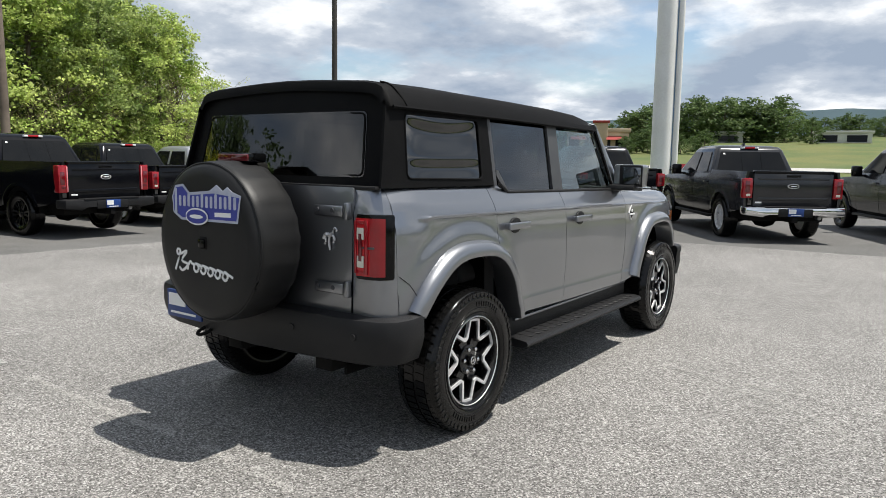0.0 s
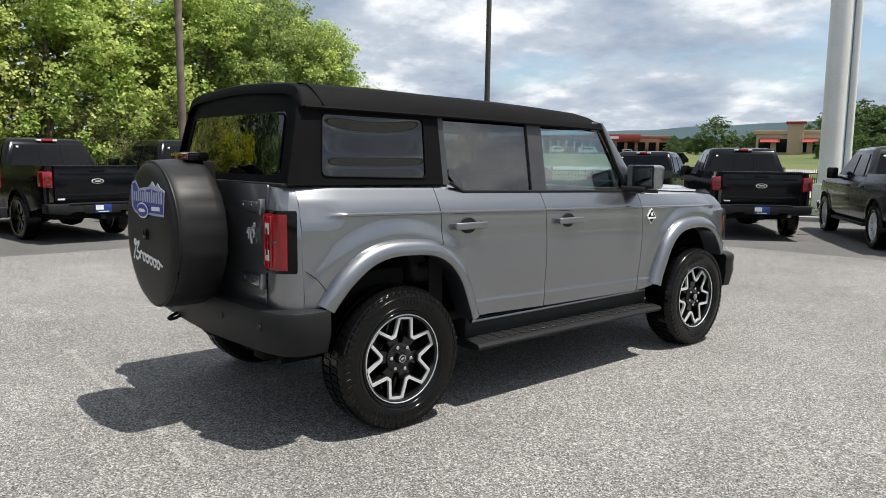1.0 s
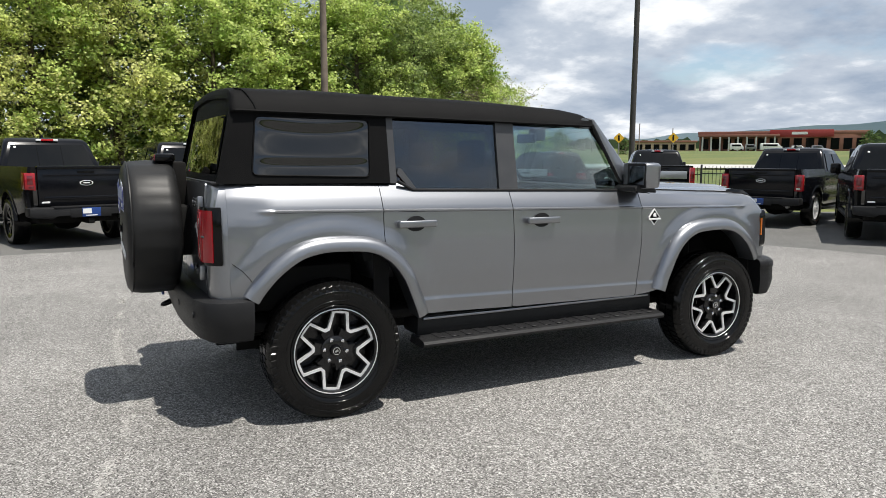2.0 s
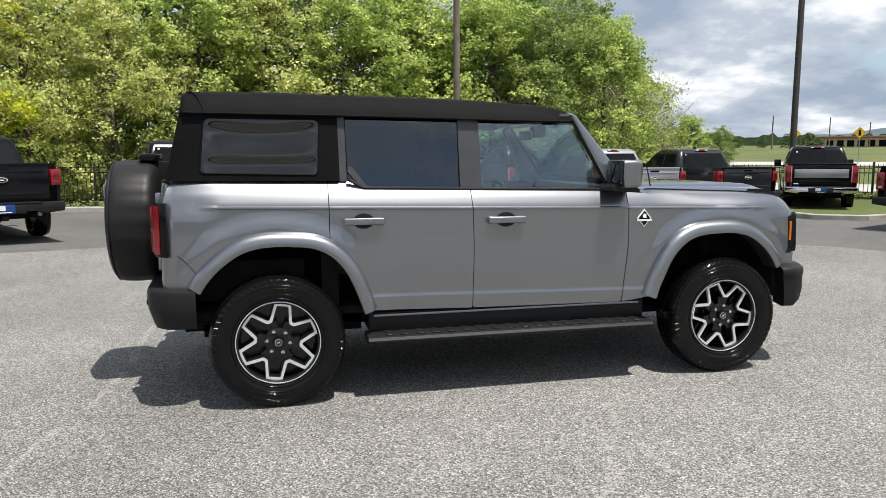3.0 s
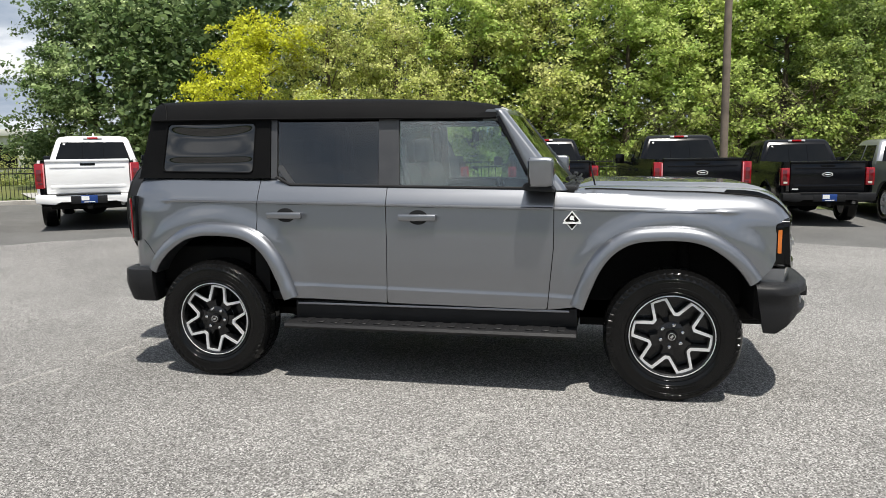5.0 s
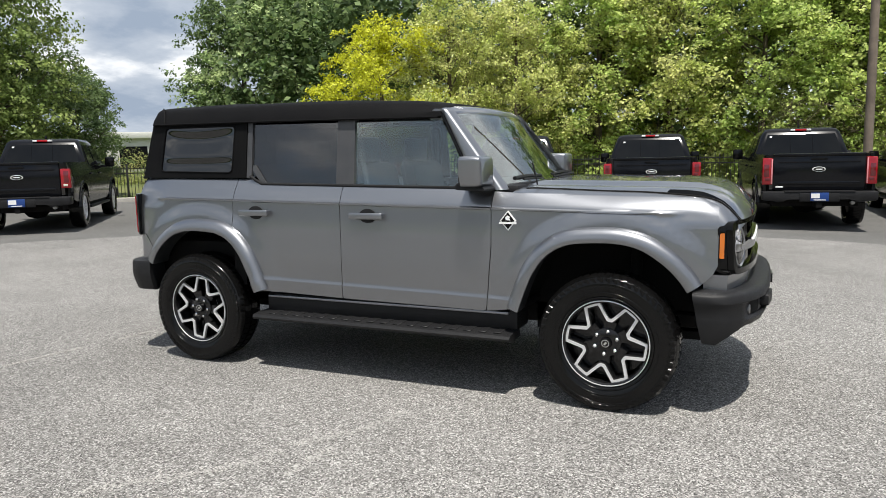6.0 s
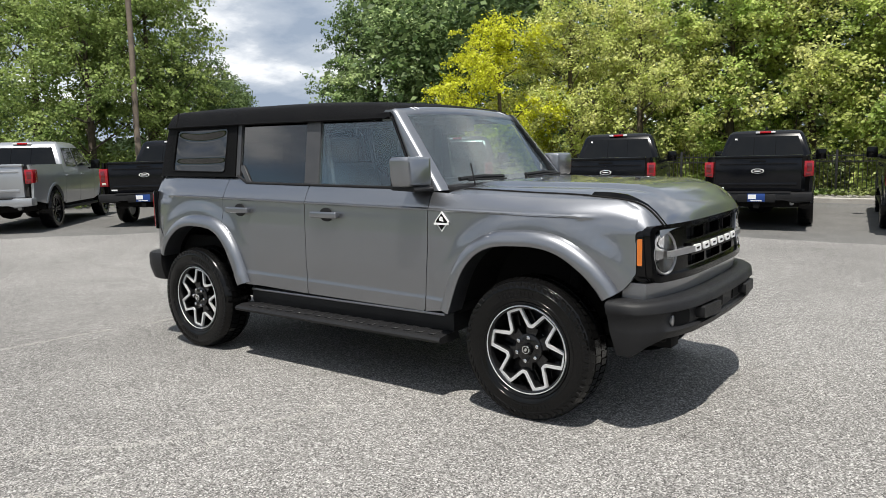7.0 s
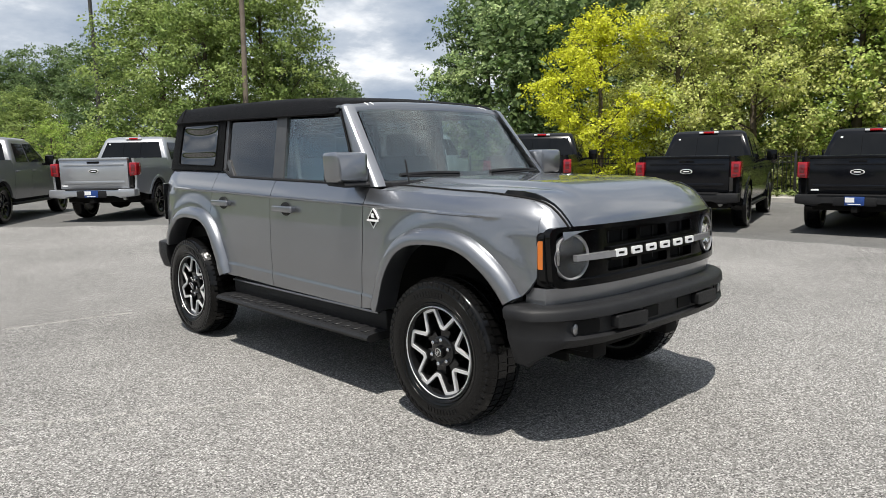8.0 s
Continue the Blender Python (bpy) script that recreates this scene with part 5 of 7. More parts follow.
def bumper(path, sec, slant=0.0):
    bm = bmesh.new()
    half = [Vector((x, y)) for x, y in path]
    full = half + [Vector((-p.x, p.y)) for p in half[-2::-1]]
    rows = []
    for k, p in enumerate(full):
        d = (full[min(k + 1, len(full) - 1)] - full[max(k - 1, 0)]).normalized()
        n = Vector((d.y, -d.x))
        if n.dot(p) < 0:
            n = -n
        row = []
        for a, z in sec:
            z = z(p) if callable(z) else z
            a = a(p) if callable(a) else a
            tuck = slant * max(0.0, 0.70 - z) * max(0.0, min(1.0, (2.20 - abs(p.y)) / 0.2))
            row.append((p.x + n.x * a - math.copysign(tuck * 0.35, p.x), p.y + n.y * a + tuck, z))
        rows.append(row)
    loft(bm, rows)
    return bm


fb = [(0.922, 1.925), (0.932, 2.00), (0.905, 2.09), (0.868, 2.128), (0.83, 2.165), (0.795, 2.186), (0.76, 2.205), (0.70, 2.235), (0.55, 2.275), (0.30, 2.295), (0.0, 2.30)]
low = lambda p: 0.422 + 0.085 * min(1.0, max(0.0, (p.y - 2.00) / 0.20))
sunk = lambda p: -0.003 - 0.023 * min(1.0, max(0.0, (0.80 - abs(p.x)) / 0.07))
front = part("front_bumper", bumper(fb, [(-0.16, 0.704), (-0.045, 0.700), (-0.012, 0.691), (0.0, 0.678), (0.004, 0.642), (sunk, 0.632), (sunk, lambda p: max(0.558, low(p) + 0.045)), (0.0, lambda p: max(0.544, low(p) + 0.035)), (-0.02, low), (-0.05, lambda p: low(p) - 0.012), (-0.16, low)], 0.18), PLASTIC, suv, "black moulded steel-style front bumper")


def nose(x):
    return interp(((0.0, 2.30), (0.30, 2.295), (0.55, 2.275), (0.70, 2.235), (0.83, 2.165)), abs(x))


for s in (1, -1):
    a = sorted((s * 0.26, s * 0.50))
    part("tow_pad", sheet(round_poly([(a[0], 0.562), (a[1], 0.570), (a[1], 0.632), (a[0], 0.628)], 0.012), lambda x, z: nose(x) + 0.018, thick=0.05, ys=0.08, axis="y"), PLASTIC, front)
    bm = bmesh.new()
    lathe(bm, [(-0.04, 0.026), (0.004, 0.028), (0.008, 0.022), (0.009, 0.0)], 20, "y", (0, 0, 0))
    for v in bm.verts:
        v.co = (s * 0.715 + v.co.x * 0.8, nose(0.715) + v.co.y - 0.026, 0.590 + v.co.z)
    part("fog_lamp", bm, STEEL, front)
    part("lamp_pocket", sheet(round_poly(sorted([(s * 0.58, 0.56), (s * 0.80, 0.565)]) + sorted([(s * 0.80, 0.632), (s * 0.58, 0.632)], reverse=True), 0.02), lambda x, z: nose(x) - 0.022, thick=0.01, ys=0.05, axis="y"), UNDER, front)
for x0, x1 in ((-0.235, -0.10), (0.10, 0.235)):
    part("bumper_slot", sheet([(x0, 0.57), (x1, 0.57), (x1, 0.628), (x0, 0.628)], lambda x, z: nose(x) - 0.021, thick=0.01, ys=0.1, axis="y"), UNDER, front)
part("bumper_core", boxes(((-0.80, 1.93, 0.47), (0.80, 2.10, 0.695), 0.03)), UNDER, suv)
part("skid_plate", boxes(((-0.45, 1.6, 0.39), (0.45, 2.08, 0.48), 0.03)), UNDER, suv)

# ---- tail
TAIL = -2.125
gate_o = round_poly([(-0.655, 0.700), (0.625, 0.700), (0.640, 1.30), (0.630, 1.328), (-0.66, 1.328)], 0.015)
gate = part("tailgate", sheet(gate_o, lambda x, z: TAIL - 0.012 + 0.02 * (x / 0.7) ** 2 + 0.012 * max(0, (z - 1.25) / 0.08), zs=(0.8, 0.9, 1.0, 1.1, 1.2, 1.27), ys=0.13, thick=-0.03, axis="y"), PAINT, suv)
for z in (0.835, 1.215):
    h = part("hinge", boxes(((0.400, TAIL - 0.024, z - 0.030), (0.595, TAIL - 0.008, z + 0.026), 0.010), ((0.600, TAIL - 0.030, z - 0.042), (0.634, TAIL + 0.005, z + 0.042), 0.010)), PAINT, gate)
    for x in (0.43, 0.53):
        bm = bmesh.new()
        lathe(bm, [(0, 0.012), (-0.005, 0.011), (-0.006, 0)], 12, "y", (x, TAIL - 0.024, z))
        part("hinge_bolt", bm, TRIM, h)
bm = bmesh.new()
for line, thick in (([(0.462, 1.072), (0.476, 1.094), (0.500, 1.092), (0.522, 1.100)], 0.011), ([(0.522, 1.104), (0.532, 1.128), (0.546, 1.124), (0.545, 1.112)], 0.0045), ([(0.470, 1.085), (0.474, 1.062), (0.466, 1.045)], 0.006),
                    ([(0.500, 1.086), (0.496, 1.056), (0.503, 1.020)], 0.006), ([(0.522, 1.094), (0.534, 1.074), (0.526, 1.056)], 0.006)):
    tube(bm, [(p.x, TAIL - 0.014, p.y) for p in spline([(a, b, 0) for a, b in line], 4)], thick, 6)
part("tail_badge", bm, BARLIGHT, gate, "plain bright badge shape")
for s in (1, -1):
    # rear corner post with its tail lamp
    bm = bmesh.new()
    rows = []
    for z in (0.705, 0.73, 0.9, 1.0, 1.1, 1.2, 1.26, 1.29, 1.31, 1.326, 1.332):
        xe = flank(-2.035, z) - 0.001
        inn = 0.862 - interp(SIDE, z - 0.003) if z > 1.19 else 0.0
        rows.append([(s * x, y, z) for x, y in ((0.635, TAIL + 0.03), (0.640, TAIL + 0.004 + inn * 0.4), (0.72, TAIL + inn * 0.5), (0.775 - inn * 0.5, TAIL + 0.008 + inn * 0.6), (0.815 - inn * 0.7, TAIL + 0.028 + inn * 0.5), (xe - 0.006, TAIL + 0.060), (xe, -2.030))])
    loft(bm, rows, close_u=False)
    part("rear_corner", bm, PAINT, suv)
    bm = bmesh.new()
    plan = [(0.682, TAIL - 0.012), (0.692, TAIL - 0.030), (0.77, TAIL - 0.026), (0.808, TAIL - 0.012), (0.832, TAIL + 0.012), (0.846, TAIL + 0.030), (0.855, TAIL + 0.046), (0.856, TAIL + 0.056), (0.83, TAIL + 0.060), (0.684, TAIL + 0.02)]
    rows = []
    for z, k in ((0.898, 0.94), (0.908, 1.0), (1.195, 1.0), (1.207, 0.95)):
        rows.append([(s * (0.76 + (x - 0.76) * k), TAIL + 0.03 + (y - TAIL - 0.03) * k, z) for x, y in plan])
    loft(bm, rows)
    lamp = part("tail_lamp", bm, GLOSS, suv, "upright red tail lamp in a black case")
    bm = bmesh.new()
    rows = []
    for z, k in ((0.915, 0.96), (0.922, 1.0), (1.183, 1.0), (1.190, 0.96)):
        rows.append([(s * x, y, z) for x, y in ((0.684, TAIL - 0.026), (0.694, TAIL - 0.036), (0.756, TAIL - 0.034), (0.776, TAIL - 0.030), (0.772, TAIL - 0.012), (0.70, TAIL + 0.0))])
    loft(bm, rows)
    part("red_lens", bm, SUVRED, lamp)
    bm = bmesh.new()
    loft(bm, [[(s * x, y, z) for x, y in ((0.777, TAIL - 0.031), (0.803, TAIL - 0.024), (0.824, TAIL - 0.004), (0.838, TAIL + 0.010), (0.832, TAIL + 0.016), (0.79, TAIL - 0.008))] for z in (0.915, 0.922, 1.183, 1.190)])
    part("side_lens", bm, REDLENS, lamp, "red lens wrapping the corner")
    xs = sorted((s * 0.700, s * 0.745))
    part("reverse_lens", boxes(((xs[0], TAIL - 0.0395, 0.955), (xs[1], TAIL - 0.030, 1.012), 0.004), ((xs[0], TAIL - 0.0395, 1.088), (xs[1], TAIL - 0.030, 1.145), 0.004)), WHITELENS, lamp)
    for x0, x1, z0, z1 in ((0.687, 0.700, 0.925, 1.18), (0.748, 0.768, 0.925, 1.18), (0.700, 0.748, 0.925, 0.942), (0.700, 0.748, 1.163, 1.18)):
        xs = sorted((s * x0, s * x1))
        part("light_bar", boxes(((xs[0], TAIL - 0.0415, z0), (xs[1], TAIL - 0.028, z1), 0.003)), REDLENS, lamp)
    xs = sorted((s * 0.712, s * 0.733))
    part("lens_bar", boxes(((xs[0], TAIL - 0.041, 0.985), (xs[1], TAIL - 0.030, 1.118), 0.003)), DARKRED, lamp)
    xs = sorted((s * 0.735, s * 0.80))
    part("side_strip", boxes(((xs[0], TAIL - 0.038, 1.046), (xs[1], TAIL - 0.020, 1.056), 0.002)), TRIM, lamp)

rbp = [(0.925, -1.925), (0.932, -2.03), (0.915, -2.11), (0.85, -2.175), (0.70, -2.215), (0.35, -2.235), (0.0, -2.24)]
rlow = lambda p: 0.495 - 0.02 * (1 - min(1, abs(p.x) / 0.8))
rear = part("rear_bumper", bumper(rbp, [(-0.16, 0.714), (-0.03, 0.716), (-0.006, 0.708), (0.0, 0.690), (0.002, 0.61), (-0.006, 0.57), (-0.03, rlow), (-0.05, lambda p: rlow(p) - 0.01), (-0.16, rlow)]), PLASTIC, suv, "black moulded rear bumper")
for x, y in ((0.72, -2.213), (-0.72, -2.213), (0.33, -2.238)):
    bm = bmesh.new()
    lathe(bm, [(0.01, 0.018), (-0.003, 0.017), (-0.004, 0.0)], 16, "y", (x, y, 0.625))
    part("park_sensor", bm, PLASTIC, rear)
part("tow_eye", tube(bmesh.new(), spline([(-0.41, -2.18, 0.515), (-0.425, -2.235, 0.49), (-0.41, -2.262, 0.478), (-0.38, -2.258, 0.478), (-0.36, -2.225, 0.49), (-0.36, -2.18, 0.515)], 4), 0.010, 8), UNDER, rear)
card = part("dealer_card", boxes(((-0.685, -2.262, 0.548), (-0.375, -2.248, 0.705), 0.004)), BLUEPLATE, rear, "blue and white dealer card")
part("card_print", boxes(((-0.665, -2.266, 0.615), (-0.51, -2.2625, 0.685))), WHITE, card)
part("card_print", boxes(((-0.65, -2.266, 0.570), (-0.42, -2.2625, 0.582))), WHITE, card)
bm = bmesh.new()
tube(bm, [(0.56, -1.7, 0.46), (0.58, -1.92, 0.47), (0.59, -2.02, 0.45)], 0.030, 12)
part("exhaust_tip", bm, UNDER, suv)

# ---- soft top
ROOF = ((-1.965, 1.842), (-1.5, 1.842), (-0.8, 1.832), (-0.2, 1.817), (0.2, 1.797), (0.36, 1.774), (0.42, 1.757))
EAVE = ((-1.965, 1.722), (-1.0, 1.712), (-0.2, 1.698), (0.36, 1.688))
bm = bmesh.new()
rows = []
for y in [-1.984, -1.980, -1.970, -1.95, -1.80] + list(np.linspace(-1.6, 0.2, 14)) + [0.30, 0.36, 0.405, 0.418]:
    t, e = interp(ROOF, y), interp(EAVE, y)
    crown = interp(((-1.0, 1.0), (0.0, 0.7), (0.34, 0.35)), y)
    sag = -0.010 * (0.5 + 0.5 * math.cos((y + 1.0) * 2 * math.pi / 0.98))
    tuck = 1.0
    if y < -1.96:
        # the rear edge folds down into the back panel
        t, e, tuck = t - {-1.984: 0.058, -1.980: 0.030, -1.970: 0.008}[y], e - 0.004, {-1.984: 0.972, -1.980: 0.985, -1.970: 0.996}[y]
    if y > 0.41:
        t -= 0.008
    xs = ((0.742, e - 0.012), (0.750, e), (0.738, e + 0.03), (0.712, t - 0.052), (0.690, t - 0.022), (0.655, t - 0.006), (0.58, t + 0.009 * crown + sag * 0.3), (0.40, t + 0.026 * crown + sag), (0.20, t + 0.036 * crown + sag), (0.0, t + 0.040 * crown + sag))
    row = [(x * tuck, y, z) for x, z in xs] + [(-x * tuck, y, z) for x, z in xs[-2::-1]]
    rows.append(row)
loft(bm, rows, close_u=False)
top = part("soft_top", bm, CLOTH, suv, "black cloth folding roof")
for s in (1, -1):
    bm = bmesh.new()
    tube(bm, [(s * 0.752, y, interp(EAVE, y) - 0.004) for y in np.linspace(-1.96, 0.40, 12)], 0.008, 6)
    part("drip_piping", bm, CLOTH, top)
for s in (1, -1):
    bm = bmesh.new()
    tube(bm, spline([(s * 0.655, -1.945, 1.84), (s * 0.69, -1.90, 1.825), (s * 0.735, -1.86, 1.755), (s * 0.752, -1.85, 1.722)], 4), 0.005, 6)
    part("corner_seam", bm, CLOTH, top)
    cloth = [(-2.075, 1.328), (-1.985, 1.722), (-1.092, 1.712), (-1.088, 1.320)]
    qx = lambda y, z: GLASS_X(z) + 0.012 - 0.25 * max(0, -1.90 - y) ** 1.6
    win = round_poly([(-1.888, 1.372), (-1.855, 1.692), (-1.198, 1.686), (-1.212, 1.356)], 0.035)
    part("quarter_cloth", sheet(cloth, qx, s, holes=(win,), zs=(1.4, 1.5, 1.6), ys=0.08, thick=0.015), CLOTH, top)
    # the flexible window sags in soft waves between its edges
    def film(y, z):
        u = min(1.0, abs((y + 1.53) / 0.33))
        edge = 1 - u ** 4
        # two slack folds hang across the film, the upper one bellying down in its middle
        def fold(at, wide, deep):
            return deep * 0.5 * (1 + math.tanh((z - at) / wide))
        bulge = fold(1.664 - 0.034 * (1 - u * u), 0.030, 0.042) + fold(1.450 - 0.006 * (1 - u * u), 0.022, 0.032) - 0.072 * min(1.0, max(0.0, (z - 1.365) / 0.325))
        return GLASS_X(z) + 0.008 + edge * bulge
    fo = round_poly([(-1.898, 1.364), (-1.863, 1.700), (-1.190, 1.694), (-1.204, 1.348)], 0.035)
    part("flexible_window", sheet(fo, film, s, zs=tuple(np.linspace(1.365, 1.69, 44)), ys=0.03, thick=0.004), FLEXI, top, "wavy dark flexible window film")
    bm = bmesh.new()
    w3 = [(y, z, 0) for y, z in win] + [(*win[0], 0)]
    tube(bm, [(s * (qx(p[0], p[1]) + 0.001), p[0], p[1]) for p in w3], 0.005, 6, cap=False)
    part("window_binding", bm, CLOTH, top)


def back(x, z):
    return -2.085 + (z - 1.325) * 0.235 + 0.05 * (abs(x) / 0.75) ** 4


rear_o = [(-0.772, 1.326), (-0.728, 1.724), (-0.69, 1.80), (-0.62, 1.840), (-0.30, 1.862), (0.30, 1.862), (0.62, 1.840), (0.69, 1.80), (0.728, 1.724), (0.772, 1.326)]
rear_w = round_poly([(-0.635, 1.385), (-0.595, 1.688), (0.595, 1.688), (0.635, 1.385)], 0.03)
part("rear_cloth", sheet(rear_o, back, holes=(rear_w,), zs=(1.4, 1.55, 1.7, 1.78), ys=0.1, thick=-0.012, axis="y"), CLOTH, top)
g = part("rear_window", sheet(round_poly([(-0.645, 1.375), (-0.605, 1.698), (0.605, 1.698), (0.645, 1.375)], 0.03), lambda x, z: back(x, z) - 0.003, zs=(1.5, 1.6), ys=0.15, thick=-0.004, axis="y", solid=True), DEEPGLASS, top, "dark smoked rear window")
g.visible_shadow = False
bm = bmesh.new()
tube(bm, [(x, back(x, z) - 0.004, z) for x, z in rear_w + rear_w[:1]], 0.005, 6, cap=False)
part("window_binding", bm, CLOTH, top)
part("belt_rail", boxes(((-0.76, -2.10, 1.318), (0.76, -2.06, 1.336), 0.006)), PLASTIC, suv)

# ---- spare wheel under its cover
SPX, SPZ = 0.0, 1.045
bm = bmesh.new()
prof = [(-2.19, 0.28), (-2.21, 0.37), (-2.235, 0.395), (-2.27, 0.400), (-2.36, 0.402), (-2.425, 0.400), (-2.450, 0.397), (-2.472, 0.389), (-2.492, 0.366), (-2.500, 0.32), (-2.502, 0.20), (-2.502, 0.0)]
lathe(bm, prof, 72, "y", (SPX, 0, SPZ))
for v in bm.verts:
    d = v.co - Vector((SPX, v.co.y, SPZ))
    if d.length > 0.3:
        a = math.atan2(d.z, d.x)
        v.co += d.normalized() * (0.004 * math.sin(a * 23) * max(0, min(1, (v.co.y + 2.46) / 0.1)) + 0.003 * noise.noise((a * 4, v.co.y * 9, 0)))
cover = part("spare_wheel_cover", bm, VINYL, suv, "black vinyl spare wheel cover", smooth=60)
bm = bmesh.new()
tube(bm, [(SPX + 0.391 * math.cos(t), -2.470, SPZ + 0.391 * math.sin(t)) for t in np.linspace(0, 2 * math.pi, 61)], 0.006, 6, cap=False)
part("cover_seam", bm, VINYL, cover)
FACE = -2.5025
part("camera_pocket", boxes(((SPX - 0.042, FACE - 0.002, 1.0), (SPX + 0.042, FACE + 0.03, 1.09), 0.02)), UNDER, cover)
part("rear_camera", boxes(((SPX - 0.030, FACE - 0.016, 1.02), (SPX + 0.020, FACE - 0.0025, 1.065), 0.01)), GLOSS, cover)


def decal(pts, depth, mat, name="cover_print", parent=cover, label=""):
    bm = bmesh.new()
    prism(bm, pts, "y", FACE - depth, FACE - depth - 0.0015)
    return part(name, bm, mat, parent, label)


lx, lz = 0.03, 1.225
decal([(lx - 0.265, lz - 0.04), (lx - 0.20, lz - 0.075), (lx + 0.235, lz - 0.070), (lx + 0.262, lz + 0.062), (lx + 0.20, lz + 0.078), (lx + 0.165, lz + 0.10), (lx + 0.13, lz + 0.080), (lx + 0.085, lz + 0.108), (lx + 0.03, lz + 0.078), (lx - 0.13, lz + 0.064),
       (lx - 0.18, lz + 0.105), (lx - 0.245, lz + 0.095), (lx - 0.272, lz + 0.04)], 0.0005, PALEPRINT, label="pale outline of a dealer print")
decal([(lx - 0.255, lz - 0.032), (lx - 0.19, lz - 0.062), (lx + 0.226, lz - 0.058), (lx + 0.250, lz + 0.052), (lx + 0.06, lz + 0.066), (lx - 0.13, lz + 0.050), (lx - 0.185, lz + 0.092), (lx - 0.238, lz + 0.085), (lx - 0.260, lz + 0.04)], 0.0025, BLUE, label="blue field of a dealer print")
for k in range(14):
    x = lx - 0.250 + k * 0.0352
    z0, z1 = (lz - 0.045, lz + 0.082) if k == 0 else (lz - 0.006, lz + (0.046 if k % 3 else 0.058) + 0.0006 * k)
    decal(round_poly([(x + 0.003, z0), (x + 0.022, z0), (x + 0.024, z1), (x + 0.005, z1)], 0.007, 2), 0.0045, PALEPRINT, label="plain pale bar")
for rx, rz, dep, mt in ((0.088, 0.042, 0.0085, WHITE), (0.080, 0.034, 0.0105, BLUE), (0.052, 0.010, 0.0125, WHITE)):
    decal([(lx - 0.065 + rx * math.cos(t), lz - 0.052 + rz * math.sin(t)) for t in np.linspace(0, 2 * math.pi, 33)[:-1]], dep, mt, label="plain oval print")
decal([(lx + 0.07, lz - 0.046), (lx + 0.19, lz - 0.043), (lx + 0.19, lz - 0.022), (lx + 0.07, lz - 0.025)], 0.0045, WHITE, label="plain pale bar")
# the white script becomes one plain running stroke of its size
sx, sz = -0.235, 0.896
run = [(sx, sz - 0.004), (sx + 0.045, sz + 0.09), (sx + 0.02, sz + 0.10), (sx + 0.03, sz + 0.075), (sx + 0.10, sz + 0.098), (sx + 0.055, sz + 0.048), (sx + 0.105, sz + 0.030), (sx + 0.06, sz - 0.004), (sx + 0.035, sz + 0.012)]
run2 = [(sx + 0.100, sz + 0.004), (sx + 0.122, sz + 0.046), (sx + 0.140, sz + 0.038)]
for k in range(5):
    x, d = sx + 0.172 + k * 0.056, sz - k * 0.005
    run2 += [(x + 0.020 * math.cos(t), d + 0.020 + 0.021 * math.sin(t)) for t in (2.4, 3.5, 4.7, 5.9, 7.0, 8.1)]
run2.append((sx + 0.455, sz - 0.002))
for r in (run, run2):
    bm = bmesh.new()
    tube(bm, [(p.x, FACE - 0.001, p.y) for p in spline([(a, b, 0) for a, b in r], 5)], 0.0072, 6)
    for v in bm.verts:
        v.co.y = FACE - 0.001 + (v.co.y - FACE + 0.001) * 0.35
    part("cover_print", bm, WHITE, cover, "plain white running stroke")
part("spare_carrier", boxes(((-0.20, -2.26, 0.88), (0.20, -2.10, 1.18), 0.03), ((-0.06, -2.24, 1.15), (0.06, -2.13, 1.44), 0.02)), UNDER, suv)
hb = part("high_brake_lamp", boxes(((-0.125, -2.315, 1.437), (0.125, -2.20, 1.487), 0.014)), GLOSS, suv)
part("brake_lens", boxes(((-0.118, -2.320, 1.444), (0.118, -2.305, 1.480), 0.006)), DARKRED, hb)

# ---- badge on the wing
by, bz = 0.890, 1.058
bx = max(flank(by + u, bz + v) for u in (-0.045, 0.0, 0.045) for v in (-0.05, 0.0, 0.05))


def plate(name, pts, x0, x1, mat, parent, label=""):
    bm = bmesh.new()
    prism(bm, pts, "x", bx + x0, bx + x1)
    return part(name, bm, mat, parent, label)


def diamond(w, h):
    return [(by, bz - h), (by + w, bz), (by, bz + h), (by - w, bz)]


badge = plate("wing_badge", diamond(0.050, 0.060), -0.012, 0.004, WHITE, suv, "white and black diamond badge")
plate("badge_field", diamond(0.041, 0.049), 0.0045, 0.0065, GLOSS, badge)
plate("badge_bar", [(by - 0.054, bz - 0.019), (by + 0.054, bz - 0.019), (by + 0.054, bz - 0.007), (by - 0.054, bz - 0.007)], 0.007, 0.009, WHITE, badge)
plate("badge_mark", [(by - 0.012, bz + 0.004), (by + 0.017, bz + 0.002), (by + 0.010, bz + 0.014), (by + 0.014, bz + 0.024), (by - 0.002, bz + 0.031), (by - 0.014, bz + 0.020)], 0.007, 0.009, WHITE, badge)

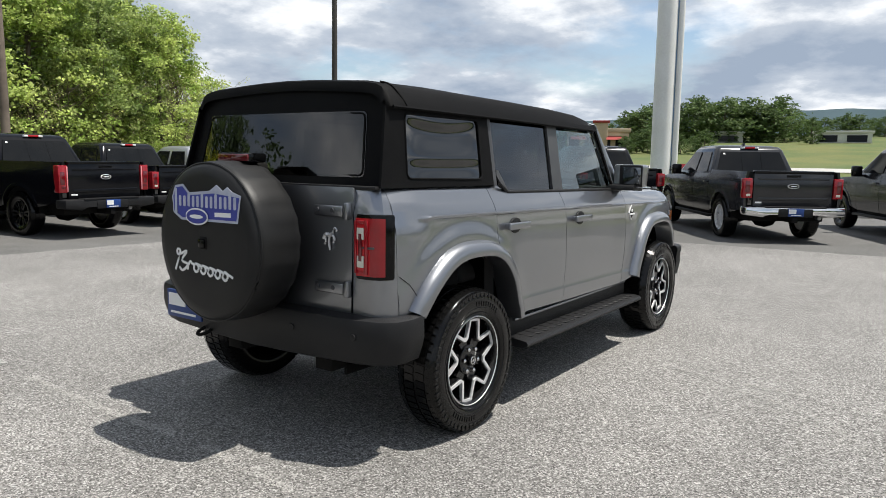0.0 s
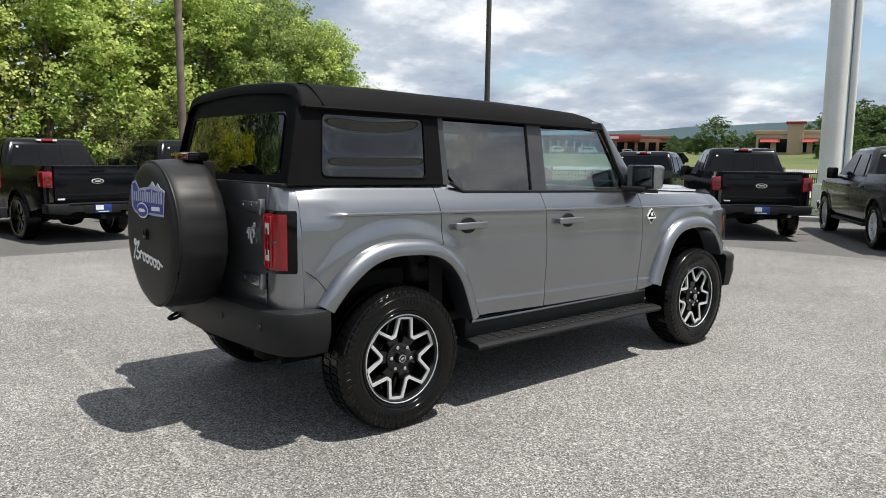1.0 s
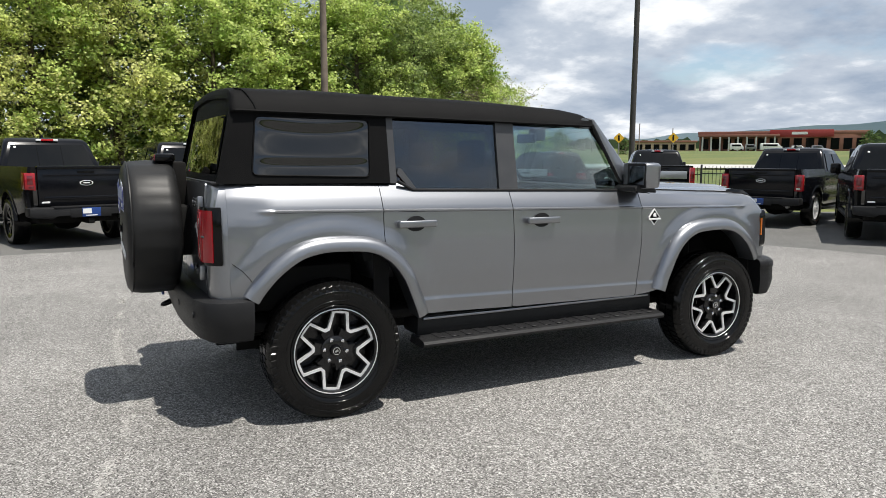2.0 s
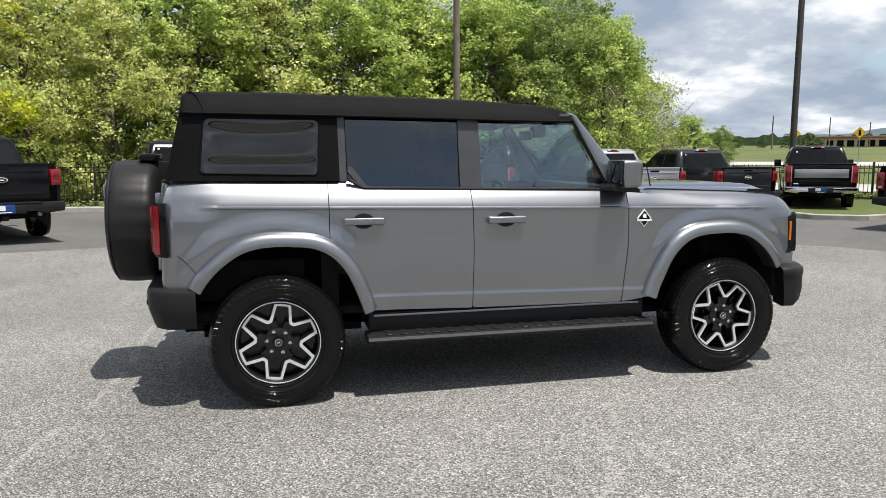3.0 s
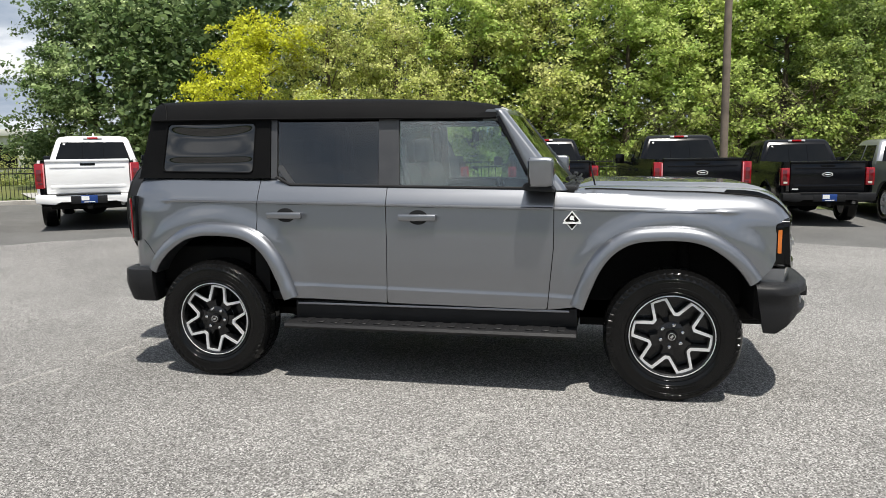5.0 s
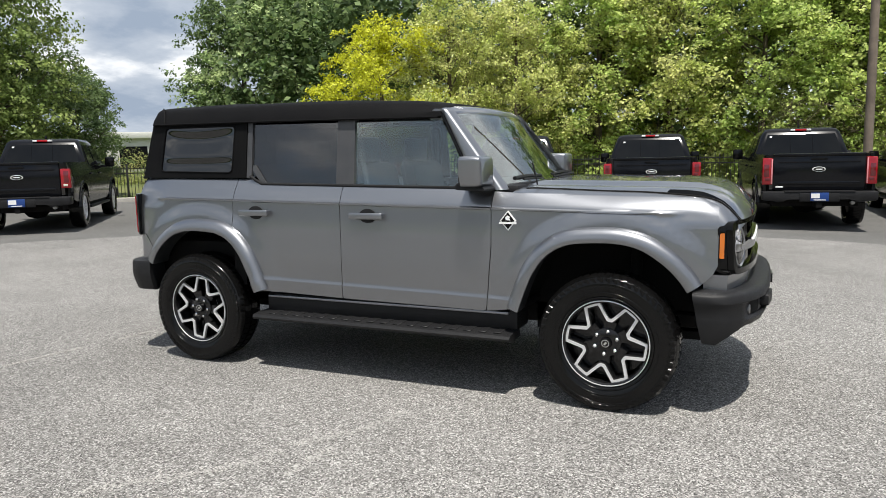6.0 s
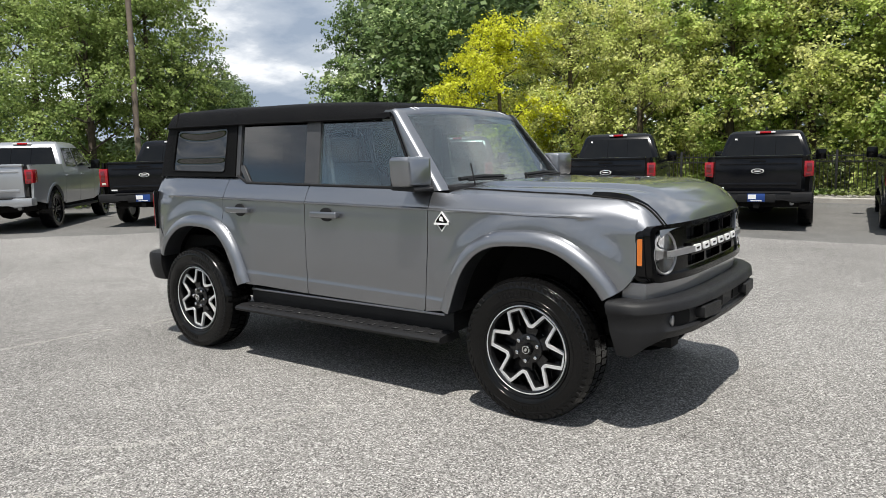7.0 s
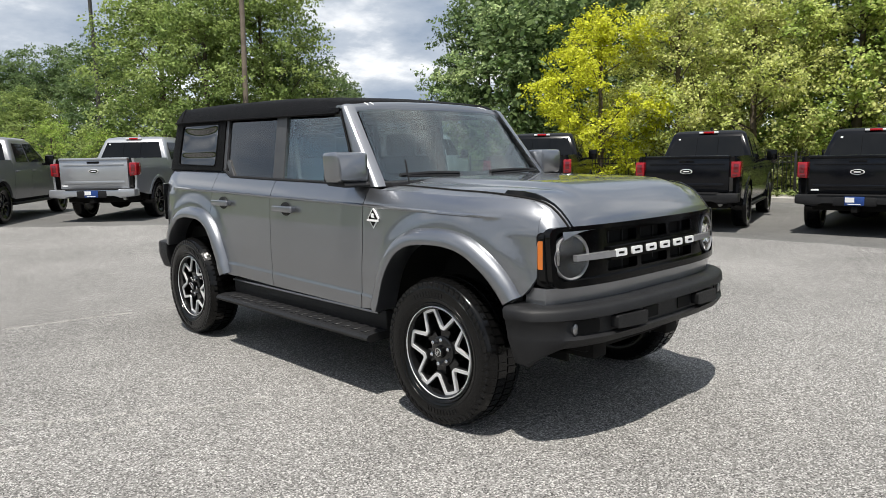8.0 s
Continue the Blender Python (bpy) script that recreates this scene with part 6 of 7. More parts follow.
# ---- chassis and cabin
part("floor_pan", boxes(((-0.78, -2.05, 0.50), (0.78, 0.95, 0.56), 0.02), ((-0.42, -2.05, 0.36), (-0.30, 2.1, 0.50), 0.01), ((0.30, -2.05, 0.36), (0.42, 2.1, 0.50), 0.01), ((-0.40, 0.95, 0.5), (0.40, 2.05, 0.95), 0.03)), UNDER, suv)
for cy in (AXLE_R, AXLE_F):
    bm = bmesh.new()
    lathe(bm, [(-0.72, 0.045), (-0.2, 0.05), (-0.12, 0.13), (0.12, 0.13), (0.2, 0.05), (0.72, 0.045)], 16, "x", (0, cy, HUB))
    part("axle", bm, UNDER, suv)
    for s in (1, -1):
        bm = bmesh.new()
        tube(bm, [(s * 0.52, cy + 0.08, HUB - 0.03), (s * 0.48, cy + 0.10, HUB + 0.48)], 0.035, 10)
        part("damper", bm, UNDER, suv)
part("dashboard", boxes(((-0.72, 0.42, 0.95), (0.72, 0.82, 1.20), 0.05)), PLASTIC, suv)
part("screen_display", boxes(((-0.14, 0.395, 1.06), (0.16, 0.42, 1.20), 0.01)), GLOSS, suv)
bm = bmesh.new()
tube(bm, [(-0.37 + 0.18 * math.cos(t), 0.33 - 0.06 * math.sin(t), 1.10 + 0.17 * math.sin(t)) for t in np.linspace(0, 2 * math.pi, 33)], 0.016, 8, cap=False)
wheel = part("steering_wheel", bm, PLASTIC, suv)
part("wheel_boss", boxes(((-0.44, 0.32, 1.05), (-0.30, 0.36, 1.14), 0.02), ((-0.54, 0.325, 1.09), (-0.20, 0.345, 1.115), 0.008), ((-0.385, 0.33, 1.0), (-0.355, 0.5, 1.1), 0.01)), PLASTIC, wheel)


def seat(x0, x1, y, nm):
    bm = bmesh.new()
    box(bm, (x0, y - 0.05, 0.72), (x1, y + 0.48, 0.86), 0.05, 3)
    st = part(nm, bm, SEATS, suv)
    bm = bmesh.new()
    prism(bm, round_poly([(y - 0.06, 0.80), (y + 0.08, 0.82), (y - 0.06, 1.40), (y - 0.17, 1.40)], 0.04), "x", x0 + 0.02, x1 - 0.02, 0.03, 3)
    part("backrest", bm, SEATS, st)
    n = 1 if x1 - x0 < 0.7 else 3
    for k in range(n):
        c = x0 + (x1 - x0) * (k + 0.5) / n
        part("headrest", boxes(((c - 0.13, y - 0.20, 1.40), (c + 0.13, y - 0.10, 1.585), 0.035, 3)), SEATS, st)


seat(-0.66, -0.12, -0.18, "driver_seat")
seat(0.12, 0.66, -0.18, "passenger_seat")
seat(-0.62, 0.62, -1.12, "rear_bench")
part("load_floor", boxes(((-0.70, -2.05, 0.60), (0.70, -1.30, 0.85), 0.02)), UNDER, suv)
bm = bmesh.new()
for s in (1, -1):
    tube(bm, [(s * 0.69, -0.28, 0.6), (s * 0.67, -0.28, 1.66), (s * 0.60, -0.28, 1.74)], 0.04, 10)
    tube(bm, [(s * 0.67, -1.15, 0.9), (s * 0.66, -1.15, 1.64), (s * 0.60, -1.15, 1.74)], 0.035, 10)
    tube(bm, [(s * 0.62, 0.34, 1.71), (s * 0.62, -1.90, 1.74)], 0.03, 8)
tube(bm, [(-0.62, -0.28, 1.74), (0.62, -0.28, 1.74)], 0.035, 10)
tube(bm, [(-0.62, -1.15, 1.74), (0.62, -1.15, 1.74)], 0.035, 10)
part("roll_cage", bm, PLASTIC, suv)
bm = bmesh.new()
tube(bm, [(0.655, -0.24, 1.60), (0.69, -0.10, 0.98), (0.66, 0.02, 0.72)], 0.018, 6)
part("seat_belt", bm, SEATS, suv)

# ---- wheels
SUV_TYRE = tyre_mesh(0.393, 0.248, 0.238)


def suv_rim():
    bm = bmesh.new()
    lathe(bm, [(-0.11, 0.232), (0.085, 0.236), (0.100, 0.247), (0.108, 0.243), (0.098, 0.230), (0.05, 0.222), (0.0, 0.215), (-0.005, 0.0)], 60, "x", cap=False)
    barrel = finish(bm, "barrel", RIMBLACK, 30)
    # six forked spokes drawn by one continuous machined band with bevelled black flanks
    def star(k):
        out = []
        for i in range(6):
            a = math.pi * 2 * i / 6
            for r, t in ((0.2355, -0.200), (0.2355, 0.200), (0.1400, math.pi / 6 - 0.05), (0.1400, math.pi / 6 + 0.05)):
                out.append(Vector((r * math.cos(a + t), r * math.sin(a + t))))
        # every side moves in by k, corners stay sharp
        n, moved = len(out), []
        for i in range(n):
            p, q, r = out[i - 1], out[i], out[(i + 1) % n]
            u, v = (q - p).normalized(), (r - q).normalized()
            m = Vector((-u.y - v.y, u.x + v.x)).normalized()
            moved.append(tuple(q + m * k / max(0.35, m.dot(Vector((-u.y, u.x))))))
        return round_poly(moved, 0.006, 3)
    def ringmesh(o, i, x0, x1, name, mat):
        bm = bmesh.new()
        n = len(o)
        vs = [[bm.verts.new((x, *p)) for p in q] for q, x in ((o, x0), (o, x1), (i, x1), (i, x0))]
        for a, b in zip(vs, vs[1:] + vs[:1]):
            for k in range(n):
                bm.faces.new((a[k], a[(k + 1) % n], b[(k + 1) % n], b[k]))
        bmesh.ops.recalc_face_normals(bm, faces=bm.faces)
        return finish(bm, name, mat, 25)
    band = ringmesh(star(0.0), star(0.0160), 0.070, 0.088, "machined_band", MACHINED)
    web = ringmesh(star(0.0008), star(0.0235), 0.02, 0.0795, "spoke_web", RIMBLACK)
    bm = bmesh.new()
    for i in (0,):
        a = math.pi * 2 * (i + 0.5) / 6
        vs = []
        for x in (0.01, 0.062):
            for r, t in ((0.045, -0.5), (0.125, -0.30), (0.125, 0.30), (0.045, 0.5)):
                vs.append(bm.verts.new((x, r * math.cos(a + t), r * math.sin(a + t))))
        for f in ((4, 5, 6, 7), (0, 1, 5, 4), (2, 3, 7, 6), (1, 2, 6, 5)):
            bm.faces.new([vs[j] for j in f])
    spoke = finish(bm, "inner_spoke", RIMBLACK, 30)
    bm = bmesh.new()
    lathe(bm, [(0.0, 0.085), (0.070, 0.080), (0.074, 0.072), (0.074, 0.0)], 32, "x")
    hub = finish(bm, "hub", RIMBLACK, 30)
    bm = bmesh.new()
    lathe(bm, [(0.07, 0.034), (0.098, 0.031), (0.101, 0.026), (0.101, 0.0)], 28, "x")
    cap = finish(bm, "centre_cap", GLOSS, 30)
    bm = bmesh.new()
    lathe(bm, [(0.1015, 0.023), (0.1035, 0.022), (0.1035, 0.018), (0.1015, 0.017)], 28, "x", closed=True)
    box(bm, (0.1012, -0.010, -0.006), (0.1035, 0.010, 0.006))
    mark = finish(bm, "cap_mark", CHROME, 30)
    bm = bmesh.new()
    lathe(bm, [(0.094, 0.2475), (0.1095, 0.2455), (0.1105, 0.2415), (0.100, 0.2385)], 60, "x", cap=False)
    lip = finish(bm, "rim_lip", MACHINED, 30)
    bm = bmesh.new()
    lathe(bm, [(-0.03, 0.17), (-0.01, 0.17), (-0.008, 0.09), (0.0, 0.08)], 40, "x", cap=False)
    disc = finish(bm, "brake_disc", STEEL, 30)
    return spoke, barrel, band, web, hub, cap, mark, lip, disc


RIM_PARTS = suv_rim()
bm = bmesh.new()
lathe(bm, [(0.070, 0.0115), (0.092, 0.0110), (0.096, 0.007), (0.096, 0.0)], 8, "x")
LUG_NUT = finish(bm, "lug_nut", CHROME, 30)
bm = bmesh.new()
prism(bm, [(0.302, 0.0), (0.328, 0.003), (0.328, 0.016), (0.302, 0.0135)], "x", 0.1215, 0.1275, 0.0015, 1)
SIDE_BAR = finish(bm, "sidewall_bar", RUBBER, 30)
bm = bmesh.new()
prism(bm, [(0.349, 0.0), (0.376, 0.004), (0.376, 0.026), (0.356, 0.024), (0.354, 0.014), (0.349, 0.012)], "x", 0.1100, 0.1235, 0.0025, 1)
SHOULDER_LUG = finish(bm, "shoulder_lug", RUBBER, 30)
RINGS = []
for r, x in ((0.264, 0.1155), (0.292, 0.1215), (0.343, 0.1205)):
    bm = bmesh.new()
    lathe(bm, [(x - 0.004, r - 0.004), (x + 0.0022, r - 0.0025), (x + 0.003, r), (x + 0.0022, r + 0.0025), (x - 0.004, r + 0.004)], 72, "x", closed=True)
    RINGS.append(finish(bm, "sidewall_ring", RUBBER, 60))


def tread_meshes(r, w, blocks):
    """The four blocks of one pitch of the tread; the wheel repeats them round its rim."""
    h, span, out = w / 2, 2 * math.pi / blocks, []
    for x0, x1, off, frac in ((-h * 0.97, -h * 0.58, 0.0, 0.74), (-h * 0.50, -h * 0.06, 0.5, 0.78), (h * 0.06, h * 0.50, 0.2, 0.78), (h * 0.58, h * 0.97, 0.6, 0.74)):
        bm = bmesh.new()
        vs = []
        for top in (0, 1):
            for x, t in ((x0, 0), (x1, 0.14), (x1, frac + 0.14), (x0, frac)):
                a = span * (t + off)
                q = (r * 1.006 if top else r * 0.972) - (0.020 if abs(x) > h * 0.9 else 0.0)
                vs.append(bm.verts.new((x, q * math.cos(a), q * math.sin(a))))
        for f in ((4, 5, 6, 7), (0, 4, 7, 3), (1, 2, 6, 5), (0, 1, 5, 4), (3, 7, 6, 2)):
            bm.faces.new([vs[i] for i in f])
        out.append(finish(bm, "tread_block", RUBBER, 35))
    return out


TREAD = tread_meshes(0.393, 0.248, 58)
for cy, spin in ((AXLE_R, 22), (AXLE_F, 50.5)):
    for s in (1, -1):
        w = new("wheel")
        w.parent, w.matrix_basis = suv, pose(s * 0.820, cy, 0.3845, spin if s > 0 else 0, 0, 0) @ pose(0, 0, 0, 0, 0, 0 if s > 0 else 180)

        def fit(me, turn=0.0, at=(0, 0, 0)):
            o = new(me.name.split(".")[0], me)
            o.parent, o.matrix_basis = w, pose(*at, math.degrees(turn), 0, 0)

        fit(SUV_TYRE)
        for me in RINGS:
            fit(me)
        for me in RIM_PARTS[1:]:
            fit(me)
        for k in range(6):
            fit(RIM_PARTS[0], math.pi * k / 3)
        for k in range(6):
            a = math.pi * 2 * (k + 0.5) / 6
            fit(LUG_NUT, 0, (0, 0.066 * math.cos(a), 0.066 * math.sin(a)))
        for k in range(20):
            fit(SIDE_BAR, 0.5 + k * 0.075 if k < 10 else 3.6 + (k - 10) * 0.075)
        for k in range(58):
            fit(SHOULDER_LUG, 2 * math.pi * (k + 0.55) / 58)
            for me in TREAD:
                fit(me, 2 * math.pi * k / 58)


# ---------------------------------------------------------------- trees
def leaf_cloud(name, centres, sizes, mat, rng, spread=0.75, out=None):
    """Many small pointed leaves, each a bent diamond of two triangles, round the given centres."""
    n = len(centres)
    d = rng.normal(size=(n, 3))
    d[:, 2] = d[:, 2] * 0.6 - 0.15
    d /= np.linalg.norm(d, axis=1)[:, None]
    up = rng.normal(size=(n, 3)) * spread + np.array([0, 0, 1.0])
    s = np.cross(d, up)
    s /= np.linalg.norm(s, axis=1)[:, None] + 1e-9
    nrm = np.cross(s, d)
    if out is not None:
        # leaves turn their faces outwards and up, to the light
        nrm = out * 0.45 + np.array([0, 0, 0.55]) + rng.normal(size=(n, 3)) * 0.62
        nrm /= np.linalg.norm(nrm, axis=1)[:, None]
        d = d - nrm * np.sum(d * nrm, axis=1)[:, None]
        d /= np.linalg.norm(d, axis=1)[:, None] + 1e-9
        s = np.cross(d, nrm)
    L = sizes[:, None]
    v = np.empty((n, 4, 3))
    v[:, 0] = centres - d * L * 0.5
    v[:, 1] = centres + s * L * 0.36 + nrm * L * 0.08
    v[:, 2] = centres + d * L * 0.5
    v[:, 3] = centres - s * L * 0.36 + nrm * L * 0.08
    me = bpy.data.meshes.new(name)
    me.vertices.add(n * 4)
    me.vertices.foreach_set("co", v.reshape(-1).astype(np.float32))
    me.loops.add(n * 4)
    me.loops.foreach_set("vertex_index", np.arange(n * 4, dtype=np.int32))
    me.polygons.add(n)
    me.polygons.foreach_set("loop_start", np.arange(0, n * 4, 4, dtype=np.int32))
    me.update(calc_edges=True)
    me.materials.append(mat)
    return me


SHAPES = {  # width, lowest leaves, leaf count, leaf size, bare twigs, lumps
    "dark": (0.31, 0.06, 29000, 0.105, 0.1, 78),
    "mid": (0.30, 0.05, 35000, 0.091, 0.1, 88),
    "light": (0.29, 0.05, 33000, 0.100, 0.1, 82),
    "pale": (0.33, 0.20, 30000, 0.110, 0.1, 78),
    "olive": (0.33, 0.04, 31000, 0.092, 0.5, 84),
    "yellow": (0.39, 0.06, 25000, 0.108, 0.2, 70),
    "far": (0.36, 0.02, 3600, 0.30, 0.1, 80),
    "brush": (0.48, 0.02, 4600, 0.075, 1.0, 50),
    "bush": (0.58, 0.0, 9000, 0.12, 0.2, 40),
}


def tree(kind, seed, label, category="tree"):
    """A tree eight metres tall: tapered trunk, forking limbs, and a crown of leaves in uneven lumps with gaps between."""
    rng = np.random.default_rng(seed)
    width, low, count, size, bare, lumps = SHAPES[kind]
    H = 8.0
    root = thing("bush" if category == "bush" else "tree", label, category, "trees behind the fence")
    bm = bmesh.new()
    bend = rng.normal(size=2) * 0.25
    axis = [Vector((bend[0] * math.sin(t * 2.2), bend[1] * math.sin(t * 1.7), H * 0.86 * t)) for t in np.linspace(0, 1, 9)]
    tube(bm, axis, [0.15 * (1 - 0.85 * t) + 0.012 for t in np.linspace(0, 1, 9)], 9)
    part("trunk", bm, BARK, root)
    tips = []
    bm = bmesh.new()
    for k in range(24 if bare < 0.9 else 46):
        t = rng.uniform(0.10, 0.95)
        a = rng.uniform(0, 2 * math.pi)
        p = axis[0].lerp(axis[-1], t)
        crown = math.sin(min(1.0, (t * 0.95 + 0.16)) * math.pi) ** 0.6
        reach = H * width * crown * rng.uniform(0.55, 1.05)
        q = p + Vector((math.cos(a) * reach, math.sin(a) * reach, reach * rng.uniform(0.25, 0.9)))
        mid = p.lerp(q, 0.5) + Vector((*rng.normal(size=2) * 0.15, 0.10))
        tube(bm, [p, mid, q], [0.045 * (1.15 - t), 0.026, 0.008], 5, cap=False)
        tips += [q, mid]
        for _ in range(2 if bare < 0.4 else 6):
            e = mid.lerp(q, rng.uniform(0, 1))
            f = e + Vector(rng.normal(size=3) * 0.45) + Vector((0, 0, 0.25))
            tube(bm, [e, e.lerp(f, 0.5) + Vector(rng.normal(size=3) * 0.06), f], [0.014, 0.009, 0.004], 4, cap=False)
            tips.append(f)
    part("branchwork", bm, DEADWOOD if bare > 0.9 else BARK, root)
    centres, radius = [], []
    for k in range(lumps):
        t = low + (1.0 - low) * rng.uniform() ** 1.15
        prof = math.sin(min(1.0, 0.12 + 0.90 * t) * math.pi) ** 0.55 if category != "bush" else math.cos(t * math.pi / 2) ** 0.5
        r = H * width * prof * math.sqrt(rng.uniform(0.25, 1.0)) * rng.uniform(0.8, 1.08)
        a = rng.uniform(0, 2 * math.pi)
        centres.append((r * math.cos(a) + bend[0] * t, r * math.sin(a) + bend[1] * t, max(0.25, H * t * 0.95)))
        radius.append(rng.uniform(0.28, 0.72))
    for q in tips:
        centres.append(tuple(q))
        radius.append(rng.uniform(0.18, 0.42))
    centres, radius = np.array(centres), np.array(radius)
    # each lump is a handful of leafy sprays that reach out, rise a little and hang at their ends
    per = 7
    start = np.repeat(centres, per, axis=0)
    rad = np.repeat(radius, per)
    m = len(start)
    start = start + rng.normal(size=(m, 3)) * (rad * 0.42)[:, None] * np.array([1.0, 1.0, 0.8])
    way = rng.normal(size=(m, 3)) * 0.55
    way[:, :2] += start[:, :2] / (np.linalg.norm(start[:, :2], axis=1)[:, None] + 0.3)
    way[:, 2] = way[:, 2] * 0.6 + 0.22
    way /= np.linalg.norm(way, axis=1)[:, None]
    reach = rad * rng.uniform(0.8, 1.7, size=m)
    share = reach ** 1.4
    pick = rng.choice(m, size=count, p=share / share.sum())
    t = rng.uniform(size=count) ** 0.8
    thin = (0.30 * (1.05 - t) * rad[pick] + 0.05)[:, None]
    d = rng.normal(size=(count, 3))
    at = start[pick] + way[pick] * (t * reach[pick])[:, None] + d * thin * np.array([1.0, 1.0, 0.65])
    at[:, 2] -= 0.30 * reach[pick] * t * t
    at[:, 2] = np.maximum(at[:, 2], 0.06)
    d /= np.linalg.norm(d, axis=1)[:, None]
    face_out = d * 0.35 + way[pick] * 0.4
    face_out[:, :2] += at[:, :2] / (np.linalg.norm(at[:, :2], axis=1)[:, None] + 0.3)
    me = leaf_cloud("crown", at, size * rng.uniform(0.6, 1.5, size=count), LEAFMAT[kind], rng, out=face_out)
    crown = new("crown", me)
    crown.parent = root
    return root


TREE_LABELS = {
    "dark": "tall dark green broadleaf tree behind the fence",
    "mid": "green broadleaf tree behind the fence",
    "light": "bright green young broadleaf tree behind the fence",
    "pale": "pale green tree with silvery leaf undersides",
    "olive": "olive green tree with fine leaves and grey twigs",
    "yellow": "yellow-green leafy tree at the wood's edge",
    "brush": "sparse twiggy brush with few leaves",
    "bush": "low green bush at the wood's edge",
}
PLANTS = [
    (-7.9, -54.8, 8.3, "dark"),
    (-9.7, -49.2, 8.4, "dark"),
    (-10.5, -43.8, 8.2, "dark"),
    (-10.8, -36.9, 8.1, "dark"),
    (-8.6, -24.9, 9.2, "mid"),
    (-8.9, -21.5, 8.4, "mid"),
    (-11.7, -22.3, 9.4, "mid"),
    (-14.1, -23.2, 6.9, "dark"),
    (-16.3, -24.0, 5.4, "dark"),
    (-5.0, -26.2, 3.3, "bush"),
    (-6.0, -23.8, 2.8, "bush"),
    (-3.6, -32.7, 5.5, "mid"),
    (-4.5, -29.4, 4.5, "mid"),
    (-26.1, -23.4, 11.2, "dark"),
    (-26.7, -21.3, 11.0, "pale"),
    (-32.2, -21.2, 14.2, "dark"),
    (-18.6, -10.8, 6.6, "yellow"),
    (-21.0, -8.9, 7.7, "olive"),
    (-21.2, -6.4, 7.5, "olive"),
    (-23.3, -4.0, 8.6, "light"),
    (-24.1, -1.3, 9.2, "olive"),
    (-23.1, 1.8, 8.4, "light"),
    (-24.8, 4.7, 9.3, "light"),
    (-22.4, 6.9, 8.0, "light"),
    (-22.7, 9.5, 7.6, "mid"),
    (-21.9, 11.7, 7.0, "light"),
    (-31.7, 15.5, 9.3, "light"),
    (-30.2, 11.1, 10.6, "light"),
    (-27.0, 11.1, 7.9, "light"),
    (-31.4, 13.6, 10.4, "mid"),
    (-30.1, 16.5, 7.2, "brush"),
    (-25.3, 12.6, 4.5, "brush"),
    (-29.5, 17.7, 4.9, "brush"),
    (-21.9, 3.2, 3.8, "brush"),
    (-22.1, 5.6, 4.4, "brush"),
    (-21.7, 8.2, 4.8, "brush"),
    (-22.2, 10.2, 5.2, "brush"),
    (-23.0, 12.6, 5.4, "brush"),
    (-25.0, 14.6, 5.8, "brush"),
    (-31.9, 21.6, 3.7, "light"),
    (-34.3, 25.2, 3.0, "mid"),
]
protos = {}
rng_t = random.Random(11)
for k, (x, y, h, kind) in enumerate(PLANTS):
    key = (kind, rng_t.randrange(2) if kind in ("mid", "light", "dark", "olive") else 0)
    m = pose(x, y, rise(x, y) - 0.1, 0, 0, rng_t.uniform(0, 360)) @ Matrix.Diagonal((h / 8 * rng_t.uniform(0.95, 1.2), h / 8 * rng_t.uniform(0.95, 1.2), h / 8, 1))
    if key in protos:
        c = copy_thing(protos[key], pose(0, 0, 0))
        c.matrix_basis = m
    else:
        protos[key] = tree(kind, 31 + 7 * len(protos), TREE_LABELS[kind], "bush" if kind == "bush" else "tree")
        protos[key].matrix_basis = m

# undergrowth along the foot of the wood, too tangled to count
rng_u = np.random.default_rng(5)
bed = far_out([(-7, -37), (-17.5, -32.5), (-27.5, -25.5), (-29.5, -18.0), (-24.5, -10.5), (-21.6, -2.0), (-20.4, 5.0), (-20.2, 10.5), (-20.9, 13.5)])
pts = []
for a, b in zip(bed, bed[1:]):
    a, b = np.array(a), np.array(b)
    n = int(np.linalg.norm(b - a) * 1500)
    q = a + (b - a) * rng_u.uniform(size=(n, 1)) + rng_u.normal(size=(n, 2)) * 0.75
    hump = 1.1 + 0.7 * np.sin(q[:, 0] * 1.9 + q[:, 1] * 1.3) + 0.5 * np.sin(q[:, 1] * 3.7)
    z = np.abs(rng_u.uniform(size=n)) ** 0.8 * np.clip(hump, 0.4, 2.4)
    pts.append(np.column_stack([q, z]))
pts = np.concatenate(pts)
under = new("undergrowth", leaf_cloud("undergrowth", pts, 0.088 * rng_u.uniform(0.6, 1.5, size=len(pts)), LEAFMAT["brush"], rng_u))
tagged(under, "tangled green undergrowth along the fence", "undergrowth", kind="stuff")

# deep wood behind the first trees; its dark leaf colour stands in for shade
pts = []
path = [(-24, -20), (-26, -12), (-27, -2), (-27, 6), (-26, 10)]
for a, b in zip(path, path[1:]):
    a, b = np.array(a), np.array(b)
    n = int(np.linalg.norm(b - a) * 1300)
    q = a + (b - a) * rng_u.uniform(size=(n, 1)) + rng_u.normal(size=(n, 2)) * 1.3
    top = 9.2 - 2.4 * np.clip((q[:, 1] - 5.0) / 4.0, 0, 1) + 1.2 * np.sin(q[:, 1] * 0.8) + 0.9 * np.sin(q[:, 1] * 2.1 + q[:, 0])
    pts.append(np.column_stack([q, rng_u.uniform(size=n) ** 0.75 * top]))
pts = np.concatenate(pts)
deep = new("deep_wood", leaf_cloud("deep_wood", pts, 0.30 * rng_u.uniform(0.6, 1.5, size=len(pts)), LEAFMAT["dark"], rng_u))
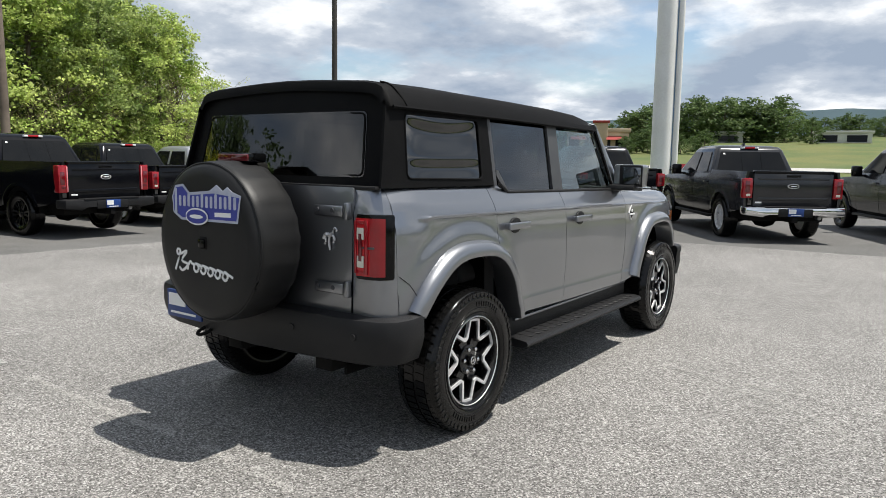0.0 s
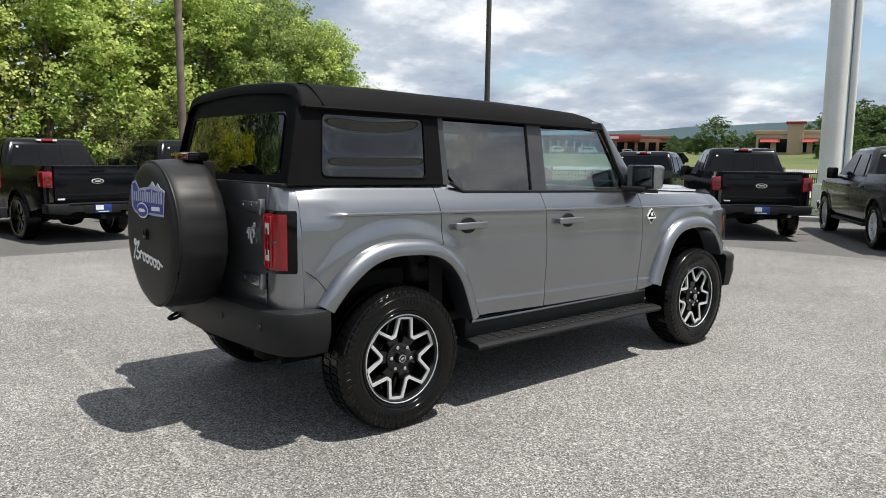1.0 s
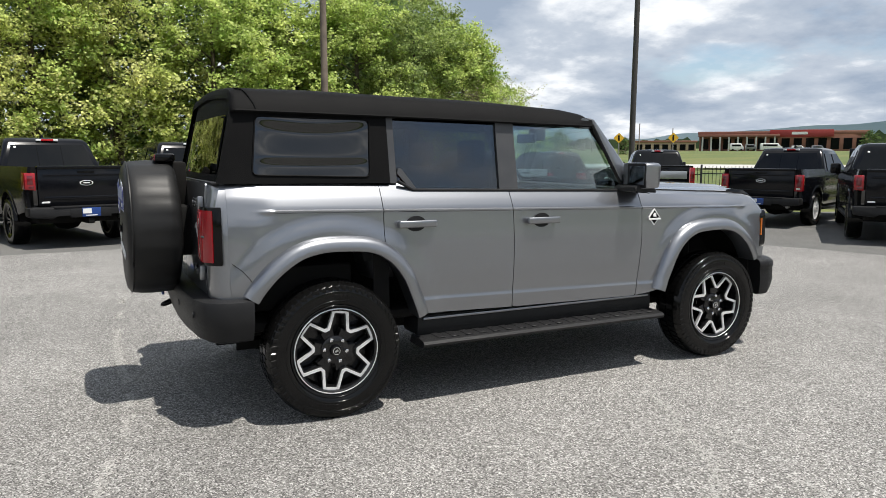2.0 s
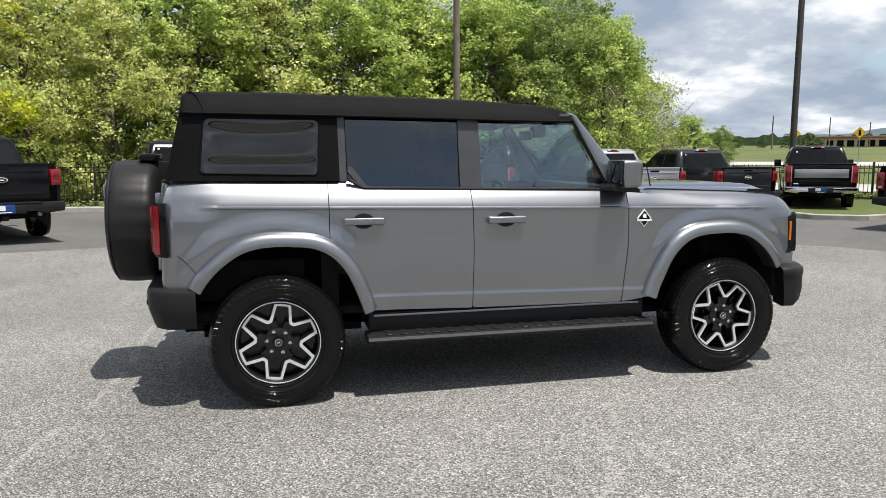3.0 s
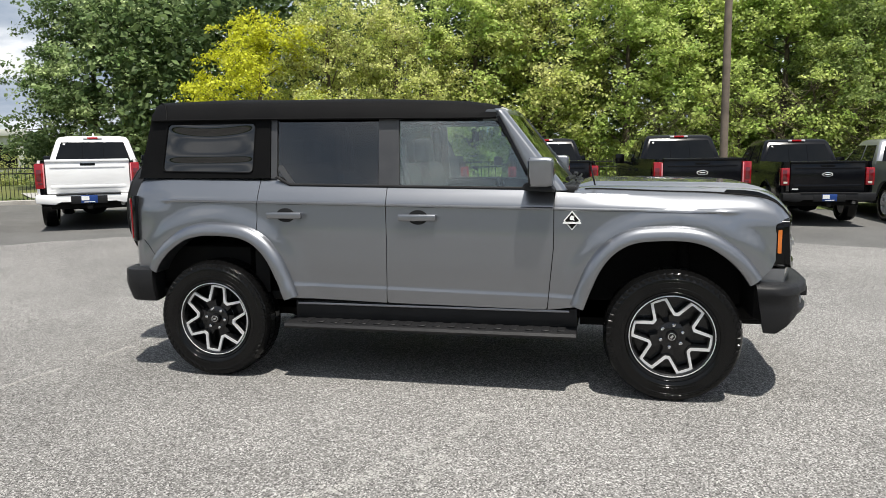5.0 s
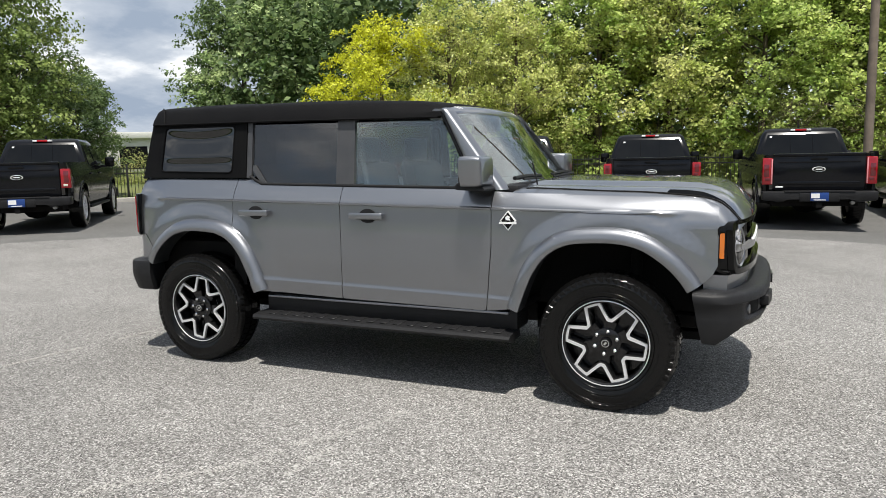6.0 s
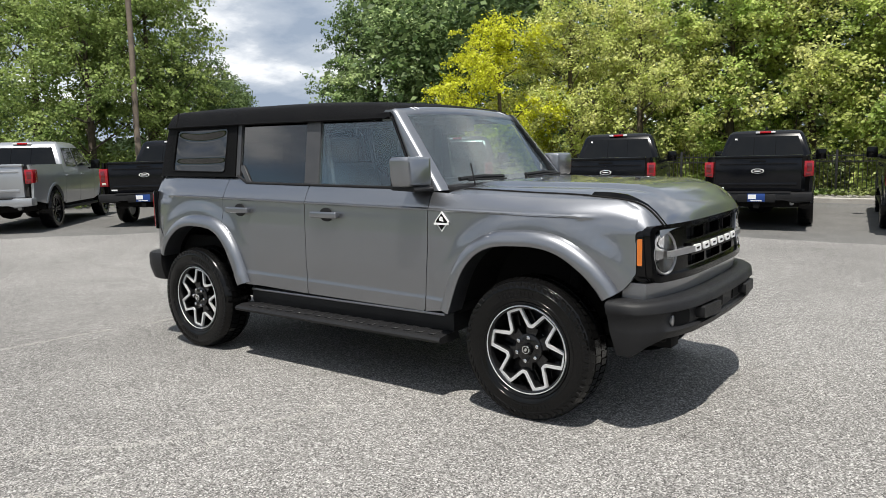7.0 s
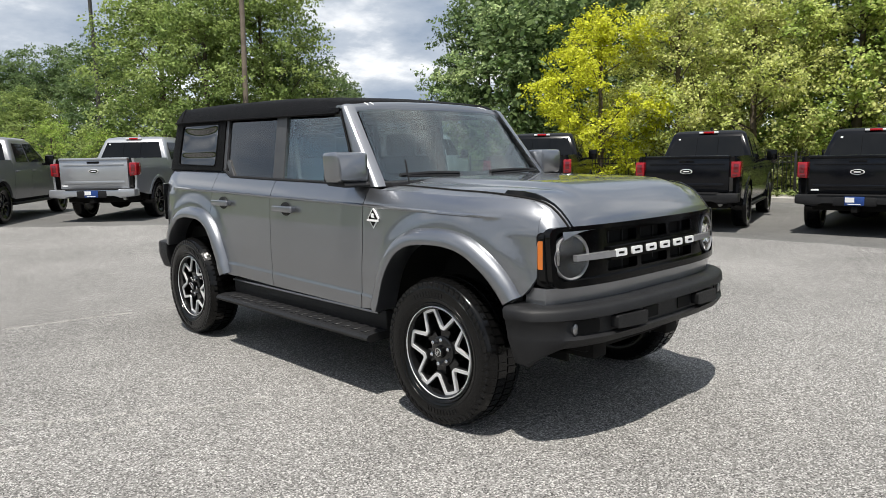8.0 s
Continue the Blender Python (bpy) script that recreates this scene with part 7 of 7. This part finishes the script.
tagged(deep, "dark leaf mass standing in for shade behind the first trees", "woods", kind="stuff")

# ---------------------------------------------------------------- far buildings, far woods, hills
BRICK = material("far_brick", (0.26, 0.12, 0.085), 0.85, 0, (0.20, 0.09, 0.065), 0.6, 0.8)
STUCCO = material("far_stucco", (0.46, 0.36, 0.25), 0.85, 0, (0.38, 0.30, 0.21), 0.5, 0.8)
SHEDWALL = material("pale_shed_cladding", (0.60, 0.60, 0.57), 0.7, 0, (0.50, 0.50, 0.47), 0.5, 0.8)
REDTRIM = material("red_fascia", (0.30, 0.03, 0.028), 0.6, 0, (0.24, 0.025, 0.02), 0.5, 0.8)
# far haze is mixed into this base colour, paler and bluer than the woods
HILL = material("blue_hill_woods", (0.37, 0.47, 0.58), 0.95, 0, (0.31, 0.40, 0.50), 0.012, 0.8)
FARWOOD = material("far_wood", (0.045, 0.075, 0.035), 0.95, 0, (0.07, 0.10, 0.04), 0.15, 0.8)


def building(x, y, w, d, h, turn, wall, fascia, label, bays=6, awning=False, red=None, posts=False):
    root = thing("commercial_building", label, "building", m=pose(x, y, rise(x, y) - 0.1, 0, 0, turn))
    part("wall_block", boxes(((-w / 2, -d / 2, 0), (w / 2, d / 2, h), 0.05)), wall, root)
    part("roof_edge", boxes(((-w / 2 - 0.3, -d / 2 - 0.3, h * 0.86), (w / 2 + 0.3, d / 2 + 0.3, h * 1.03), 0.05)), wall if red else fascia, root)
    if red:
        x0, x1 = -w / 2 + w * red[0], -w / 2 + w * red[1]
        part("fascia_band", boxes(((x0, -d / 2 - 1.3, h * 0.72), (x1, -d / 2 - 0.32, h * 1.08), 0.02)), fascia, root)
        part("fascia_sign", boxes(((x0 + (x1 - x0) * 0.35, -d / 2 - 1.36, h * 0.84), (x0 + (x1 - x0) * 0.6, -d / 2 - 1.302, h * 0.97))), WHITE, root)
    for k in range(bays):
        c = -w / 2 + w * (k + 0.5) / bays
        part("window", boxes(((c - w / bays * 0.34, -d / 2 - 0.06, h * 0.10), (c + w / bays * 0.34, -d / 2 + 0.02, h * 0.66))), PRIVACY, root)
    if posts:
        part("canopy", boxes(((-w / 2, -d / 2 - 2.2, h * 0.74), (w * 0.0, -d / 2 - 0.31, h * 0.86), 0.02)), wall, root)
        for k in range(9):
            c = -w / 2 + w * 0.5 * (k + 0.5) / 9
            part("canopy_post", boxes(((c - 0.16, -d / 2 - 2.1, 0.0), (c + 0.16, -d / 2 - 1.8, h * 0.74))), SHEDWALL, root)
    if awning:
        for c in (-0.30, 0.28):
            bm = bmesh.new()
            prism(bm, [(-d / 2 - 1.3, h * 0.52), (-d / 2 - 0.05, h * 0.68), (-d / 2 - 0.05, h * 0.52)], "x", w * (c - 0.14), w * (c + 0.14))
            part("awning", bm, REDTRIM, root)
        part("tower", boxes(((-w * 0.06, -d / 2 - 0.5, 0.0), (w * 0.16, -d / 2 + 2.0, h * 1.28), 0.05)), wall, root)
        part("tower_cap", boxes(((-w * 0.09, -d / 2 - 0.8, h * 1.28), (w * 0.19, -d / 2 + 2.3, h * 1.38), 0.05)), REDTRIM, root)
    return root


def facing(x, y):
    """The turn that sets a front towards the lot."""
    return math.degrees(math.atan2(y, x)) - 90


for x, y, w, d, h, wall, fascia, label, bays, aw, red, posts in (
        (-107.2, 138.0, 33, 12, 4.2, BRICK, REDTRIM, "long low brick store with a red fascia", 14, False, (0.44, 0.81), True),
        (-49.5, 114.7, 10.2, 9, 3.7, STUCCO, STUCCO, "tan stucco restaurant with red awnings", 4, True, None, False),
        (-14.1, 134.3, 8.6, 5, 1.95, SHEDWALL, SHEDWALL, "low pale metal-clad shed", 2, False, None, False),
        (-32.1, 130.9, 5.6, 4, 1.9, SHEDWALL, SHEDWALL, "small white outbuilding across the road", 1, False, None, False),
        (-117, 111, 16, 6, 2.2, STUCCO, BRICK, "long tan shop building beyond the road", 9, False, None, False),
        (-40, -52, 16, 9, 3.2, SHEDWALL, SHEDWALL, "pale building glimpsed beyond the fence", 5, False, None, False)):
    building(x, y, w, d, h, facing(x, y), wall, fascia, label, bays, aw, red, posts)


def far_van(x, y, turn, length, high, paint, label):
    """A van or camper standing far off: body with a raked nose, window band, door line and wheels."""
    root = thing("parked_van", label, "van", "vehicles before the store", pose(x, y, rise(x, y) + 0.02, 0, 0, turn))
    bm = bmesh.new()
    prism(bm, [(-length / 2, 0.22), (length / 2, 0.22), (length / 2, high * 0.5), (length * 0.40, high * 0.62), (length * 0.30, high), (-length / 2, high)], "y", -0.55, 0.55, 0.06)
    part("body", bm, paint, root)
    for s in (-1, 1):
        part("side_window", boxes(((-length * 0.40, min(s * 0.552, s * 0.56), high * 0.60), (length * 0.27, max(s * 0.552, s * 0.56), high * 0.86))), PRIVACY, root)
        for c in (-0.30, 0.30):
            bm = bmesh.new()
            lathe(bm, [(s * 0.44, 0.20), (s * 0.57, 0.20), (s * 0.575, 0.12), (s * 0.575, 0.0)], 14, "y", (length * c, 0, 0.20))
            part("wheel", bm, RUBBER, root)
    return root


for x, y, ln, high, paint in ((-101.5, 118.0, 2.6, 1.5, "white"), (-99.2, 119.4, 2.0, 1.3, "mid_grey"), (-95.8, 121.2, 4.0, 1.5, "white"), (-92.0, 124.2, 2.2, 1.0, "white"), (-89.2, 126.2, 2.2, 1.0, "silver")):
    far_van(x, y, facing(x, y) + 12, ln, high, TRUCK_PAINT[paint], "pale van standing before the brick store")
# a far jeep, shrunk to cart size to fit the ground here
far_van(-36.1, 59.9, facing(-36.1, 59.9), 2.6, 1.2, TRUCK_PAINT["black"], "dark jeep in the field, built undersized")

# x, y, height of the far trees: by the restaurant, the grove on the bank, the hedge line, and those by the road
FAR = [(-60.0, 109.5, 6.4), (-65.5, 106.0, 3.3), (-54.9, 112.4, 4.0), (-62.6, 108.2, 3.2), (-57.2, 111.0, 3.4), (-52.5, 110.5, 3.0),
       (-114.6, 88.8, 2.4), (-111.5, 91.5, 2.7), (-118.0, 86.0, 2.2), (-107.0, 95.0, 2.0), (-128.0, 84.0, 3.4), (-75, 66, 2.6), (-101, 62, 4.4), (-95, 55, 4.0), (-84, 44, 4.6)]
rng_f = random.Random(4)
for k in range(17):
    az, r = radians(111.3 - k * 0.72), 136 + rng_f.uniform(-6, 6)
    FAR.append((r * math.cos(az), r * math.sin(az), rng_f.uniform(6.6, 8.6)))
for k in range(8):
    az, r = radians(111.0 - k * 0.85), 97 + rng_f.uniform(-4, 4)
    FAR.append((r * math.cos(az), r * math.sin(az), rng_f.uniform(2.2, 3.7)))
for k in range(20):
    az, r = radians(99.6 - k * 0.75), 166 + rng_f.uniform(-5, 5)
    FAR.append((r * math.cos(az), r * math.sin(az), rng_f.uniform(3.6, 5.2)))
FAR.append((-17.5, 125.0, 4.2))
for k, (x, y, h) in enumerate(FAR):
    key = ("far", k % 3)
    if key not in protos:
        c = protos[key] = tree("far", 77 + 5 * (k % 3), "far broadleaf tree across the road")
    else:
        c = copy_thing(protos[key], pose(0, 0, 0))
    f = rng_f.uniform(1.2, 1.6)
    c.matrix_basis = pose(x, y, rise(x, y) - 0.1, 0, 0, rng_t.uniform(0, 360)) @ Matrix.Diagonal((h / 8 * f, h / 8 * f, h / 8, 1))
    tagged(c, "far broadleaf tree across the road", group="far trees")


def ridge(name, r, a0, a1, level, amp, seed, mat, label, n=420, jag=0.0):
    bm = bmesh.new()
    rows = []
    for a in np.linspace(a0, a1, n):
        t = radians(a)
        base = level if isinstance(level, (int, float)) else interp(level, a)
        z = base + amp * noise.noise((a * 0.045, seed, 0)) + amp * 0.8 * noise.noise((a * 0.27, seed + 3, 0)) + jag * noise.noise((a * 2.3, seed + 9, 0)) + jag * 0.6 * noise.noise((a * 6.1, seed + 12, 0))
        rows.append([(r * math.cos(t), r * math.sin(t), -5), (r * math.cos(t), r * math.sin(t), z), (r * 1.25 * math.cos(t), r * 1.25 * math.sin(t), z * 0.9 - 5)])
    loft(bm, rows, close_u=False)
    tagged(part(name, bm, mat, smooth=60), label, "hills", kind="structure")


ridge("backdrop", 1300, 40, 185, ((40, 60), (92, 80), (98, 80), (106, 74), (117, 65), (121, 62), (125, 58), (129, 50), (133, 43), (138, 32), (150, 24), (185, 24)), 9, 2.0, HILL, "wooded skyline ridge with haze mixed into its blue colour")
# rises below 88 degrees, past the visible edge, to darken side reflections
ridge("backdrop", 330, 30, 190, ((30, 26), (76, 24), (88, 9.5), (190, 9.5)), 3.0, 6.0, FARWOOD, "dark line of far woods, carried on out of view", 500, 2.2)
ridge("backdrop", 260, 190, 272, 10, 4.0, 8.0, FARWOOD, "dark line of far woods, carried on out of view", 400, 2.2)
# wholly unseen, added so paint and glass reflect a dark treeline
ridge("backdrop", 240, 272, 392, ((272, 10), (300, 16), (392, 19)), 4.0, 4.0, FARWOOD, "dark line of far woods, carried on out of view", 400, 2.2)

# tufts of grass at the kerb and under the fence
pts = []
for a, b in zip(FENCE, FENCE[1:]):
    a, b = np.array(a), np.array(b)
    n = int(np.linalg.norm(b - a) * 260)
    q = a + (b - a) * rng_u.uniform(size=(n, 1)) + rng_u.normal(size=(n, 2)) * 0.45
    pts.append(np.column_stack([q, 0.02 + 0.10 * rng_u.uniform(size=n) ** 2]))
pts = np.concatenate(pts)
tuft = new("grass_tufts", leaf_cloud("grass_tufts", pts, 0.12 * rng_u.uniform(0.6, 1.5, size=len(pts)), BLADES, rng_u))
tagged(tuft, "unmown grass tufts along the fence", "grass", kind="stuff")


def road_sign(x, y, turn):
    """A yellow diamond warning sign on a steel post; its symbol is a plain black bar."""
    root = thing("road_sign", "yellow diamond warning sign on a steel post", "road sign", "road signs", pose(x, y, rise(x, y) - 0.05, 0, 0, turn))
    part("post", boxes(((-0.03, -0.03, 0.0), (0.03, 0.03, 2.6), 0.006)), STEEL, root)
    bm = bmesh.new()
    prism(bm, round_poly([(0, 1.95), (0.43, 2.38), (0, 2.81), (-0.43, 2.38)], 0.05), "y", -0.045, -0.034)
    plate_ob = part("sign_plate", bm, YELLOWSIGN, root)
    part("sign_symbol", boxes(((-0.07, -0.05, 2.15), (0.07, -0.0455, 2.6), 0.001)), UNDER, plate_ob)


for x, y in ((-42.9, 37.6), (-40.1, 40.9)):
    road_sign(x, y, facing(x, y))
